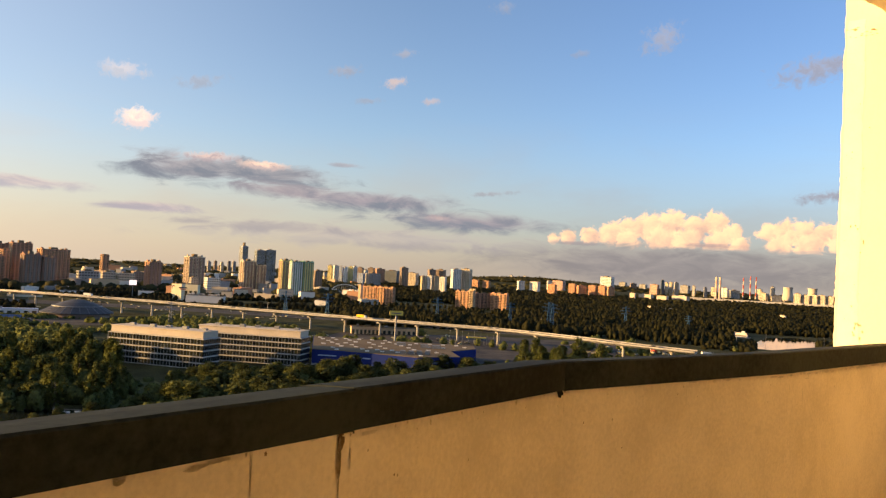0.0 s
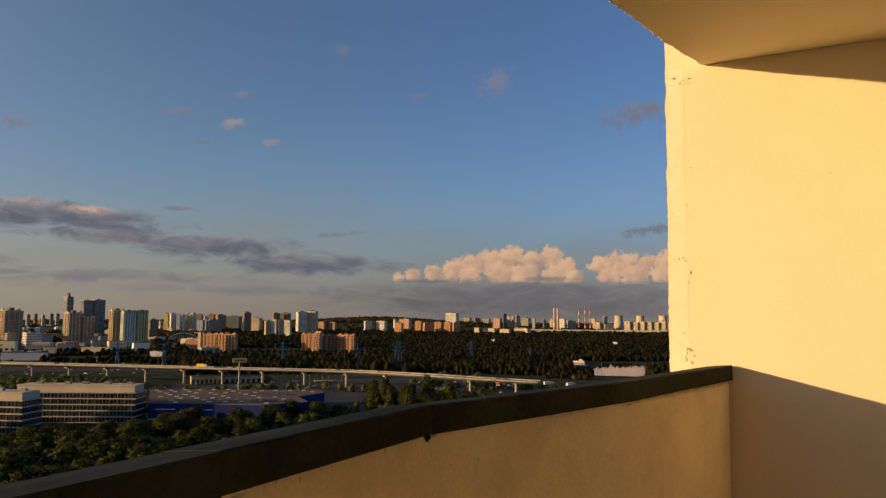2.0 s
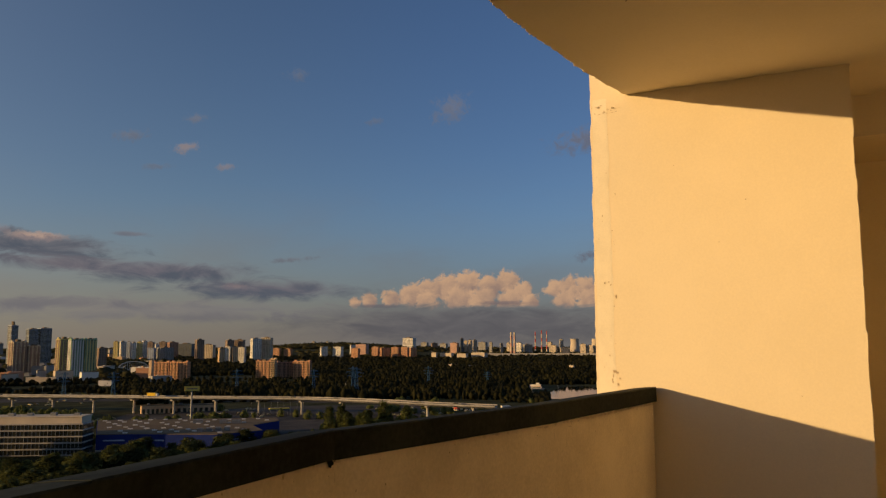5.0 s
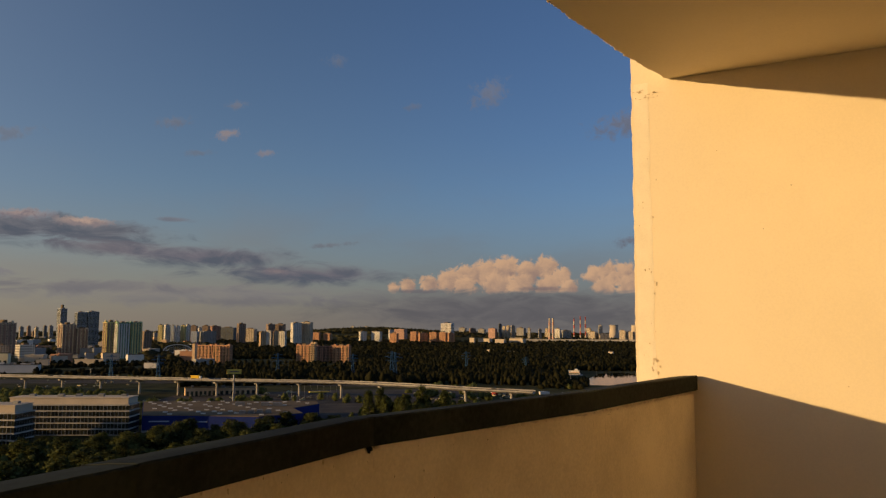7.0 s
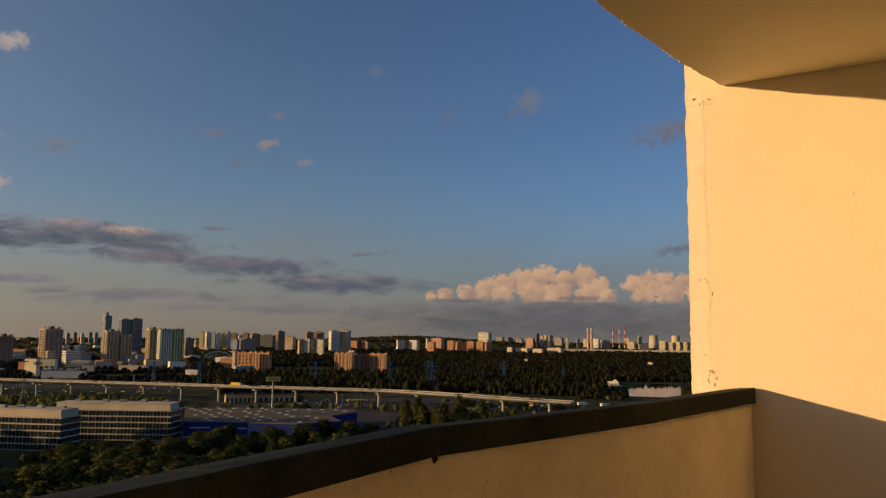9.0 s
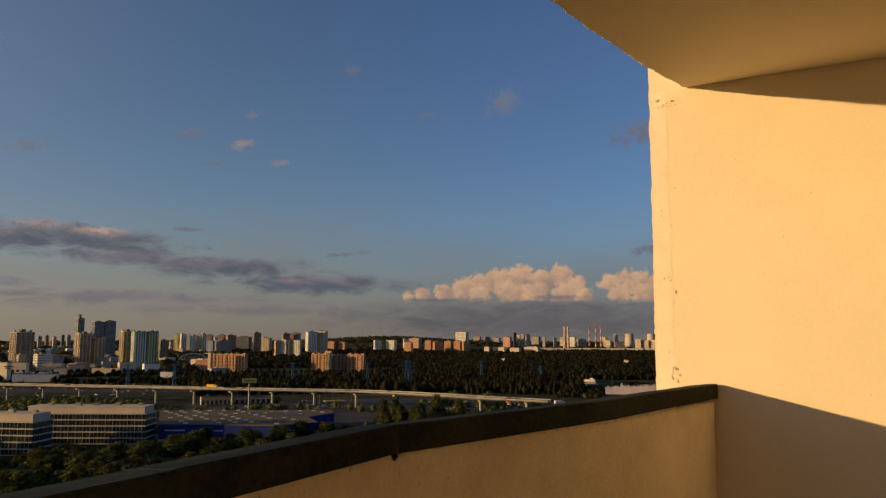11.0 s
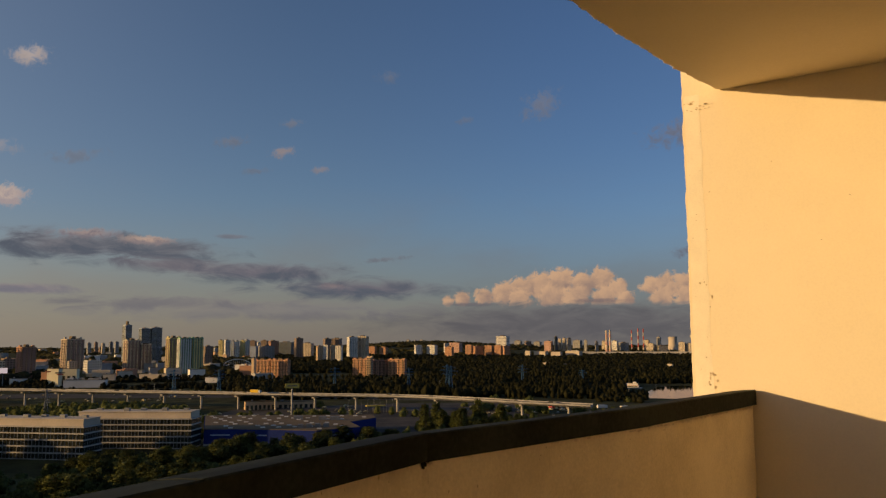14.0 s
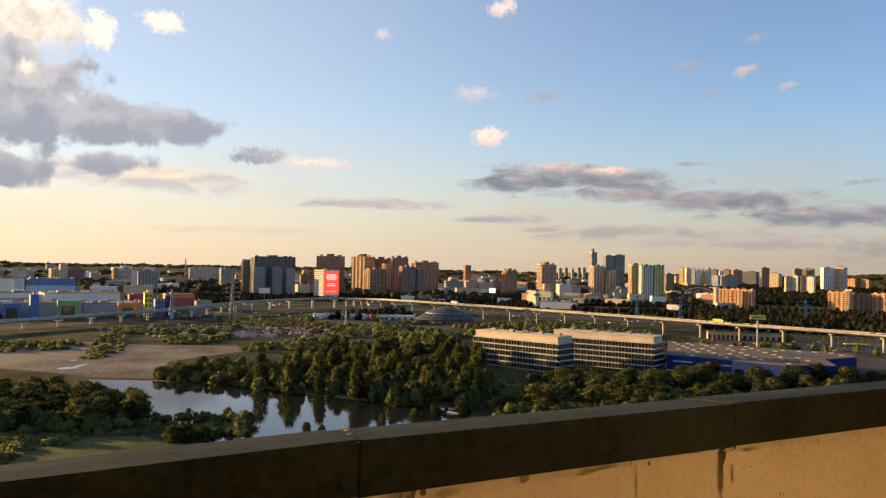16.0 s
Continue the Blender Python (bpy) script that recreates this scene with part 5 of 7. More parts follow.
far_block('apartment_slab', 'grey apartment slab', -1492.1, 1374.4, 62.4, 31.3, 9.4, 38.9, 'beige', 12, group='far apartment slabs')
far_block('apartment_slab', 'tall white end wall of a slab', -1096.6, 1029.2, 101.8, 3.1, 9.3, 43.1, 'white', 12, group='far apartment slabs')
far_block('apartment_slab', 'long grey apartment slab', -1127.4, 1090.1, 56.0, 35.3, 10.6, 40.7, 'grey', 12, group='far apartment slabs')
far_block('apartment_slab', 'long beige apartment slab', -1503.5, 1619.1, 62.9, 30.5, 9.2, 42.0, 'beige', 12, group='far apartment slabs')
far_block('apartment_slab', 'long beige apartment slab', -1543.8, 1723.0, 53.9, 59.4, 14.8, 42.7, 'beige', 12, group='far apartment slabs')
far_block('apartment_slab', 'grey office slab', -1149.0, 1335.4, 58.7, 29.8, 14.9, 47.1, 'grey', 12, group='far apartment slabs')
far_block('apartment_slab', 'brown slab half behind the towers', -1103.2, 1558.3, 53.3, 21.1, 12.7, 34.4, 'brown', 12, group='far apartment slabs')
far_block('apartment_slab', 'grey five-storey block', -708.8, 1559.3, 40.4, 39.0, 15.6, 29.8, 'grey', 5, group='far apartment slabs')
far_block('apartment_slab', 'white five-storey block', -692.6, 1617.6, 43.2, 27.0, 10.8, 28.4, 'beige', 5, group='far apartment slabs')
far_block('apartment_slab', 'white five-storey block', -662.3, 1632.5, 42.1, 32.8, 13.1, 27.9, 'beige', 5, group='far apartment slabs')
far_block('apartment_slab', 'dark low block', -677.1, 1733.0, 41.3, 23.3, 14.0, 30.5, 'brown', 6, group='far apartment slabs')
block('apartment_tower', 'round-topped beige and brown apartment tower', -583.8, 1830.9, 41.7, 38.2, 30.5, 69.0, 'beige', 20, crown=4, stripes=('brown', 4))
far_block('apartment_slab', 'slender far tower block', -950.8, 3167.9, 41.7, 13.1, 10.5, 45.4, 'grey', 20, group='far apartment slabs')
far_block('apartment_slab', 'slender far tower block', -943.8, 3231.5, 41.3, 11.4, 9.2, 47.3, 'brown', 20, group='far apartment slabs')
far_block('apartment_slab', 'slender far tower block', -935.0, 3296.6, 40.8, 11.6, 9.3, 42.1, 'beige', 20, group='far apartment slabs')
far_block('apartment_slab', 'slender far tower block', -923.2, 3362.3, 40.4, 11.8, 9.4, 46.6, 'bluegrey', 20, group='far apartment slabs')
far_block('apartment_slab', 'slender far tower block', -918.9, 3426.9, 40.0, 14.0, 11.2, 46.1, 'grey', 20, group='far apartment slabs')
far_block('apartment_slab', 'slender far tower block', -992.9, 3468.9, 41.0, 14.3, 11.4, 23.5, 'brown', 20, group='far apartment slabs')
far_block('apartment_slab', 'slender far tower block', -1223.9, 3464.7, 44.5, 25.3, 20.2, 14.9, 'beige', 20, group='far apartment slabs')
far_block('apartment_slab', 'slender far tower block', -1205.1, 3532.3, 43.8, 21.4, 17.1, 6.5, 'bluegrey', 20, group='far apartment slabs')
far_block('apartment_slab', 'orange brick low block', -548.6, 1722.8, 47.7, 17.2, 8.6, 24.8, 'beige', 6, group='far apartment slabs')
far_block('apartment_slab', 'white commercial block', -498.9, 1692.4, 46.4, 31.0, 15.5, 26.7, 'white', 5, group='far apartment slabs')

# high towers
block('glass_tower', 'slender pale blue glass tower with a crown', -537.0, 2093.5, 44.4, 16.5, 16.5, 105.0, 'paleglass', 36, crown=7, fill=0.8, tall=0.7)
block('glass_tower', 'broad blue-grey glass tower', -519.3, 2202.5, 37.3, 24.7, 17.3, 97.4, 'paleglass', 32, fill=0.85, tall=0.75)
block('glass_tower', 'broad blue-grey glass tower', -495.3, 2220.4, 36.6, 28.6, 20.0, 99.6, 'paleglass', 32, fill=0.85, tall=0.75)
block('apartment_tower', 'beige and brown striped apartment tower', -427.9, 1712.2, 44.0, 29.3, 17.6, 65.6, 'beige', 22, stripes=('brown', 4), crown=2)
block('apartment_tower', 'beige and brown striped apartment tower', -404.3, 1724.9, 43.2, 23.0, 13.8, 57.5, 'beige', 20, stripes=('brown', 3))
block('apartment_tower', 'yellow and brown apartment tower', -342.2, 1699.2, 41.4, 26.2, 15.7, 70.7, 'yellow', 22, stripes=('brown', 4), crown=2)
block('apartment_tower', 'green and pale apartment tower', -305.6, 1622.9, 34.7, 24.0, 14.4, 69.5, 'green', 22, stripes=('white', 5))
block('apartment_tower', 'pale green and yellow apartment tower', -283.5, 1635.7, 33.8, 21.1, 12.7, 70.0, 'green', 22, stripes=('yellow', 4))
far_block('apartment_slab', 'dark block behind the green tower', -301.7, 1884.6, 29.1, 17.2, 12.1, 53.3, 'brown', 14, group='far apartment slabs')

# long row of towers
far_block('apartment_tower', 'pale yellow apartment tower in a far row', -387.3, 2679.9, -15.8, 14.9, 10.4, 62.7, 'yellow', 20, group='far row of pale towers')
far_block('apartment_tower', 'white apartment tower in a far row', -370.8, 2704.1, 31.8, 17.9, 12.6, 62.8, 'white', 20, group='far row of pale towers')
far_block('apartment_tower', 'pale blue apartment tower in a far row', -355.1, 2723.2, -16.6, 12.0, 8.4, 61.1, 'skyblue', 20, group='far row of pale towers')
far_block('apartment_tower', 'white apartment tower in a far row', -335.9, 2685.2, 31.1, 11.8, 8.3, 60.0, 'white', 20, group='far row of pale towers')
far_block('apartment_tower', 'pale yellow apartment tower in a far row', -320.9, 2708.8, -17.2, 14.8, 10.3, 62.0, 'yellow', 20, group='far row of pale towers')
far_block('apartment_tower', 'white apartment tower in a far row', -308.1, 2729.6, 30.4, 13.3, 9.3, 63.9, 'white', 20, group='far row of pale towers')
far_block('apartment_tower', 'brown apartment tower in a far row', -296.3, 2795.4, -18.0, 21.1, 14.8, 59.8, 'brown', 20, group='far row of pale towers')
far_block('apartment_tower', 'white apartment tower in a far row', -256.2, 2593.2, 29.6, 11.1, 7.8, 55.4, 'white', 20, group='far row of pale towers')
far_block('apartment_tower', 'brown apartment tower in a far row', -262.3, 2849.8, -18.7, 22.8, 16.0, 59.9, 'brown', 20, group='far row of pale towers')
far_block('apartment_tower', 'dark red apartment tower in a far row', -235.8, 2907.3, 28.6, 32.2, 22.6, 57.9, 'redbrick', 20, group='far row of pale towers')
far_block('apartment_tower', 'pale blue apartment tower in a far row', -261.1, 2496.2, -18.0, 18.8, 13.2, 46.0, 'skyblue', 20, group='far row of pale towers')
far_block('apartment_tower', 'grey apartment tower in a far row', -224.5, 2511.5, 29.1, 41.3, 28.9, 46.7, 'grey', 20, group='far row of pale towers')
far_block('apartment_tower', 'hazy blue-grey apartment tower in a far row', -196.2, 3021.5, -20.3, 53.3, 37.3, 51.3, 'bluegrey', 20, group='far row of pale towers')
far_block('apartment_tower', 'brown apartment tower in a far row', -130.5, 2609.3, 26.9, 24.2, 16.9, 70.1, 'brown', 20, group='far row of pale towers')
far_block('apartment_tower', 'beige apartment tower in a far row', -103.5, 2666.4, -21.8, 35.3, 24.7, 52.6, 'beige', 20, group='far row of pale towers')
far_block('apartment_tower', 'sunlit yellow apartment tower in a far row', -57.0, 2358.0, 25.4, 16.6, 11.6, 47.9, 'yellowbrick', 20, group='far row of pale towers')
far_block('apartment_tower', 'white apartment tower in a far row', -37.8, 2357.7, -23.1, 15.3, 10.7, 51.5, 'white', 20, group='far row of pale towers')
far_block('apartment_tower', 'sunlit yellow apartment tower in a far row', -20.1, 2358.4, 24.5, 16.4, 11.5, 50.3, 'yellowbrick', 20, group='far row of pale towers')
far_block('apartment_tower', 'white apartment tower in a far row', 0.9, 2389.8, -24.0, 18.8, 13.2, 48.8, 'white', 20, group='far row of pale towers')
far_block('apartment_tower', 'brown apartment tower in a far row', -39.6, 2712.4, 24.8, 24.3, 17.0, 67.6, 'brown', 20, group='far row of pale towers')
far_block('apartment_tower', 'brown apartment tower in a far row', -7.2, 2735.5, -23.8, 29.6, 20.8, 68.0, 'brown', 20, group='far row of pale towers')
far_block('apartment_tower', 'white apartment tower in a far row', 42.1, 2514.9, 23.0, 29.2, 20.4, 73.9, 'white', 20, group='far row of pale towers')
far_block('apartment_tower', 'beige apartment tower in a far row', 76.2, 2535.3, -25.7, 31.4, 22.0, 76.0, 'beige', 20, group='far row of pale towers')

# orange slabs in the woods
block('brick_slab', 'orange brick apartment slab with loggias', -132.9, 1427.9, -29.7, 35.9, 9.0, 29.9, 'brick', 12, group='orange brick slabs in the woods', bay=3.0, fill=0.5)
block('brick_slab', 'orange brick apartment slab with loggias', -100.8, 1410.3, -30.9, 33.8, 10.1, 30.2, 'brick', 12, group='orange brick slabs in the woods', bay=3.0, fill=0.5)
# lit end of the slab: sunlight is put in as a yellower wall
block('brick_slab', 'end of an orange brick slab, its sunlight painted as yellow brick', -145.7, 1397.3, -24.0, 5.1, 8.1, 33.3, 'yellowbrick', 12, group='orange brick slabs in the woods', sides='')
block('brick_slab', 'long orange brick slab above the trees', 38.9, 1409.7, -31.6, 29.5, 6.5, 30.8, 'brick', 10, group='orange brick slabs in the woods', bay=3.0, fill=0.5)
block('brick_slab', 'tall blank stair tower of the long slab', 53.5, 1374.4, -27.2, 8.1, 8.1, 34.4, 'yellowbrick', 11, group='orange brick slabs in the woods', sides='r')
block('brick_slab', 'long brick slab with dark loggias', 76.4, 1425.7, 10.9, 31.4, 7.9, 28.3, 'redbrick', 10, group='orange brick slabs in the woods', bay=3.0, fill=0.6)
block('brick_slab', 'long orange brick slab with pale balconies', 104.2, 1408.2, -34.2, 33.4, 8.3, 29.7, 'brick', 10, group='orange brick slabs in the woods', bay=3.0, fill=0.5)

# northern skyline
far_block('apartment_block', 'sunlit orange brick block on the far skyline', 123.4, 2910.8, -30.4, 26.6, 16.0, 36.2, 'brick', 14, group='northern skyline blocks')
far_block('apartment_block', 'sunlit orange brick block on the far skyline', 162.8, 2908.9, -31.2, 26.7, 16.0, 34.1, 'brick', 14, group='northern skyline blocks')
far_block('apartment_block', 'sunlit white block on the far skyline', 280.7, 2797.4, 16.3, 24.5, 14.7, 42.4, 'white', 14, group='northern skyline blocks')
far_block('apartment_block', 'sunlit white block on the far skyline', 330.6, 2797.1, -34.7, 32.9, 19.8, 42.4, 'white', 14, group='northern skyline blocks')
far_block('apartment_block', 'sunlit orange brick block on the far skyline', 377.8, 2687.0, -36.0, 26.8, 16.1, 38.5, 'brick', 14, group='northern skyline blocks')
far_block('apartment_block', 'sunlit white block on the far skyline', 421.7, 3080.4, 14.2, 19.4, 11.7, 43.5, 'white', 14, group='northern skyline blocks')
far_block('apartment_block', 'pale red block on the far skyline', 475.2, 3187.7, -36.5, 45.7, 27.4, 43.8, 'salmon', 14, group='northern skyline blocks')
far_block('apartment_block', 'sunlit orange brick block on the far skyline', 461.8, 2774.0, -37.5, 24.3, 14.6, 42.6, 'brick', 14, group='northern skyline blocks')
far_block('apartment_block', 'sunlit orange brick block on the far skyline', 490.8, 2751.2, 11.9, 31.4, 18.8, 39.0, 'brick', 14, group='northern skyline blocks')
far_block('apartment_block', 'sunlit orange brick block on the far skyline', 522.6, 2713.8, -38.9, 27.3, 16.4, 41.6, 'brick', 14, group='northern skyline blocks')
far_block('apartment_block', 'sunlit orange brick block on the far skyline', 552.7, 2696.7, -39.6, 25.5, 15.3, 41.9, 'brick', 14, group='northern skyline blocks')
far_block('apartment_block', 'sunlit orange brick block on the far skyline', 575.2, 2669.1, 9.8, 22.1, 13.3, 40.4, 'brick', 14, group='northern skyline blocks')
far_block('apartment_block', 'sunlit white block on the far skyline', 577.2, 2740.6, -39.9, 41.3, 24.8, 73.1, 'white', 14, group='northern skyline blocks')
far_block('apartment_block', 'pale red block on the far skyline', 895.1, 3297.4, -43.2, 33.4, 20.0, 45.9, 'salmon', 14, group='northern skyline blocks')
far_block('apartment_block', 'dark glass block on the far skyline', 922.9, 3278.5, 6.3, 12.6, 7.6, 65.7, 'bluegrey', 14, group='northern skyline blocks')
far_block('apartment_block', 'sunlit beige block on the far skyline', 944.8, 3293.5, -44.0, 12.6, 7.5, 55.7, 'beige', 14, group='northern skyline blocks')
far_block('apartment_block', 'sunlit beige block on the far skyline', 968.4, 3308.6, -44.3, 14.7, 8.8, 57.9, 'beige', 14, group='northern skyline blocks')
far_block('apartment_block', 'sunlit beige block on the far skyline', 994.3, 3322.4, 5.3, 17.1, 10.3, 57.6, 'beige', 14, group='northern skyline blocks')
far_block('apartment_block', 'hazy grey block on the far skyline', 1132.7, 3647.9, -45.2, 39.3, 23.6, 42.8, 'grey', 14, group='northern skyline blocks')
far_block('apartment_block', 'hazy grey block on the far skyline', 1012.7, 3147.1, -45.8, 12.0, 7.2, 50.2, 'grey', 14, group='northern skyline blocks')
far_block('apartment_block', 'hazy grey block on the far skyline', 1054.6, 3132.9, 3.4, 12.1, 7.3, 45.6, 'grey', 14, group='northern skyline blocks')
far_block('apartment_block', 'sunlit beige block on the far skyline', 1099.0, 3172.1, -47.1, 14.1, 8.5, 47.2, 'beige', 14, group='northern skyline blocks')
far_block('apartment_block', 'sunlit white block on the far skyline', 1161.0, 3208.7, -47.9, 24.5, 14.7, 46.3, 'white', 14, group='northern skyline blocks')
far_block('apartment_block', 'hazy grey block on the far skyline', 1178.5, 3154.0, 1.5, 36.4, 21.8, 40.0, 'grey', 14, group='northern skyline blocks')
far_block('apartment_block', 'sunlit beige block on the far skyline', 1282.4, 3158.7, -50.1, 18.1, 10.8, 48.9, 'beige', 14, group='northern skyline blocks')
far_block('apartment_block', 'sunlit beige block on the far skyline', 1260.7, 3066.5, -50.3, 31.1, 18.7, 36.4, 'beige', 14, group='northern skyline blocks')
far_block('apartment_block', 'sunlit beige block on the far skyline', 1302.8, 3052.8, -1.1, 41.0, 24.6, 27.2, 'beige', 14, group='northern skyline blocks')
far_block('apartment_block', 'hazy grey block on the far skyline', 1326.3, 3139.3, -50.9, 16.0, 9.6, 60.9, 'grey', 14, group='northern skyline blocks')
far_block('apartment_block', 'hazy grey block on the far skyline', 376.1, 4292.9, -33.0, 18.6, 11.1, 19.1, 'grey', 14, group='northern skyline blocks')
far_block('apartment_block', 'hazy grey block on the far skyline', 422.5, 4337.1, 16.4, 16.3, 9.8, 14.9, 'grey', 14, group='northern skyline blocks')
far_block('apartment_block', 'hazy grey block on the far skyline', 450.6, 4304.6, -34.0, 16.0, 9.6, 17.2, 'grey', 14, group='northern skyline blocks')
far_block('apartment_block', 'hazy grey block on the far skyline', 949.5, 4110.0, -41.0, 36.3, 21.8, 33.6, 'grey', 14, group='northern skyline blocks')
far_block('apartment_block', 'brown block on the far skyline', 975.1, 3997.1, 8.3, 30.7, 18.4, 33.6, 'brown', 14, group='northern skyline blocks')
far_block('apartment_block', 'hazy grey block on the far skyline', 1037.1, 4036.8, -42.4, 35.8, 21.5, 30.8, 'grey', 14, group='northern skyline blocks')
far_block('apartment_block', 'long sunlit cream panel block', 1266.0, 2784.0, -49.5, 23.9, 7.2, 45.7, 'beige', 16, group='cream panel blocks')
far_block('apartment_block', 'long sunlit cream panel block', 1290.1, 2775.1, -49.9, 29.7, 8.9, 41.5, 'beige', 16, group='cream panel blocks')
far_block('apartment_block', 'long sunlit cream panel block', 1313.6, 2762.5, -50.4, 25.6, 7.7, 43.7, 'beige', 16, group='cream panel blocks')
far_block('apartment_block', 'long sunlit cream panel block', 1336.8, 2752.1, -50.9, 27.4, 8.2, 43.7, 'beige', 16, group='cream panel blocks')
far_block('apartment_block', 'long sunlit cream panel block', 1360.4, 2740.4, -51.4, 27.3, 8.2, 41.6, 'beige', 16, group='cream panel blocks')
far_block('apartment_block', 'long sunlit cream panel block', 1382.7, 2728.5, -51.9, 25.2, 7.6, 45.9, 'beige', 16, group='cream panel blocks')
far_block('apartment_block', 'long sunlit cream panel block', 1402.8, 2715.1, -52.3, 17.4, 5.2, 41.8, 'beige', 16, group='cream panel blocks')
far_block('apartment_block', 'long sunlit cream panel block', 1437.7, 2706.5, -53.0, 42.1, 12.6, 43.8, 'beige', 16, group='cream panel blocks')
far_block('apartment_block', 'long sunlit cream panel block', 1482.9, 2686.3, -53.9, 53.0, 15.9, 41.8, 'beige', 16, group='cream panel blocks')

# shopping centre
shed('shopping_hall', 'white and pale blue shopping hall', -999.2, 686.8, 25.5, 85.3, 25.6, 32.8, 'white', doors=0)
# the white hall's shaded side: its shade is put in as pale blue walls
shed('shopping_hall', 'shade side of the white hall, coloured pale blue, with long window bands', -940.0, 737.3, 63.9, 58.4, 17.5, 32.8, 'skyblue', doors=0, band='blue')
shed('shopping_hall', 'flat grey market hall', -848.1, 598.6, 62.8, 60.3, 48.2, 20.4, 'grey', band='white')
shed('shopping_hall', 'flat grey market hall', -794.2, 662.1, 58.2, 81.5, 57.0, 20.3, 'white', roof='roofgrey', doors=5)
shed('shopping_hall', 'flat pale market hall', -683.1, 628.2, 55.4, 85.9, 34.3, 13.4, 'grey', doors=0)
shed('shopping_hall', 'flat pale market hall', -730.5, 550.2, 61.0, 91.5, 36.6, 14.4, 'grey', doors=0)
shed('red_hall', 'bright red clad market hall', -736.2, 765.0, 58.9, 36.3, 14.5, 18.2, 'red', roof='red', band='orange')
shed('red_hall', 'small orange clad market hall', -771.7, 703.9, 62.6, 8.8, 7.0, 19.6, 'orange')
shed('red_hall', 'bright red clad market hall', -775.0, 734.1, 56.6, 22.4, 11.2, 16.8, 'red')
shed('shopping_hall', 'grey hall end with pale front', -677.4, 745.1, 57.3, 18.7, 9.4, 12.2, 'grey')
gateway('blue clad entrance portal', -719.3, 520.6, 60.1, 13.4, 4.1, 14.7, 'blue')
gateway('green clad entrance portal', -689.0, 561.0, 56.8, 16.3, 5.0, 17.4, 'lime')
gateway('orange clad entrance portal', -651.2, 604.9, 53.1, 17.7, 5.4, 15.0, 'orange')
block('sign_tower', 'blue clad sign tower with white characters', -704.1, 533.8, 64.8, 8.0, 5.6, 23.3, 'blue', 4, sides='', roof='blue')
block('sign_tower', 'yellow clad tower of the shopping centre', -634.8, 615.0, 57.9, 7.8, 6.2, 26.0, 'signyellow', 5, sides='f', roof='signyellow')
block('sign_tower', 'blue clad hall end', -634.7, 630.6, 57.2, 9.4, 7.6, 18.5, 'blue', 3, sides='f')
block('sign_tower', 'dark blue clad tower', -627.0, 635.4, 56.6, 4.9, 4.4, 21.5, 'storeblue', 3, sides='f')

# low buildings along the roads
shed('warehouse', 'long white warehouse with red gates', -467.9, 732.8, 38.6, 62.6, 12.5, 5.0, 'white', roof='skyblue', doors=8, door_mat='grey')
shed('warehouse', 'white warehouse with dark gates', -416.7, 761.8, 36.7, 42.9, 10.7, 4.6, 'white', roof='skyblue', doors=6)
shed('warehouse', 'red clad entrance block between warehouses', -432.9, 741.2, 36.3, 6.1, 6.1, 5.8, 'red')
shed('commercial_block', 'pale yellow commercial block lit by the sun', -396.2, 1173.5, -16.3, 17.5, 8.7, 25.0, 'cream', doors=0)
shed('commercial_block', 'pale commercial block with signs', -380.4, 1189.3, -2.3, 21.4, 10.7, 24.3, 'cream', doors=3)
shed('commercial_block', 'long low pale showroom', -345.1, 1143.7, 1.8, 53.6, 16.1, 10.5, 'white', doors=0)
shed('commercial_block', 'low pale roadside showroom', -372.4, 1355.7, 0.4, 18.4, 7.4, 10.1, 'beige')
shed('brick_shed', 'low yellow brick workshop', -70.8, 737.3, 13.5, 26.4, 7.9, 7.2, 'yellowbrick', doors=7)
shed('brick_shed', 'low yellow brick workshop', -42.1, 751.1, 11.2, 37.9, 9.5, 6.0, 'yellowbrick', doors=8)
shed('brick_shed', 'low house under the viaduct', -191.2, 1242.9, -11.3, 18.7, 9.4, 8.3, 'white')
shed('low_building', 'low pale city building among trees', -363.2, 1412.6, 29.4, 23.1, 11.5, 13.0, 'beige')
shed('low_building', 'low pale city building among trees', -329.2, 1468.8, 27.6, 14.2, 7.1, 16.9, 'grey')
shed('low_building', 'low pale city building among trees', -293.5, 1461.0, 26.4, 27.6, 13.8, 16.3, 'beige')
shed('low_building', 'low pale city building among trees', -462.7, 1223.3, 35.7, 21.3, 10.7, 9.7, 'white')
shed('low_building', 'low pale city building among trees', -248.6, 1438.5, 24.8, 26.7, 13.3, 14.3, 'white')
shed('low_building', 'low pale city building among trees', -581.3, 1002.0, 45.1, 22.6, 11.3, 3.5, 'grey')
shed('low_building', 'low pale city building among trees', -561.8, 1054.0, 43.1, 38.9, 19.4, 3.6, 'beige')
shed('low_building', 'low pale city building among trees', -562.5, 1186.1, 40.4, 34.3, 17.2, 5.6, 'white')
shed('low_building', 'low pale city building among trees', -727.0, 904.8, 53.8, 28.7, 14.4, 1.4, 'white')
shed('low_building', 'low pale city building among trees', -674.1, 914.2, 51.4, 42.7, 21.4, 1.0, 'beige')
shed('forest_house', 'pale sunlit house in the woods', 498.9, 1844.4, -40.1, 24.3, 12.1, 11.0, 'beige')
shed('forest_house', 'pale sunlit house in the woods', 527.6, 1838.0, -41.0, 27.8, 13.9, 8.5, 'beige')
shed('forest_house', 'pale sunlit house in the woods', 546.4, 1804.4, -41.8, 11.9, 6.0, 6.5, 'beige')
shed('forest_house', 'pale sunlit house in the woods', 641.5, 2630.6, -38.7, 17.3, 8.7, 23.5, 'beige')
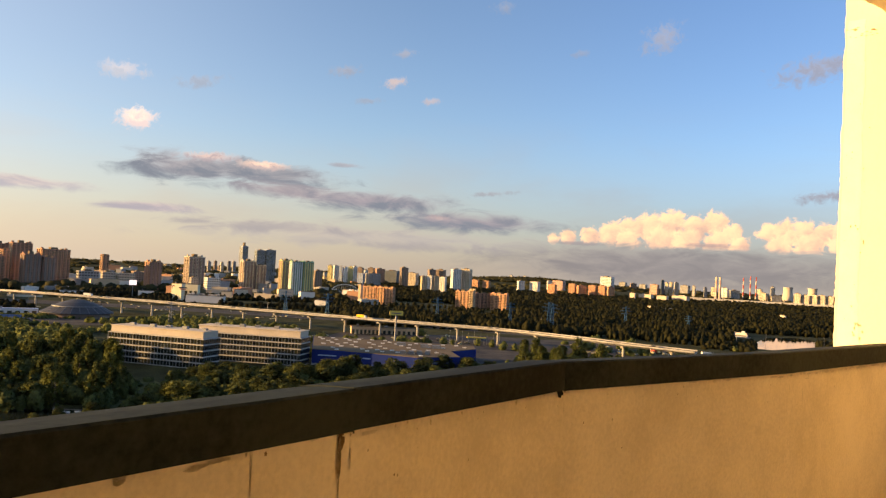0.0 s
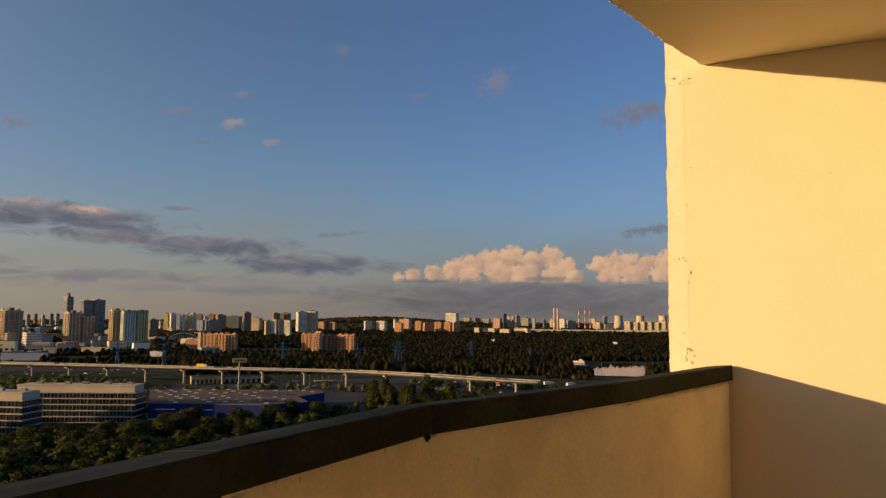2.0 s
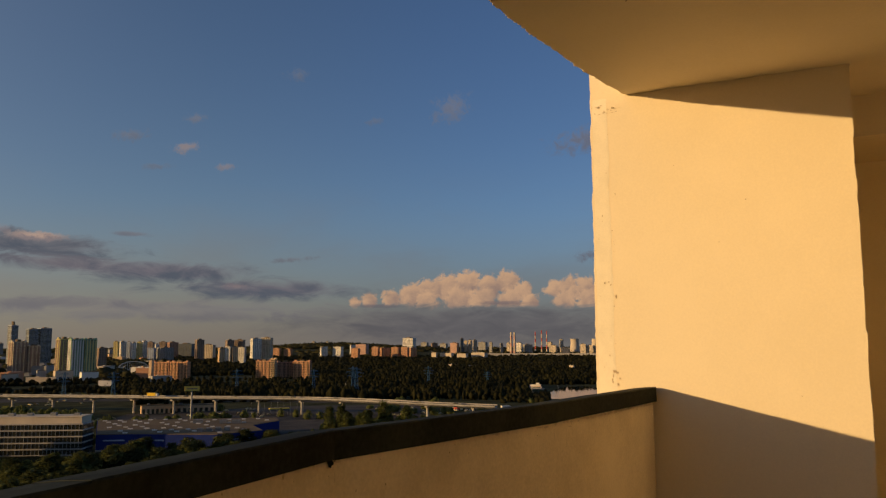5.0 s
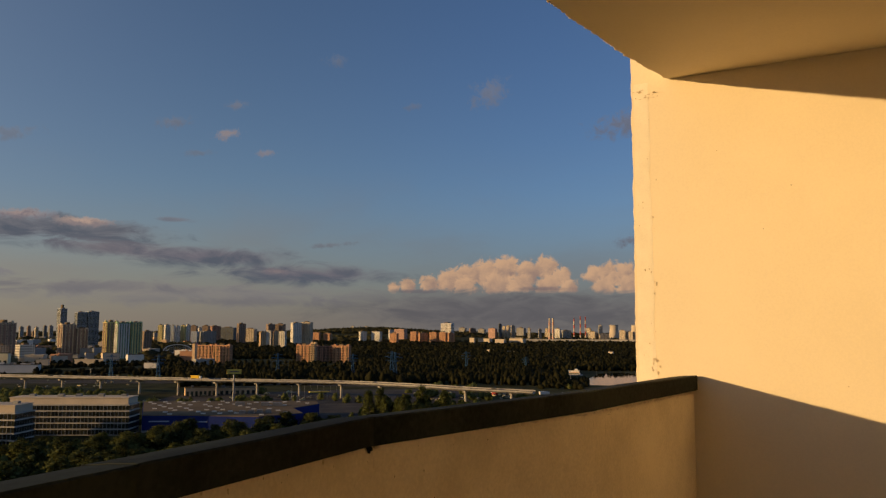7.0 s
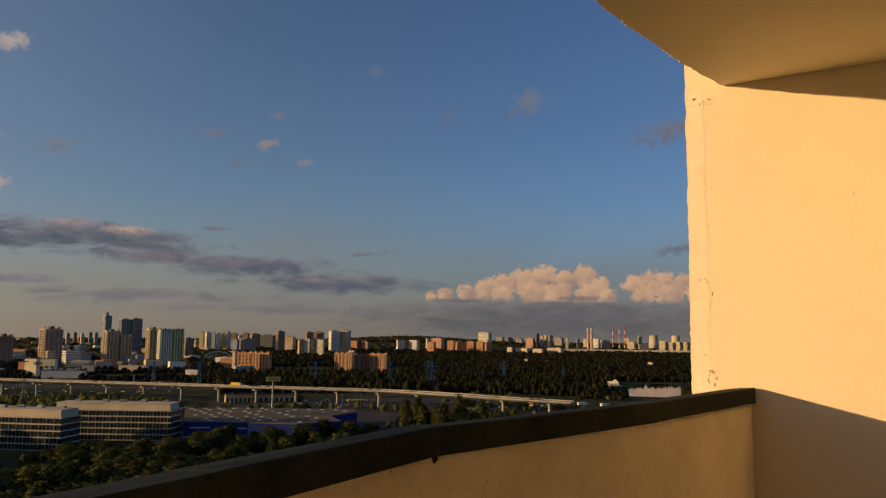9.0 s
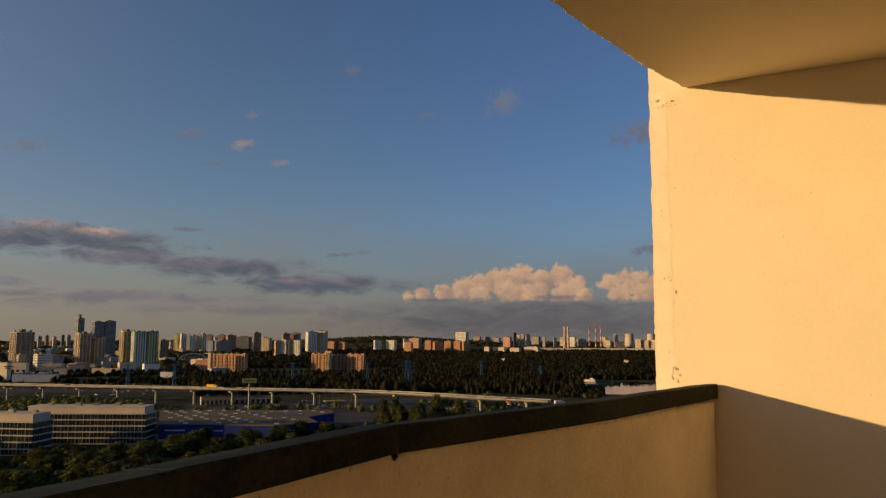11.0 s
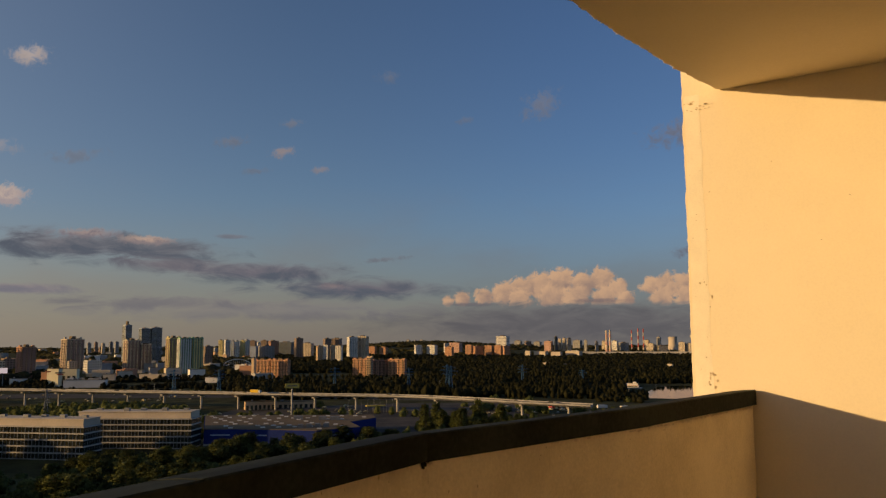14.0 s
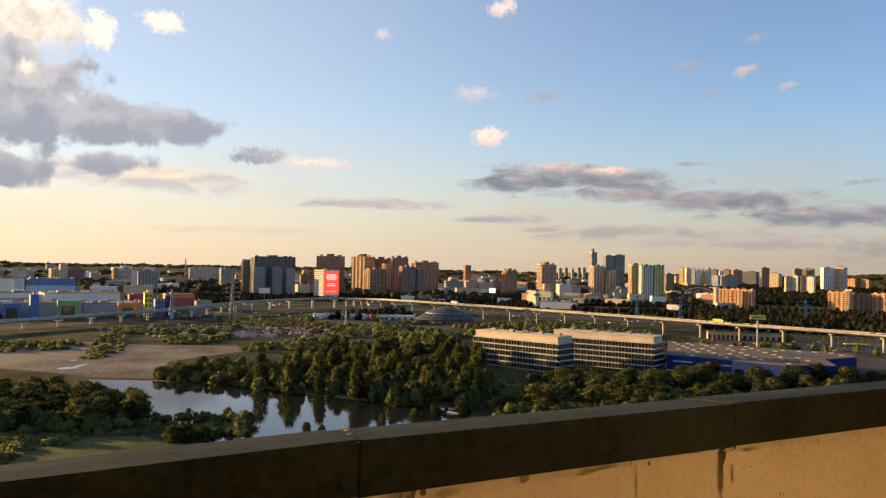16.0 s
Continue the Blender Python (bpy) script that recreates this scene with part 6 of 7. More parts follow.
shed('forest_house', 'pale sunlit house in the woods', 699.5, 2679.6, -39.6, 44.0, 22.0, 20.1, 'beige')
shed('forest_house', 'pale sunlit house in the woods', 737.3, 2613.1, -40.8, 34.5, 17.2, 19.7, 'beige')
shed('forest_house', 'pale sunlit house in the woods', 800.9, 2623.2, -42.0, 51.8, 25.9, 21.2, 'beige')
shed('forest_house', 'pale sunlit house in the woods', 682.8, 1561.8, -48.6, 10.3, 5.2, 14.3, 'beige')

# pylons and masts
pylon('blue painted lattice power pylon', -4.8, 1000.1, 12.3, 29.6, 'pylonblue')
pylon('blue painted lattice power pylon', 89.2, 1010.1, 7.0, 28.2, 'pylonblue')
pylon('blue painted lattice power pylon', 130.2, 945.1, 4.2, 33.5, 'pylonblue')
pylon('blue painted lattice power pylon', 132.9, 934.7, 3.9, 32.4, 'pylonblue')
pylon('blue painted lattice power pylon', 251.8, 1066.7, -1.3, 29.0, 'pylonblue')
pylon('blue painted lattice power pylon', 334.4, 1056.4, -5.6, 21.9, 'pylonblue')
pylon('blue painted lattice power pylon', -138.6, 952.1, 20.3, 29.6, 'pylonblue')
pylon('blue painted lattice power pylon', -187.1, 939.7, 23.3, 30.2, 'pylonblue')
pylon('grey lattice power pylon beside the road', -540.8, 637.5, 52.3, 36.1, 'steel')
pylon('blue painted lattice power pylon', -569.1, 582.0, 56.4, 32.2, 'pylonblue')
pylon('grey lattice power pylon behind the office', -246.9, 714.5, 31.1, 21.7, 'steel')
pylon('grey lattice power pylon by the warehouse', -399.2, 632.6, 44.3, 18.7, 'steel')
lamp_post('grey steel street lamp by the road', -378.8, 518.4, 105, 11)
lamp_post('grey steel street lamp by the road', -374.4, 560.4, 75, 11)
lamp_post('grey steel street lamp by the road', -326.7, 559.6, 70, 11)
lamp_post('grey steel street lamp by the road', -591.1, 673.4, 65, 11)
lamp_post('grey steel street lamp by the road', -520.3, 985.0, 40, 11)
lamp_post('grey steel street lamp by the road', -668.8, 832.6, 40, 11)
lamp_post('grey steel street lamp by the road', -342.2, 1168.9, 50, 11)
lamp_post('grey steel street lamp by the road', 120.1, 936.4, 55, 14)
lamp_post('grey steel street lamp by the road', 340.6, 818.0, 72, 14)
lamp_post('grey steel street lamp by the road', 405.4, 825.9, 74, 14)
lamp_post('grey steel street lamp by the road', 308.4, 813.6, 115, 14)
lamp_post('grey steel street lamp by the road', -840.4, 749.4, 55, 11)
lamp_post('grey steel street lamp by the road', -224.5, 1011.4, 55, 11)
lamp_post('grey steel street lamp by the road', -557.3, 1347.3, 80, 11)

# viaducts
main_viaduct, main_line = viaduct('long pale concrete road viaduct on round piers', [(-571.2, 915.1, 13.0), (-528.0, 909.9, 13.9), (-460.8, 872.0, 15.3), (-403.9, 852.0, 15.4), (-306.6, 824.4, 14.9), (-200.0, 784.4, 14.5), (-111.9, 753.1, 14.1), (-36.9, 720.6, 14.1), (52.5, 689.6, 13.6), (114.4, 649.9, 12.8), (148.6, 629.8, 11.6), (198.6, 605.8, 10.1)], 17.0, 38.0)
west_viaduct, west_line = viaduct('curving concrete road viaduct on wide piers', [(-588.9, 363.0, 7.0), (-601.3, 435.2, 7.5), (-602.0, 490.4, 8.0), (-600.8, 559.8, 9.0), (-605.8, 641.2, 10.0), (-632.1, 765.0, 11.0), (-624.1, 858.4, 12.0), (-591.1, 917.6, 13.0), (-632.4, 1089.8, 4.9)], 14.0, 34.0, 1.6, "white", 1.35)
low_viaduct, low_line = viaduct('low slip road on short piers', [(-688.4, 845.1, -3.7), (-621.4, 907.7, -2.7), (-537.3, 982.7, -2.3), (-405.3, 1001.0, -2.3)], 9.0, 40.0, 1.2)


# ---- office building of two wings ----
def unit_box(name, w, d, h, mat):
    bm = bmesh.new()
    box(bm, -w / 2, w / 2, -d / 2, d / 2, 0, h)
    return mesh_of(name, bm, mat)


OFFICE_PANE = unit_box("window_pane", 1.75, 0.16, 2.55, M["officeglass"])
OFFICE_MULLION = unit_box("mullion", 0.14, 0.30, 2.6, M["grey"])


def office(label, x, y, rot, w, d, seed):
    """A wing: five glazed storeys between slab bands dulled in place of shade, a set-back pale attic, plant on the
    roof.
    """
    th = thing("office_building", pose(x, y, -0.3, 0, 0, rot), label, "office", "wings of the office building")
    st, n0 = 3.35, 5
    h = st * n0 + 0.6
    bm = bmesh.new()
    box(bm, -w / 2 + 0.4, w / 2 - 0.4, -d / 2 + 0.4, d / 2 - 0.4, 0, h)
    part("core_wall", bm, M["grey"], th)
    for k in range(n0 + 1):
        bm = bmesh.new()
        box(bm, -w / 2, w / 2, -d / 2, d / 2, k * st, k * st + 0.50)
        # white bands dulled to concrete grey, standing in for shade on the front
        part("slab_band", bm, M["concrete"], th, "band between storeys, dulled in place of shade")
    bm = bmesh.new()
    box(bm, -w / 2 + 1.2, w / 2 - 1.2, -d / 2 + 1.2, d / 2 - 1.2, h, h + 3.4)
    part("attic", bm, M["beige"], th, "set-back pale attic storey")
    bm = bmesh.new()
    box(bm, -w / 2 + 0.8, w / 2 - 0.8, -d / 2 + 0.8, d / 2 - 0.8, h + 3.4, h + 3.8)
    part("roof", bm, M["beige"], th)
    for k, (u, v) in enumerate(((-0.36, 0.1), (-0.1, -0.1), (0.02, 0.15), (0.22, 0.0), (0.4, 0.1))):
        bm = bmesh.new()
        box(bm, u * w - 1.6, u * w + 1.6, v * d - 1.2, v * d + 1.2, h + 3.8, h + 5.0 + 0.4 * (k % 2), 0.1)
        part("roof_unit", bm, M["steel"], th)
    rnd = random.Random(seed)
    for k in range(n0):
        z = k * st + 0.78
        n = int(w / 2.05)
        for j in range(n):
            c = -w / 2 + w * (j + 0.5) / n
            p = part("window", OFFICE_PANE, None, th)
            p.location = (c, -d / 2 + 0.34 + 0.03 * rnd.random(), z)
            if j % 2 == 0:
                p = part("mullion", OFFICE_MULLION, None, th)
                p.location = (c - w / n / 2, -d / 2 + 0.24, z - 0.1)
        n = int(d / 2.05)
        for j in range(n):
            c = -d / 2 + d * (j + 0.5) / n
            for s in (-1, 1):
                p = part("window", OFFICE_PANE, None, th)
                p.matrix_local = pose(s * (w / 2 - 0.34), c, z, 0, 0, 90)
    return th


def from_front(ax, ay, bx, by, d):
    rot = math.atan2(by - ay, bx - ax)
    return (ax + bx) / 2 - math.sin(rot) * d / 2, (ay + by) / 2 + math.cos(rot) * d / 2, math.degrees(rot), math.hypot(bx - ax, by - ay)


ox, oy, orot, ow = from_front(-191.0, 451.0, -130.3, 432.8, 17)
office("long pale office wing with ribbon windows", ox, oy, orot, ow, 17, 1)
ox, oy, orot, ow = from_front(-150.0, 482.0, -83.0, 470.6, 17)
office("long pale office wing with ribbon windows and a pale attic", ox, oy, orot, ow, 17, 2)

# ---- blue store ----
STORE = [(-92.3, 572.0), (-78.0, 482.0), (-59.0, 480.5), (-12.0, 465.5), (13.5, 481.0), (8.0, 513.0), (25.5, 538.0), (25.0, 560.0)]
store = thing("blue_store", pose(-30, 525, 0), "big blue store with a grey flat roof and skylights", "store")
loc = [(x + 30, y - 525) for x, y in STORE]
for name, z0, z1, mat, k in (("wall", -0.5, 9.4, "storeblue", 1.0), ("roof", 9.4, 9.75, "roofgrey", 0.992), ("plinth", -0.5, 1.2, "grey", 1.003)):
    bm = prism(bmesh.new(), [(x * k, y * k) for x, y in loc], z0, z1)
    bmesh.ops.recalc_face_normals(bm, faces=bm.faces[:])
    part(name, bm, M[mat], store)
rnd = random.Random(7)
sky_mesh = unit_box("skylight", 2.7, 1.0, 0.6, M["white"])
for i in range(12):
    for j in range(9):
        x, y = -56 + i * 9.4 + (j % 2) * 4, -52 + j * 11.2
        if inside(x, y, [(a * 0.93, b * 0.93) for a, b in loc]) and rnd.random() < 0.62:
            p = part("skylight", sky_mesh, None, store, "white roof skylight")
            p.location = (x, y, 9.75)
for x, y, l in ((8, -46, 3.2), (13, -44, 3.2), (18, -42.5, 3.2), (23, -41, 3.2), (4, 8, 6), (20, 2, 5), (28, 0, 6)):
    bm = bmesh.new()
    box(bm, x - l / 2, x + l / 2, y - 1.5, y + 1.5, 9.75, 12.0, 0.15)
    part("roof_unit", bm, M["steel"], store, "pale roof ventilation unit")
# pale windows and sign bars on the front
for (ax, ay), (bx, by), marks in (((-59.0, 480.5), (-12.0, 465.5), ((0.12, 0.38), (0.62, 0.75))), ((-12.0, 465.5), (13.5, 481.0), ((0.2, 0.75),)), ((-78.0, 482.0), (-59.0, 480.5), ((0.2, 0.8),))):
    rot = math.atan2(by - ay, bx - ax)
    for u0, u1 in marks:
        bm = bmesh.new()
        ln = math.hypot(bx - ax, by - ay)
        box(bm, 0, ln * (u1 - u0), -0.3, 0.05, 5.9, 6.6)
        p = part("sign_bar", bm, M["skyblue"], store, "pale sign bar")
        p.matrix_local = pose(ax + 30 + (bx - ax) * u0, ay - 525 + (by - ay) * u0, 0, 0, 0, math.degrees(rot))

# ---- domed hall ----
dome = thing("domed_hall", pose(-352.0, 757.0, 0), "low dark slate domed hall with pale rings", "hall")
part("wall", lathe(bmesh.new(), [(29.5, -0.5), (29.5, 4.2), (1, 4.3)], 40), M["brown"], dome)
part("lower_roof", lathe(bmesh.new(), [(33.0, 4.2), (33.0, 4.7), (22.5, 10.2), (1, 10.4)], 40), M["darkroof"], dome)
part("roof_ring", lathe(bmesh.new(), [(22.8, 10.2), (22.8, 10.9), (22.0, 10.95), (1, 10.96)], 40), M["steel"], dome)
part("upper_roof", lathe(bmesh.new(), [(21.5, 10.9), (14.0, 14.0), (6.0, 16.3), (1, 16.6)], 40), M["darkroof"], dome)
for k in range(24):
    bm = bmesh.new()
    a = 2 * math.pi * k / 24
    beam(bm, (33 * math.cos(a), 33 * math.sin(a), 4.75), (22.6 * math.cos(a), 22.6 * math.sin(a), 10.3), 0.25)
    part("roof_rib", bm, M["steel"], dome)

# ---- building with the lit screen ----
sx, sy, srot, sw = from_front(-748.0, 1111.8, -736.3, 1141.6, 29)
scr = block("screen_building", "white office block carrying a huge red lit screen", sx, sy, srot, sw, 29, 49.5, "white", 14, sides="lr", fill=0.6, bay=2.6)
bm = bmesh.new()
box(bm, -sw / 2 + 0.6, sw / 2 - 0.4, -15.0, -14.4, 9.0, 48.6)
screen = part("screen", bm, M["led"], scr, "glowing red advertising screen")
for a, b, c, d in ((-0.30, 0.30, 40.0, 43.2), (-0.36, 0.36, 36.2, 39.4), (-0.30, 0.30, 33.2, 35.6), (-0.24, 0.24, 25.8, 27.6), (-0.28, 0.28, 22.8, 24.4), (-0.32, 0.32, 13.2, 14.6)):
    bm = bmesh.new()
    box(bm, a * sw, b * sw, -15.2, -15.0, c, d, 0.05)
    part("screen_bar", bm, M["ledpink"], screen, "pale glowing bar of writing")

# ---- roadside sign, small screen, arch bridge ----
sg = thing("roadside_sign", pose(-36.4, 639, 0, 0, 0, 8), "tall yellow store sign on a steel mast", "sign")
bm = bmesh.new()
bmesh.ops.create_cone(bm, cap_ends=True, segments=12, radius1=0.8, radius2=0.6, depth=25, matrix=Matrix.Translation((0, 0, 12.5)))
part("mast", bm, M["steel"], sg)
bm = bmesh.new()
box(bm, -5.6, 5.6, -0.7, 0.7, 24.3, 27.8, 0.15)
panel = part("sign_panel", bm, M["signyellow"], sg)
bm = bmesh.new()
box(bm, -3.8, 3.8, -0.8, -0.7, 25.7, 26.3, 0.03)
part("sign_bar", bm, M["storeblue"], panel, "dark blue bar of lettering")
sx, sy = polar(21.6, 1200)
sg = thing("billboard", pose(sx, sy, 0, 0, 0, 20), "small lit white billboard on a mast", "billboard")
bm = bmesh.new()
beam(bm, (0, 0, 0), (0, 0, 22), 0.9)
part("mast", bm, M["steel"], sg)
bm = bmesh.new()
box(bm, -5, 5, -0.5, 0.5, 21, 28)
part("screen", bm, M["ledwhite"], sg)
sx, sy = polar(38.1, 1180)
sg = thing("billboard", pose(sx, sy, 0, 0, 0, 36), "white billboard panel beside the viaduct", "billboard")
bm = bmesh.new()
beam(bm, (0, 0, 0), (0, 0, 16), 0.9)
part("mast", bm, M["steel"], sg)
bm = bmesh.new()
box(bm, -8, 8, -0.5, 0.5, 15, 23)
part("panel", bm, M["white"], sg)

arch = thing("arch_bridge", pose(-215.6, 1736.5, 0, 0, 0, 7), "pale steel arch bridge with hangers", "bridge")
for s in (-6, 6):
    bm = bmesh.new()
    prev = None
    for k in range(25):
        a = math.pi * k / 24
        p = (-31 * math.cos(a), s, 8 + 17.5 * math.sin(a))
        if prev:
            beam(bm, prev, p, 1.3)
        prev = p
    part("arch_rib", bm, M["white"], arch)
    for k in range(2, 23):
        a = math.pi * k / 24
        bm = bmesh.new()
        beam(bm, (-31 * math.cos(a), s, 8 + 17.5 * math.sin(a)), (-31 * math.cos(a), s, 9), 0.4)
        part("hanger", bm, M["white"], arch)
bm = bmesh.new()
box(bm, -45, 45, -7, 7, 7.5, 9.2)
part("deck", bm, M["concrete"], arch)

# ---- power station ----
def stack(label, az, d, h, r, mats):
    x, y = polar(az, d)
    th = thing("chimney", pose(x, y, rise(x, y) - 1), label, "chimney", "power station chimneys")
    n = 6
    for k in range(n):
        bm = bmesh.new()
        r0, r1 = r * (1 - 0.35 * k / n), r * (1 - 0.35 * (k + 1) / n)
        bmesh.ops.create_cone(bm, cap_ends=True, segments=16, radius1=r0, radius2=r1, depth=h / n, matrix=Matrix.Translation((0, 0, h * (k + 0.5) / n)))
        part("band", bm, M[mats[k % len(mats)]], th)


for az, el in ((-21.05, 0.86), (-21.5, 0.98), (-21.86, 0.94)):
    x, y = polar(az, 3550)
    stack("red and white banded power station chimney", az, 3550, 60 + 3550 * math.tan(radians(el)) - rise(x, y), 3.3, ("beige", "red"))
for az, s in ((-19.30, 1), (-19.55, 1)):
    x, y = polar(az, 3300)
    stack("thick pale red and white chimney", az, 3300, 60 + 3300 * math.tan(radians(0.85)) - rise(x, y), 5.6, ("salmon", "beige"))
x, y = polar(43.5, 2600)
stack("slender dark chimney on the western horizon", 43.5, 2600, 60 + 2600 * math.tan(radians(0.24)) - rise(x, y), 2.6, ("brown", "grey"))


def cooling(az, d, el, r):
    x, y = polar(az, d)
    h = 60 + d * math.tan(radians(el)) - rise(x, y)
    th = thing("cooling_tower", pose(x, y, rise(x, y) - 1), "beige concrete cooling tower of the power station", "cooling tower", "cooling towers")
    prof = [(r * (0.74 + 0.36 * (abs(u - 0.78) / 0.78) ** 1.8), h * u) for u in [k / 12 for k in range(13)]]
    part("shell", lathe(bmesh.new(), prof, 32), M["beige"], th)
    part("rim", lathe(bmesh.new(), [(prof[-1][0] + 0.8, h - 2), (prof[-1][0] + 0.8, h + 0.5), (prof[-1][0] - 2, h + 0.6)], 32), M["grey"], th)


cooling(-23.85, 3500, 0.36, 24)
cooling(-25.35, 3650, 0.36, 24)
cooling(-26.9, 3600, 0.38, 24)

# ---- moored boat ----
bx, by = polar(-20.95, 1050)
boat = thing("restaurant_boat", pose(bx, by, 0.1, 0, 0, -28), "white two-deck restaurant boat moored at the bank", "boat")
for name, x0, x1, y0, z0, z1, mat in (("hull", -13, 13, 3.6, 0, 1.6, "grey"), ("lower_deck", -11, 9, 3.0, 1.6, 4.0, "white"), ("upper_deck", -6, 8, 2.6, 4.3, 6.4, "white"), ("deck_roof", -8, 9, 3.2, 4.0, 4.3, "orange"), ("top_roof", -7, 9, 3.0, 6.4, 6.7, "beige"), ("wheelhouse", 2, 6, 1.8, 6.7, 8.6, "white"), ("deck_glazing", -10, 8, 3.05, 2.3, 3.4, "darkglass")):
    bm = bmesh.new()
    box(bm, x0, x1, -y0, y0, z0, z1, 0.0 if name != "hull" else 0.5)
    part(name, bm, M[mat], boat)

# ---- traffic ----
rnd = random.Random(11)
for line, step in ((main_line, 4), (west_line, 6)):
    for i in range(3, len(line) - 3, step):
        p, q = line[i], line[i + 1]
        d = (q - p).normalized()
        s = Vector((d.y, -d.x, 0)) * rnd.choice((-4.5, -1.8, 2.2, 5.0))
        if rnd.random() < 0.7:
            car(p.x + s.x, p.y + s.y, math.degrees(math.atan2(d.y, d.x)), p.z + 0.07, "car driving on the viaduct", "cars on the viaduct")
p, q = main_line[52], main_line[53]
truck("yellow truck on the viaduct", p.x, p.y, math.degrees(math.atan2(q.y - p.y, q.x - p.x)), p.z + 0.07, "truckyellow")
p, q = main_line[26], main_line[27]
truck("white truck on the viaduct", p.x, p.y, math.degrees(math.atan2(q.y - p.y, q.x - p.x)), p.z + 0.07, "white")
for k in range(60):
    az, d = rnd.uniform(-3, 10), rnd.uniform(610, 760)
    x, y = polar(az, d)
    if not inside(x, y, [(a * 1.05, b * 1.05) for a, b in STORE]):
        car(x, y, 8 + rnd.choice((0, 90, 180)), 0.1, "parked car on the store's tarmac")
for k in range(50):
    x, y = polar(rnd.uniform(25, 38), rnd.uniform(640, 800))
    if math.hypot(x + 352, y - 757) > 36:
        car(x, y, 30 + rnd.choice((0, 90, 180)), 0.1, "parked car in the yard")
for k in range(90):
    x, y = polar(rnd.uniform(9, 25), rnd.uniform(860, 1180))
    car(x, y, rnd.uniform(0, 180), 0.1, "parked car beyond the viaduct")
for k in range(30):
    x, y = polar(rnd.uniform(-18, -9), rnd.uniform(640, 740))
    car(x, y, rnd.uniform(0, 180), 0.1, "parked car beyond the store", big=1.15)
# stacked goods, sheds and tarpaulins in the yards
for k in range(190):
    x, y = polar(rnd.uniform(31, 49), rnd.uniform(640, 760))
    if inside(x, y, SAND):
        continue
    bm = bmesh.new()
    l = rnd.uniform(1.6, 5.5)
    box(bm, -l / 2, l / 2, -1.3, 1.3, 0, rnd.uniform(1.0, 2.3), 0.12)
    box(bm, -l / 4, l / 5, -0.9, 0.9, 1.0, 2.7) if k % 3 == 0 else None
    solo("storage_container", bm, M[rnd.choice(("brown", "brown", "grey", "concrete", "salmon", "redbrick", "red", "roofgrey", "asphalt"))], "weathered storage container in the yard", "container", "storage containers", m=pose(x, y, 0.05, 0, 0, rnd.uniform(20, 60)))
for az, d, l in ((31.0, 700, 14), (29.2, 780, 16), (28.4, 770, 12), (28.8, 800, 18)):
    x, y = polar(az, d)
    bm = bmesh.new()
    for k in range(8):
        a0, a1 = math.pi * k / 8, math.pi * (k + 1) / 8
        v = [bm.verts.new((s * l / 2, -4 * math.cos(a), 3.2 * math.sin(a))) for s, a in ((-1, a0), (1, a0), (1, a1), (-1, a1))]
        bm.faces.new(v)
    bmesh.ops.solidify(bm, geom=bm.faces[:], thickness=0.1)
    solo("tarpaulin_shelter", bm, M["blue"], "blue tarpaulin shelter in the yard", "shelter", "blue shelters", m=pose(x, y, 0, 0, 0, 25))

fence = thing("yard_fence", pose(0, 0, 0), "long pale concrete panel fence of the goods yard", "fence")
FENCE = [(-438.8, 502.3), (-414.0, 506.0), (-389.7, 509.3)]
for (ax, ay), (bx, by) in zip(FENCE, FENCE[1:]):
    for k in range(8):
        u0, u1 = k / 8, (k + 0.94) / 8
        bm = bmesh.new()
        px, py, qx, qy = ax + (bx - ax) * u0, ay + (by - ay) * u0, ax + (bx - ax) * u1, ay + (by - ay) * u1
        prism(bm, [(px, py), (qx, qy), (qx, qy + 0.2), (px, py + 0.2)], 0, 2.6)
        bmesh.ops.recalc_face_normals(bm, faces=bm.faces[:])
        part("fence_panel", bm, M["concrete"], fence)
yard = random.Random(51)
for k in range(120):
    u, v = yard.random(), yard.random()
    x, y = -500 + 150 * u + 20 * v, 548 + 60 * v - 12 * u
    bm = bmesh.new()
    l, hh = yard.uniform(2.5, 7.0), yard.uniform(1.4, 3.0)
    box(bm, -l / 2, l / 2, -1.3, 1.3, 0, hh, 0.1)
    box(bm, -l / 2 - 0.05, l / 2 + 0.05, -1.35, 1.35, hh, hh + 0.15)
    solo("covered_crate", bm, M[yard.choice(("redbrick", "redbrick", "brown", "brown", "grey", "roofgrey", "roofgrey", "salmon", "asphalt"))], "weathered crate under a flat cover in the yard", "crate", "covered crates", m=pose(x, y, 0.05, 0, 0, yard.choice((8, 12, 98, 40))))
for k in range(70):
    x, y = polar(yard.uniform(27, 44), yard.uniform(850, 960))
    car(x, y, yard.choice((20, 110, 60)), 0.1, "parked car beyond the slip road", big=1.1)

# ---- trees ----
grove(POND_WOOD, 128, "birch", 0.7, 1.1, "tall green birch in the wood by the pond", "trees by the pond", 1, 3.7)
grove(WEST_WOOD, 62, "willow", 0.85, 1.15, "dark green tree on the near bank", "trees on the near bank", 2, 4.4, mixed=0.0)
grove(OFFICE_WOOD, 92, "willow", 0.8, 1.3, "round green willow below the office", "trees below the office", 3, 5.0, mixed=0.0)
grove(LOW_WOOD, 40, "willow", 0.5, 0.85, "low green willow on the far bank", "trees on the far bank", 4, 3.6, mixed=0.0)
grove(STORE_WOOD, 20, "willow", 0.9, 1.3, "broad green tree beside the store", "trees beside the store", 5, 6.5)
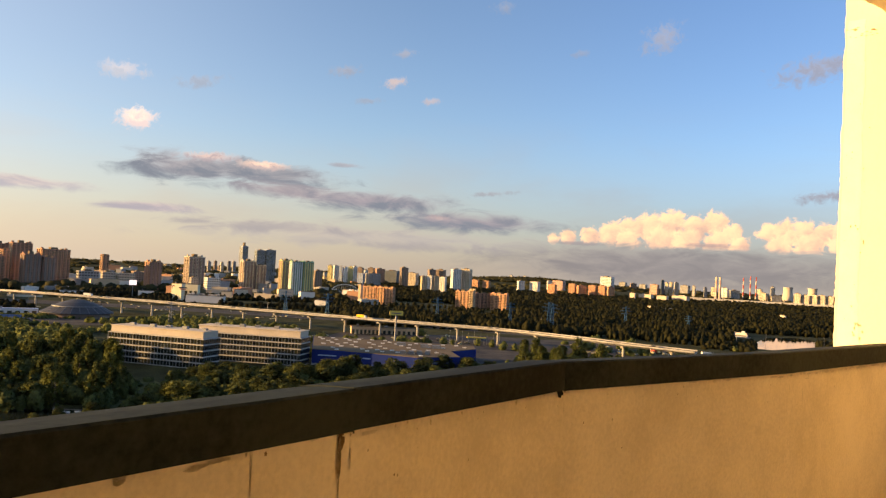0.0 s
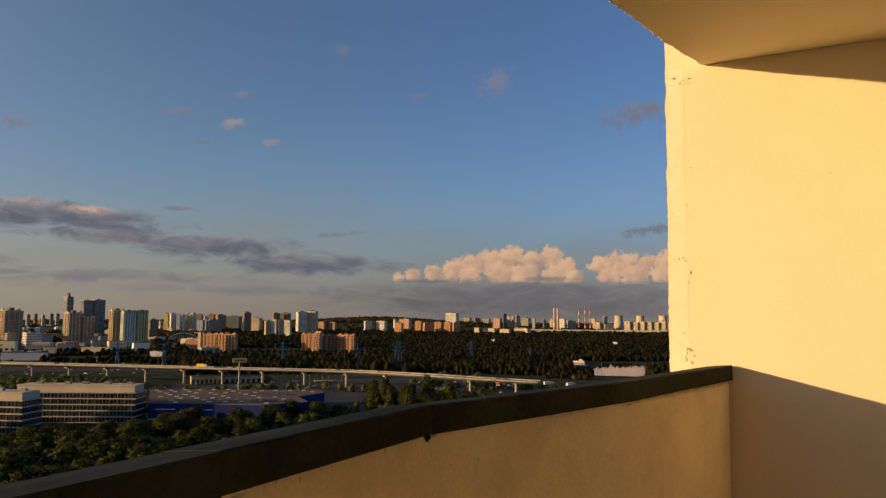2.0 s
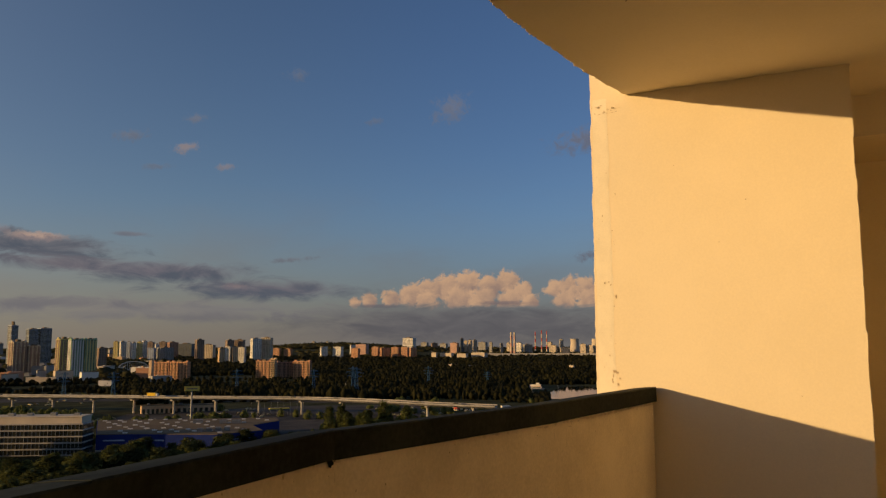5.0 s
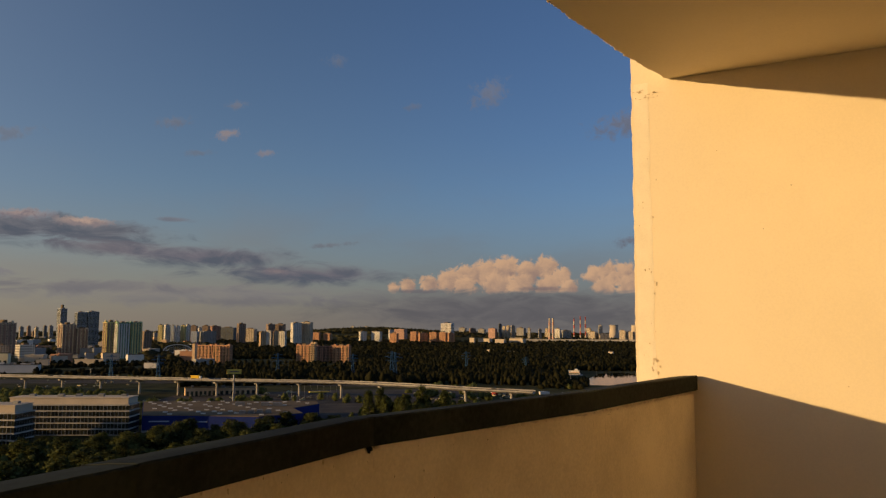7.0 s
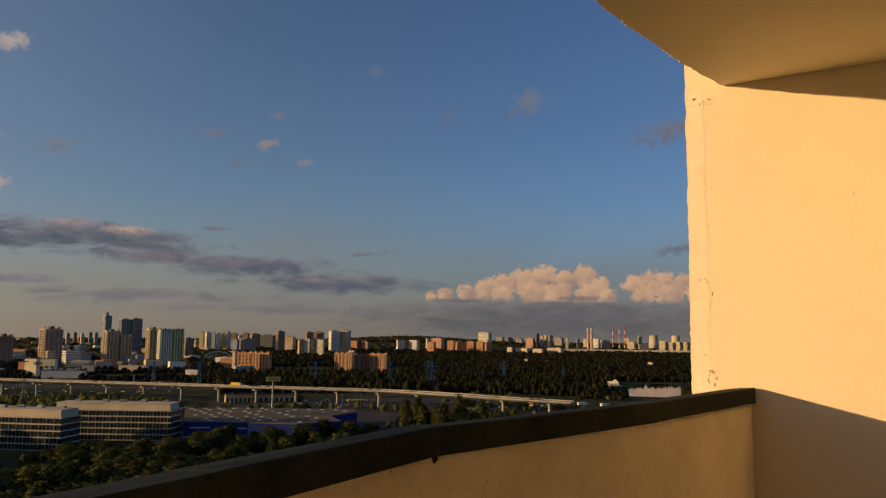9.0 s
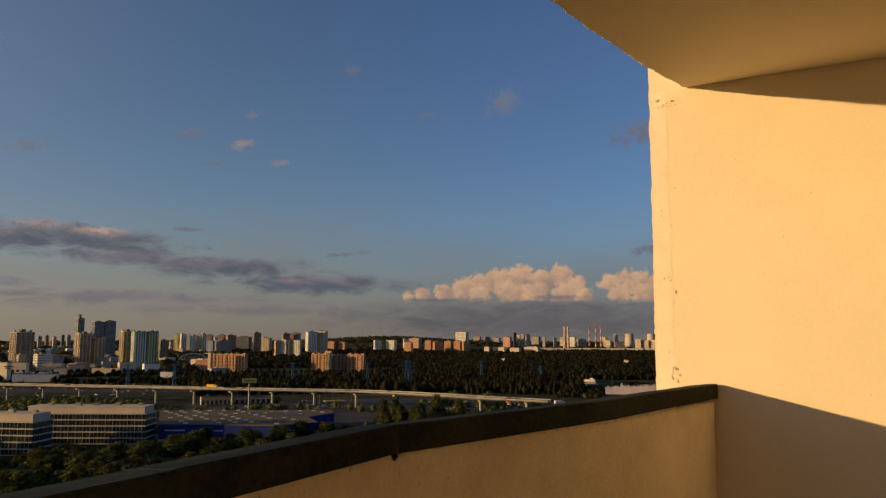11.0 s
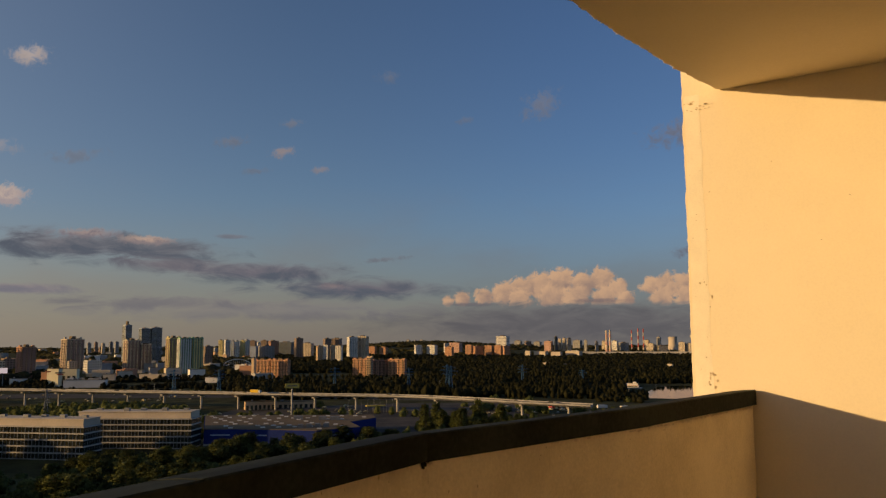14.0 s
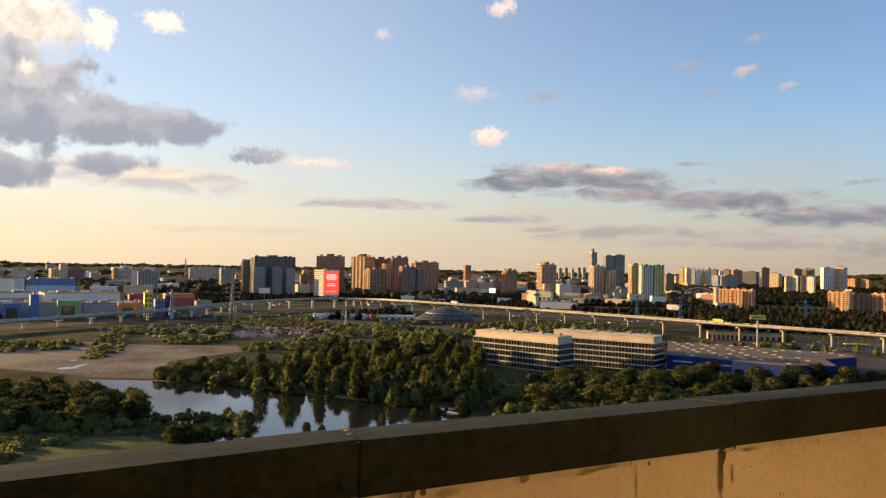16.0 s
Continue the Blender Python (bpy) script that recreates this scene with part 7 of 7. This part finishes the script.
for x, y, w in ((-174.6, 214.6, 1.0), (-187.5, 199.5, 0.72), (-183.0, 203.5, 0.62), (-191.0, 197.0, 0.6), (-162.3, 232.5, 0.42), (-157.5, 235.0, 0.3), (-148.0, 262.0, 0.35), (-142.0, 277.5, 0.4), (-136.5, 285.0, 0.5), (-128.0, 292.0, 0.6)):
    tree(x, y, w, "willow", int(-x), 0.4 * x, "bushy willow at the water's edge", "trees at the water's edge", "bush")

rnd = random.Random(21)
keep = [STORE, [(-200, 430), (-75, 430), (-75, 500), (-200, 500)]]
near_scrub = scatter(rnd, 2200, 24, 60, 540, 830, 1.4, 3.4, 2.5, 7.5, 0.5, 0.012, [SAND, WESTROAD]) + scatter(rnd, 900, 6, 30, 500, 850, 1.8, 4.2, 4, 10, 0.42, 0.012, keep + [MAINROAD] + [[(-400, 700), (-300, 700), (-300, 810), (-400, 810)]])
near_scrub += scatter(rnd, 260, -22, 12, 640, 830, 1.8, 4.0, 3.5, 8, 0.55, 0.012, keep + [MAINROAD]) + scatter(rnd, 200, 20, 34, 330, 520, 1.5, 3.0, 2.0, 4.5, 0.4, 0.02, keep + [POND_WOOD])
near_scrub += scatter(rnd, 300, 40, 60, 240, 330, 1.0, 2.2, 1.2, 3.0, 0.35, 0.03) + scatter(rnd, 260, -1, 21, 300, 400, 1.5, 3.2, 2.0, 5, 0.3, 0.02)
near_scrub += scatter(rnd, 1500, 27, 60, 545, 800, 1.6, 3.6, 2.5, 6.5, 0.40, 0.02, [SAND, WESTROAD]) + scatter(rnd, 260, 36, 60, 690, 860, 1.4, 3.0, 2.0, 4.5, 0.3, 0.02)
near_scrub += scatter(rnd, 420, 8, 26, 780, 980, 2.0, 4.0, 4.0, 9.0, 0.42, 0.015, [MAINROAD])
for k in range(70):
    u = rnd.random()
    near_scrub.append((-391 - 66 * u + rnd.gauss(0, 4 + 3 * u), 338 + 70 * u + rnd.gauss(0, 4 + 3 * u), rnd.uniform(1.0, 2.3), rnd.uniform(1.0, 2.5 + 2.5 * u)))
near_scrub += scatter(rnd, 130, 50.5, 60, 565, 640, 1.4, 3.2, 2.5, 6.0, 0.3, 0.03)
near_scrub = [(x, y, r * 1.15, h * (0.62 if x < -260 else 0.85)) for x, y, r, h in near_scrub]
near_scrub = [q for q in near_scrub if not any((q[0] - p.x) ** 2 + (q[1] - p.y) ** 2 < 24 * 24 for p in main_line[::2])]
near_scrub = [q for q in near_scrub if not (q[0] < -235 and math.hypot(q[0], q[1]) > 560 and noise.noise(Vector((q[0] * 0.014, q[1] * 0.014, 9.2))) < -0.06)]
lane = west_line[::3]
near_scrub = [q for q in near_scrub if not any((q[0] - p.x) ** 2 + (q[1] - p.y) ** 2 < 50 * 50 for p in lane)]
under = []
for poly, n, lo, hi in ((POND_WOOD, 420, 4, 9), (WEST_WOOD, 160, 3, 7), (OFFICE_WOOD, 380, 2.5, 6), (LOW_WOOD, 130, 2, 5), (STORE_WOOD, 90, 3, 7)):
    xs, ys = [p[0] for p in poly], [p[1] for p in poly]
    while n > 0:
        x, y = rnd.uniform(min(xs), max(xs)), rnd.uniform(min(ys), max(ys))
        if inside(x, y, poly):
            under.append((x, y, rnd.uniform(1.5, 3.0), rnd.uniform(lo, hi)))
            n -= 1
woods("undergrowth", "dense undergrowth beneath the trees", under, 4, "leaf2", 110, 1.6)
woods("scrub", "scattered scrub and young trees between the yards", near_scrub, 5, "leaf2", 40, 1.7)
belt = scatter(rnd, 5600, 5, 60, 850, 1450, 2.2, 5.0, 4, 9, 0.42, 0.009, [CLEAR, WESTROAD, MAINROAD])
belt = [q for q in belt if not (q[0] < -260 and math.hypot(q[0], q[1]) < 1200 and noise.noise(Vector((q[0] * 0.012, q[1] * 0.012, 4.4))) < 0.05)]
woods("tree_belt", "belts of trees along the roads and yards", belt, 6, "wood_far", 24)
forest = scatter(rnd, 4600, -34, 7, 850, 1350, 2.0, 4.6, 6, 13, 0.0, 0.004, [RIVER, CLEAR])
forest += [(x, y, r * 0.8, h * 0.6) for x, y, r, h in scatter(rnd, 260, -8, 9, 1080, 1390, 3.2, 5.4, 9, 15)]
forest += scatter(rnd, 260, -32, -25.7, 760, 1010, 2.4, 4.4, 6, 12)
forest += scatter(rnd, 60, -22.0, -18.5, 800, 930, 2.2, 4.0, 5, 9)
forest += scatter(rnd, 5000, -36, 6, 1350, 2000, 2.8, 6.5, 8, 13, 0.0, 0.004, [CLEAR])
forest += scatter(rnd, 4200, -36, 6, 2000, 2950, 4.0, 10.0, 7, 11)
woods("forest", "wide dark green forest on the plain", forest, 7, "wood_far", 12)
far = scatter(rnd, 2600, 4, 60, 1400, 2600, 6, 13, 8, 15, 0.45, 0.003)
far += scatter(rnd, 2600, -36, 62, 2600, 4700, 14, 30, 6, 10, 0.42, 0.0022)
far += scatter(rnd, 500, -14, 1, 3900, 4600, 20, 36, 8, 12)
# far woods wear the foliage colour paled in place of haze
woods("far_woods", "distant woods between the city blocks", far, 8, "wood_hazed", 8)
# far roofs scattered through the city
rnd = random.Random(33)
for k in range(230):
    az, d = rnd.uniform(5, 60), rnd.uniform(1350, 3600)
    x, y = polar(az, d)
    bm = bmesh.new()
    w, dd, h = rnd.uniform(14, 55), rnd.uniform(10, 18), rnd.choice((6, 9, 15, 15, 18))
    box(bm, -w / 2, w / 2, -dd / 2, dd / 2, 0, h)
    box(bm, -w / 2 - 0.4, w / 2 + 0.4, -dd / 2 - 0.4, dd / 2 + 0.4, h, h + 0.8)
    box(bm, -w * 0.2, -w * 0.1, -2, 2, h + 0.8, h + 2.5)
    solo("city_building", bm, M[rnd.choice(("beige", "grey", "white", "brick", "beige", "yellowbrick", "grey"))], "low city building far away among trees", "building", "low city buildings", m=pose(x, y, rise(x, y) - 0.5, 0, 0, az + rnd.choice((-30, -20, 20, 25, 60))))


# ---- shore, poles and roadside pieces ----
def strip(name, pts, width, mat, label, category, z=0.08):
    bm = bmesh.new()
    rows = []
    rnd = random.Random(len(pts))
    line = []
    for (ax, ay), (bx, by) in zip(pts, pts[1:]):
        line += [(ax + (bx - ax) * k / 6, ay + (by - ay) * k / 6) for k in range(6)]
    line.append(pts[-1])
    for i, (x, y) in enumerate(line):
        (ax, ay), (bx, by) = line[max(i - 1, 0)], line[min(i + 1, len(line) - 1)]
        n = Vector((ay - by, bx - ax)).normalized() * width / 2
        j = 0.7 + 0.6 * rnd.random()
        rows.append((bm.verts.new((x + n.x * j, y + n.y * j, rise(x, y) + z)), bm.verts.new((x - n.x * j, y - n.y * j, rise(x, y) + z))))
    for a, b in zip(rows, rows[1:]):
        bm.faces.new((a[0], a[1], b[1], b[0]))
    bmesh.ops.recalc_face_normals(bm, faces=bm.faces[:])
    return solo(name, bm, mat, label, category, kind="structure")


strip("bank", [(-326.5, 277.5), (-296.5, 292.5), (-243.5, 306.0), (-202.6, 299.0), (-161.4, 298.5), (-128.7, 305.5)], 2.6, M["sand"], "pale muddy bank along the pond", "bank")
for x, y, rot, l in ((-139.7, 296.7, 20, 3.2), (-136.0, 298.5, 40, 2.0), (-131.5, 291.0, 5, 5.0)):
    bm = bmesh.new()
    box(bm, -l / 2, l / 2, -0.8, 0.8, 0, 0.5, 0.08)
    solo("concrete_slab", bm, M["white"], "broken pale concrete slab on the shore", "slab", "slabs on the shore", m=pose(x, y, 0.05, 0, 4, rot))

# filling-station canopy and flagpoles beyond the store
fs = thing("station_canopy", pose(32, 684, 0, 0, 0, 10), "pale flat canopy on thin posts", "canopy")
for k, x in enumerate((-7, -2.5, 2.5, 7)):
    bm = bmesh.new()
    beam(bm, (x, 0, 0), (x, 0, 5.6), 0.35)
    part("post", bm, M["steel"], fs)
bm = bmesh.new()
box(bm, -8.5, 8.5, -2.2, 2.2, 5.6, 6.5, 0.1)
part("canopy_roof", bm, M["signyellow"], fs, "pale yellow canopy edge")
for k in range(9):
    fp = thing("flagpole", pose(9 + k * 5.4, 690 - 0.7 * k, 0), "slim pale flagpole at the car park's edge", "flagpole", "flagpoles")
    bm = bmesh.new()
    bmesh.ops.create_cone(bm, cap_ends=True, segments=8, radius1=0.14, radius2=0.07, depth=10.5, matrix=Matrix.Translation((0, 0, 5.25)))
    part("pole", bm, M["steel"], fp)
    bm = bmesh.new()
    lathe(bm, [(0.02, 10.4), (0.16, 10.5), (0.16, 10.7), (0.02, 10.8)], 8)
    part("finial", bm, M["white"], fp)
for x, y, rot, mat, lab in ((222, 700, 18, "white", "white coach parked by the road"), (236, 690, 12, "white", "white coach parked by the road"), (205, 706, 20, "skyblue", "pale blue lorry parked by the road"), (252, 676, 25, "white", "white lorry parked by the road"), (190, 695, 100, "red", "red lorry parked by the road")):
    truck(lab, x, y, rot, 0.1, mat)

# pale road embankment before the power station
em = thing("embankment", pose(0, 0, 0), "long pale road embankment before the power station", "embankment", kind="structure")
bm = bmesh.new()
pts = [polar(az, 2990) for az in (-17.6, -19, -20.5, -22, -23.5, -25, -27, -30)]
for (ax, ay), (bx, by) in zip(pts, pts[1:]):
    za, zb = rise(ax, ay), rise(bx, by)
    v = [bm.verts.new(p) for p in ((ax, ay, za - 1), (bx, by, zb - 1), (bx, by, zb + 12.5), (ax, ay, za + 12.5), (ax * 1.004, ay * 1.004, za + 12.5), (bx * 1.004, by * 1.004, zb + 12.5))]
    bm.faces.new((v[0], v[1], v[2], v[3])), bm.faces.new((v[3], v[2], v[5], v[4]))
part("road_edge", bm, M["concrete"], em)
# sign bars on the roadside trade block
for k, (dx, z, w, mat) in enumerate(((-3, 20.5, 7, "red"), (12, 18.5, 12, "darkroof"), (12, 16.4, 9, "red"))):
    ax, ay = polar(18.9 - dx * 0.047, 1226)
    bm = bmesh.new()
    box(bm, -w / 2, w / 2, -0.3, 0.3, z, z + 1.5, 0.05)
    box(bm, -0.2, 0.2, -0.2, 0.2, z - 4, z)
    solo("roof_sign", bm, M[mat], "roof sign of plain bars on the trade block", "sign", "roof signs", m=pose(ax, ay, 0, 0, 0, 10))
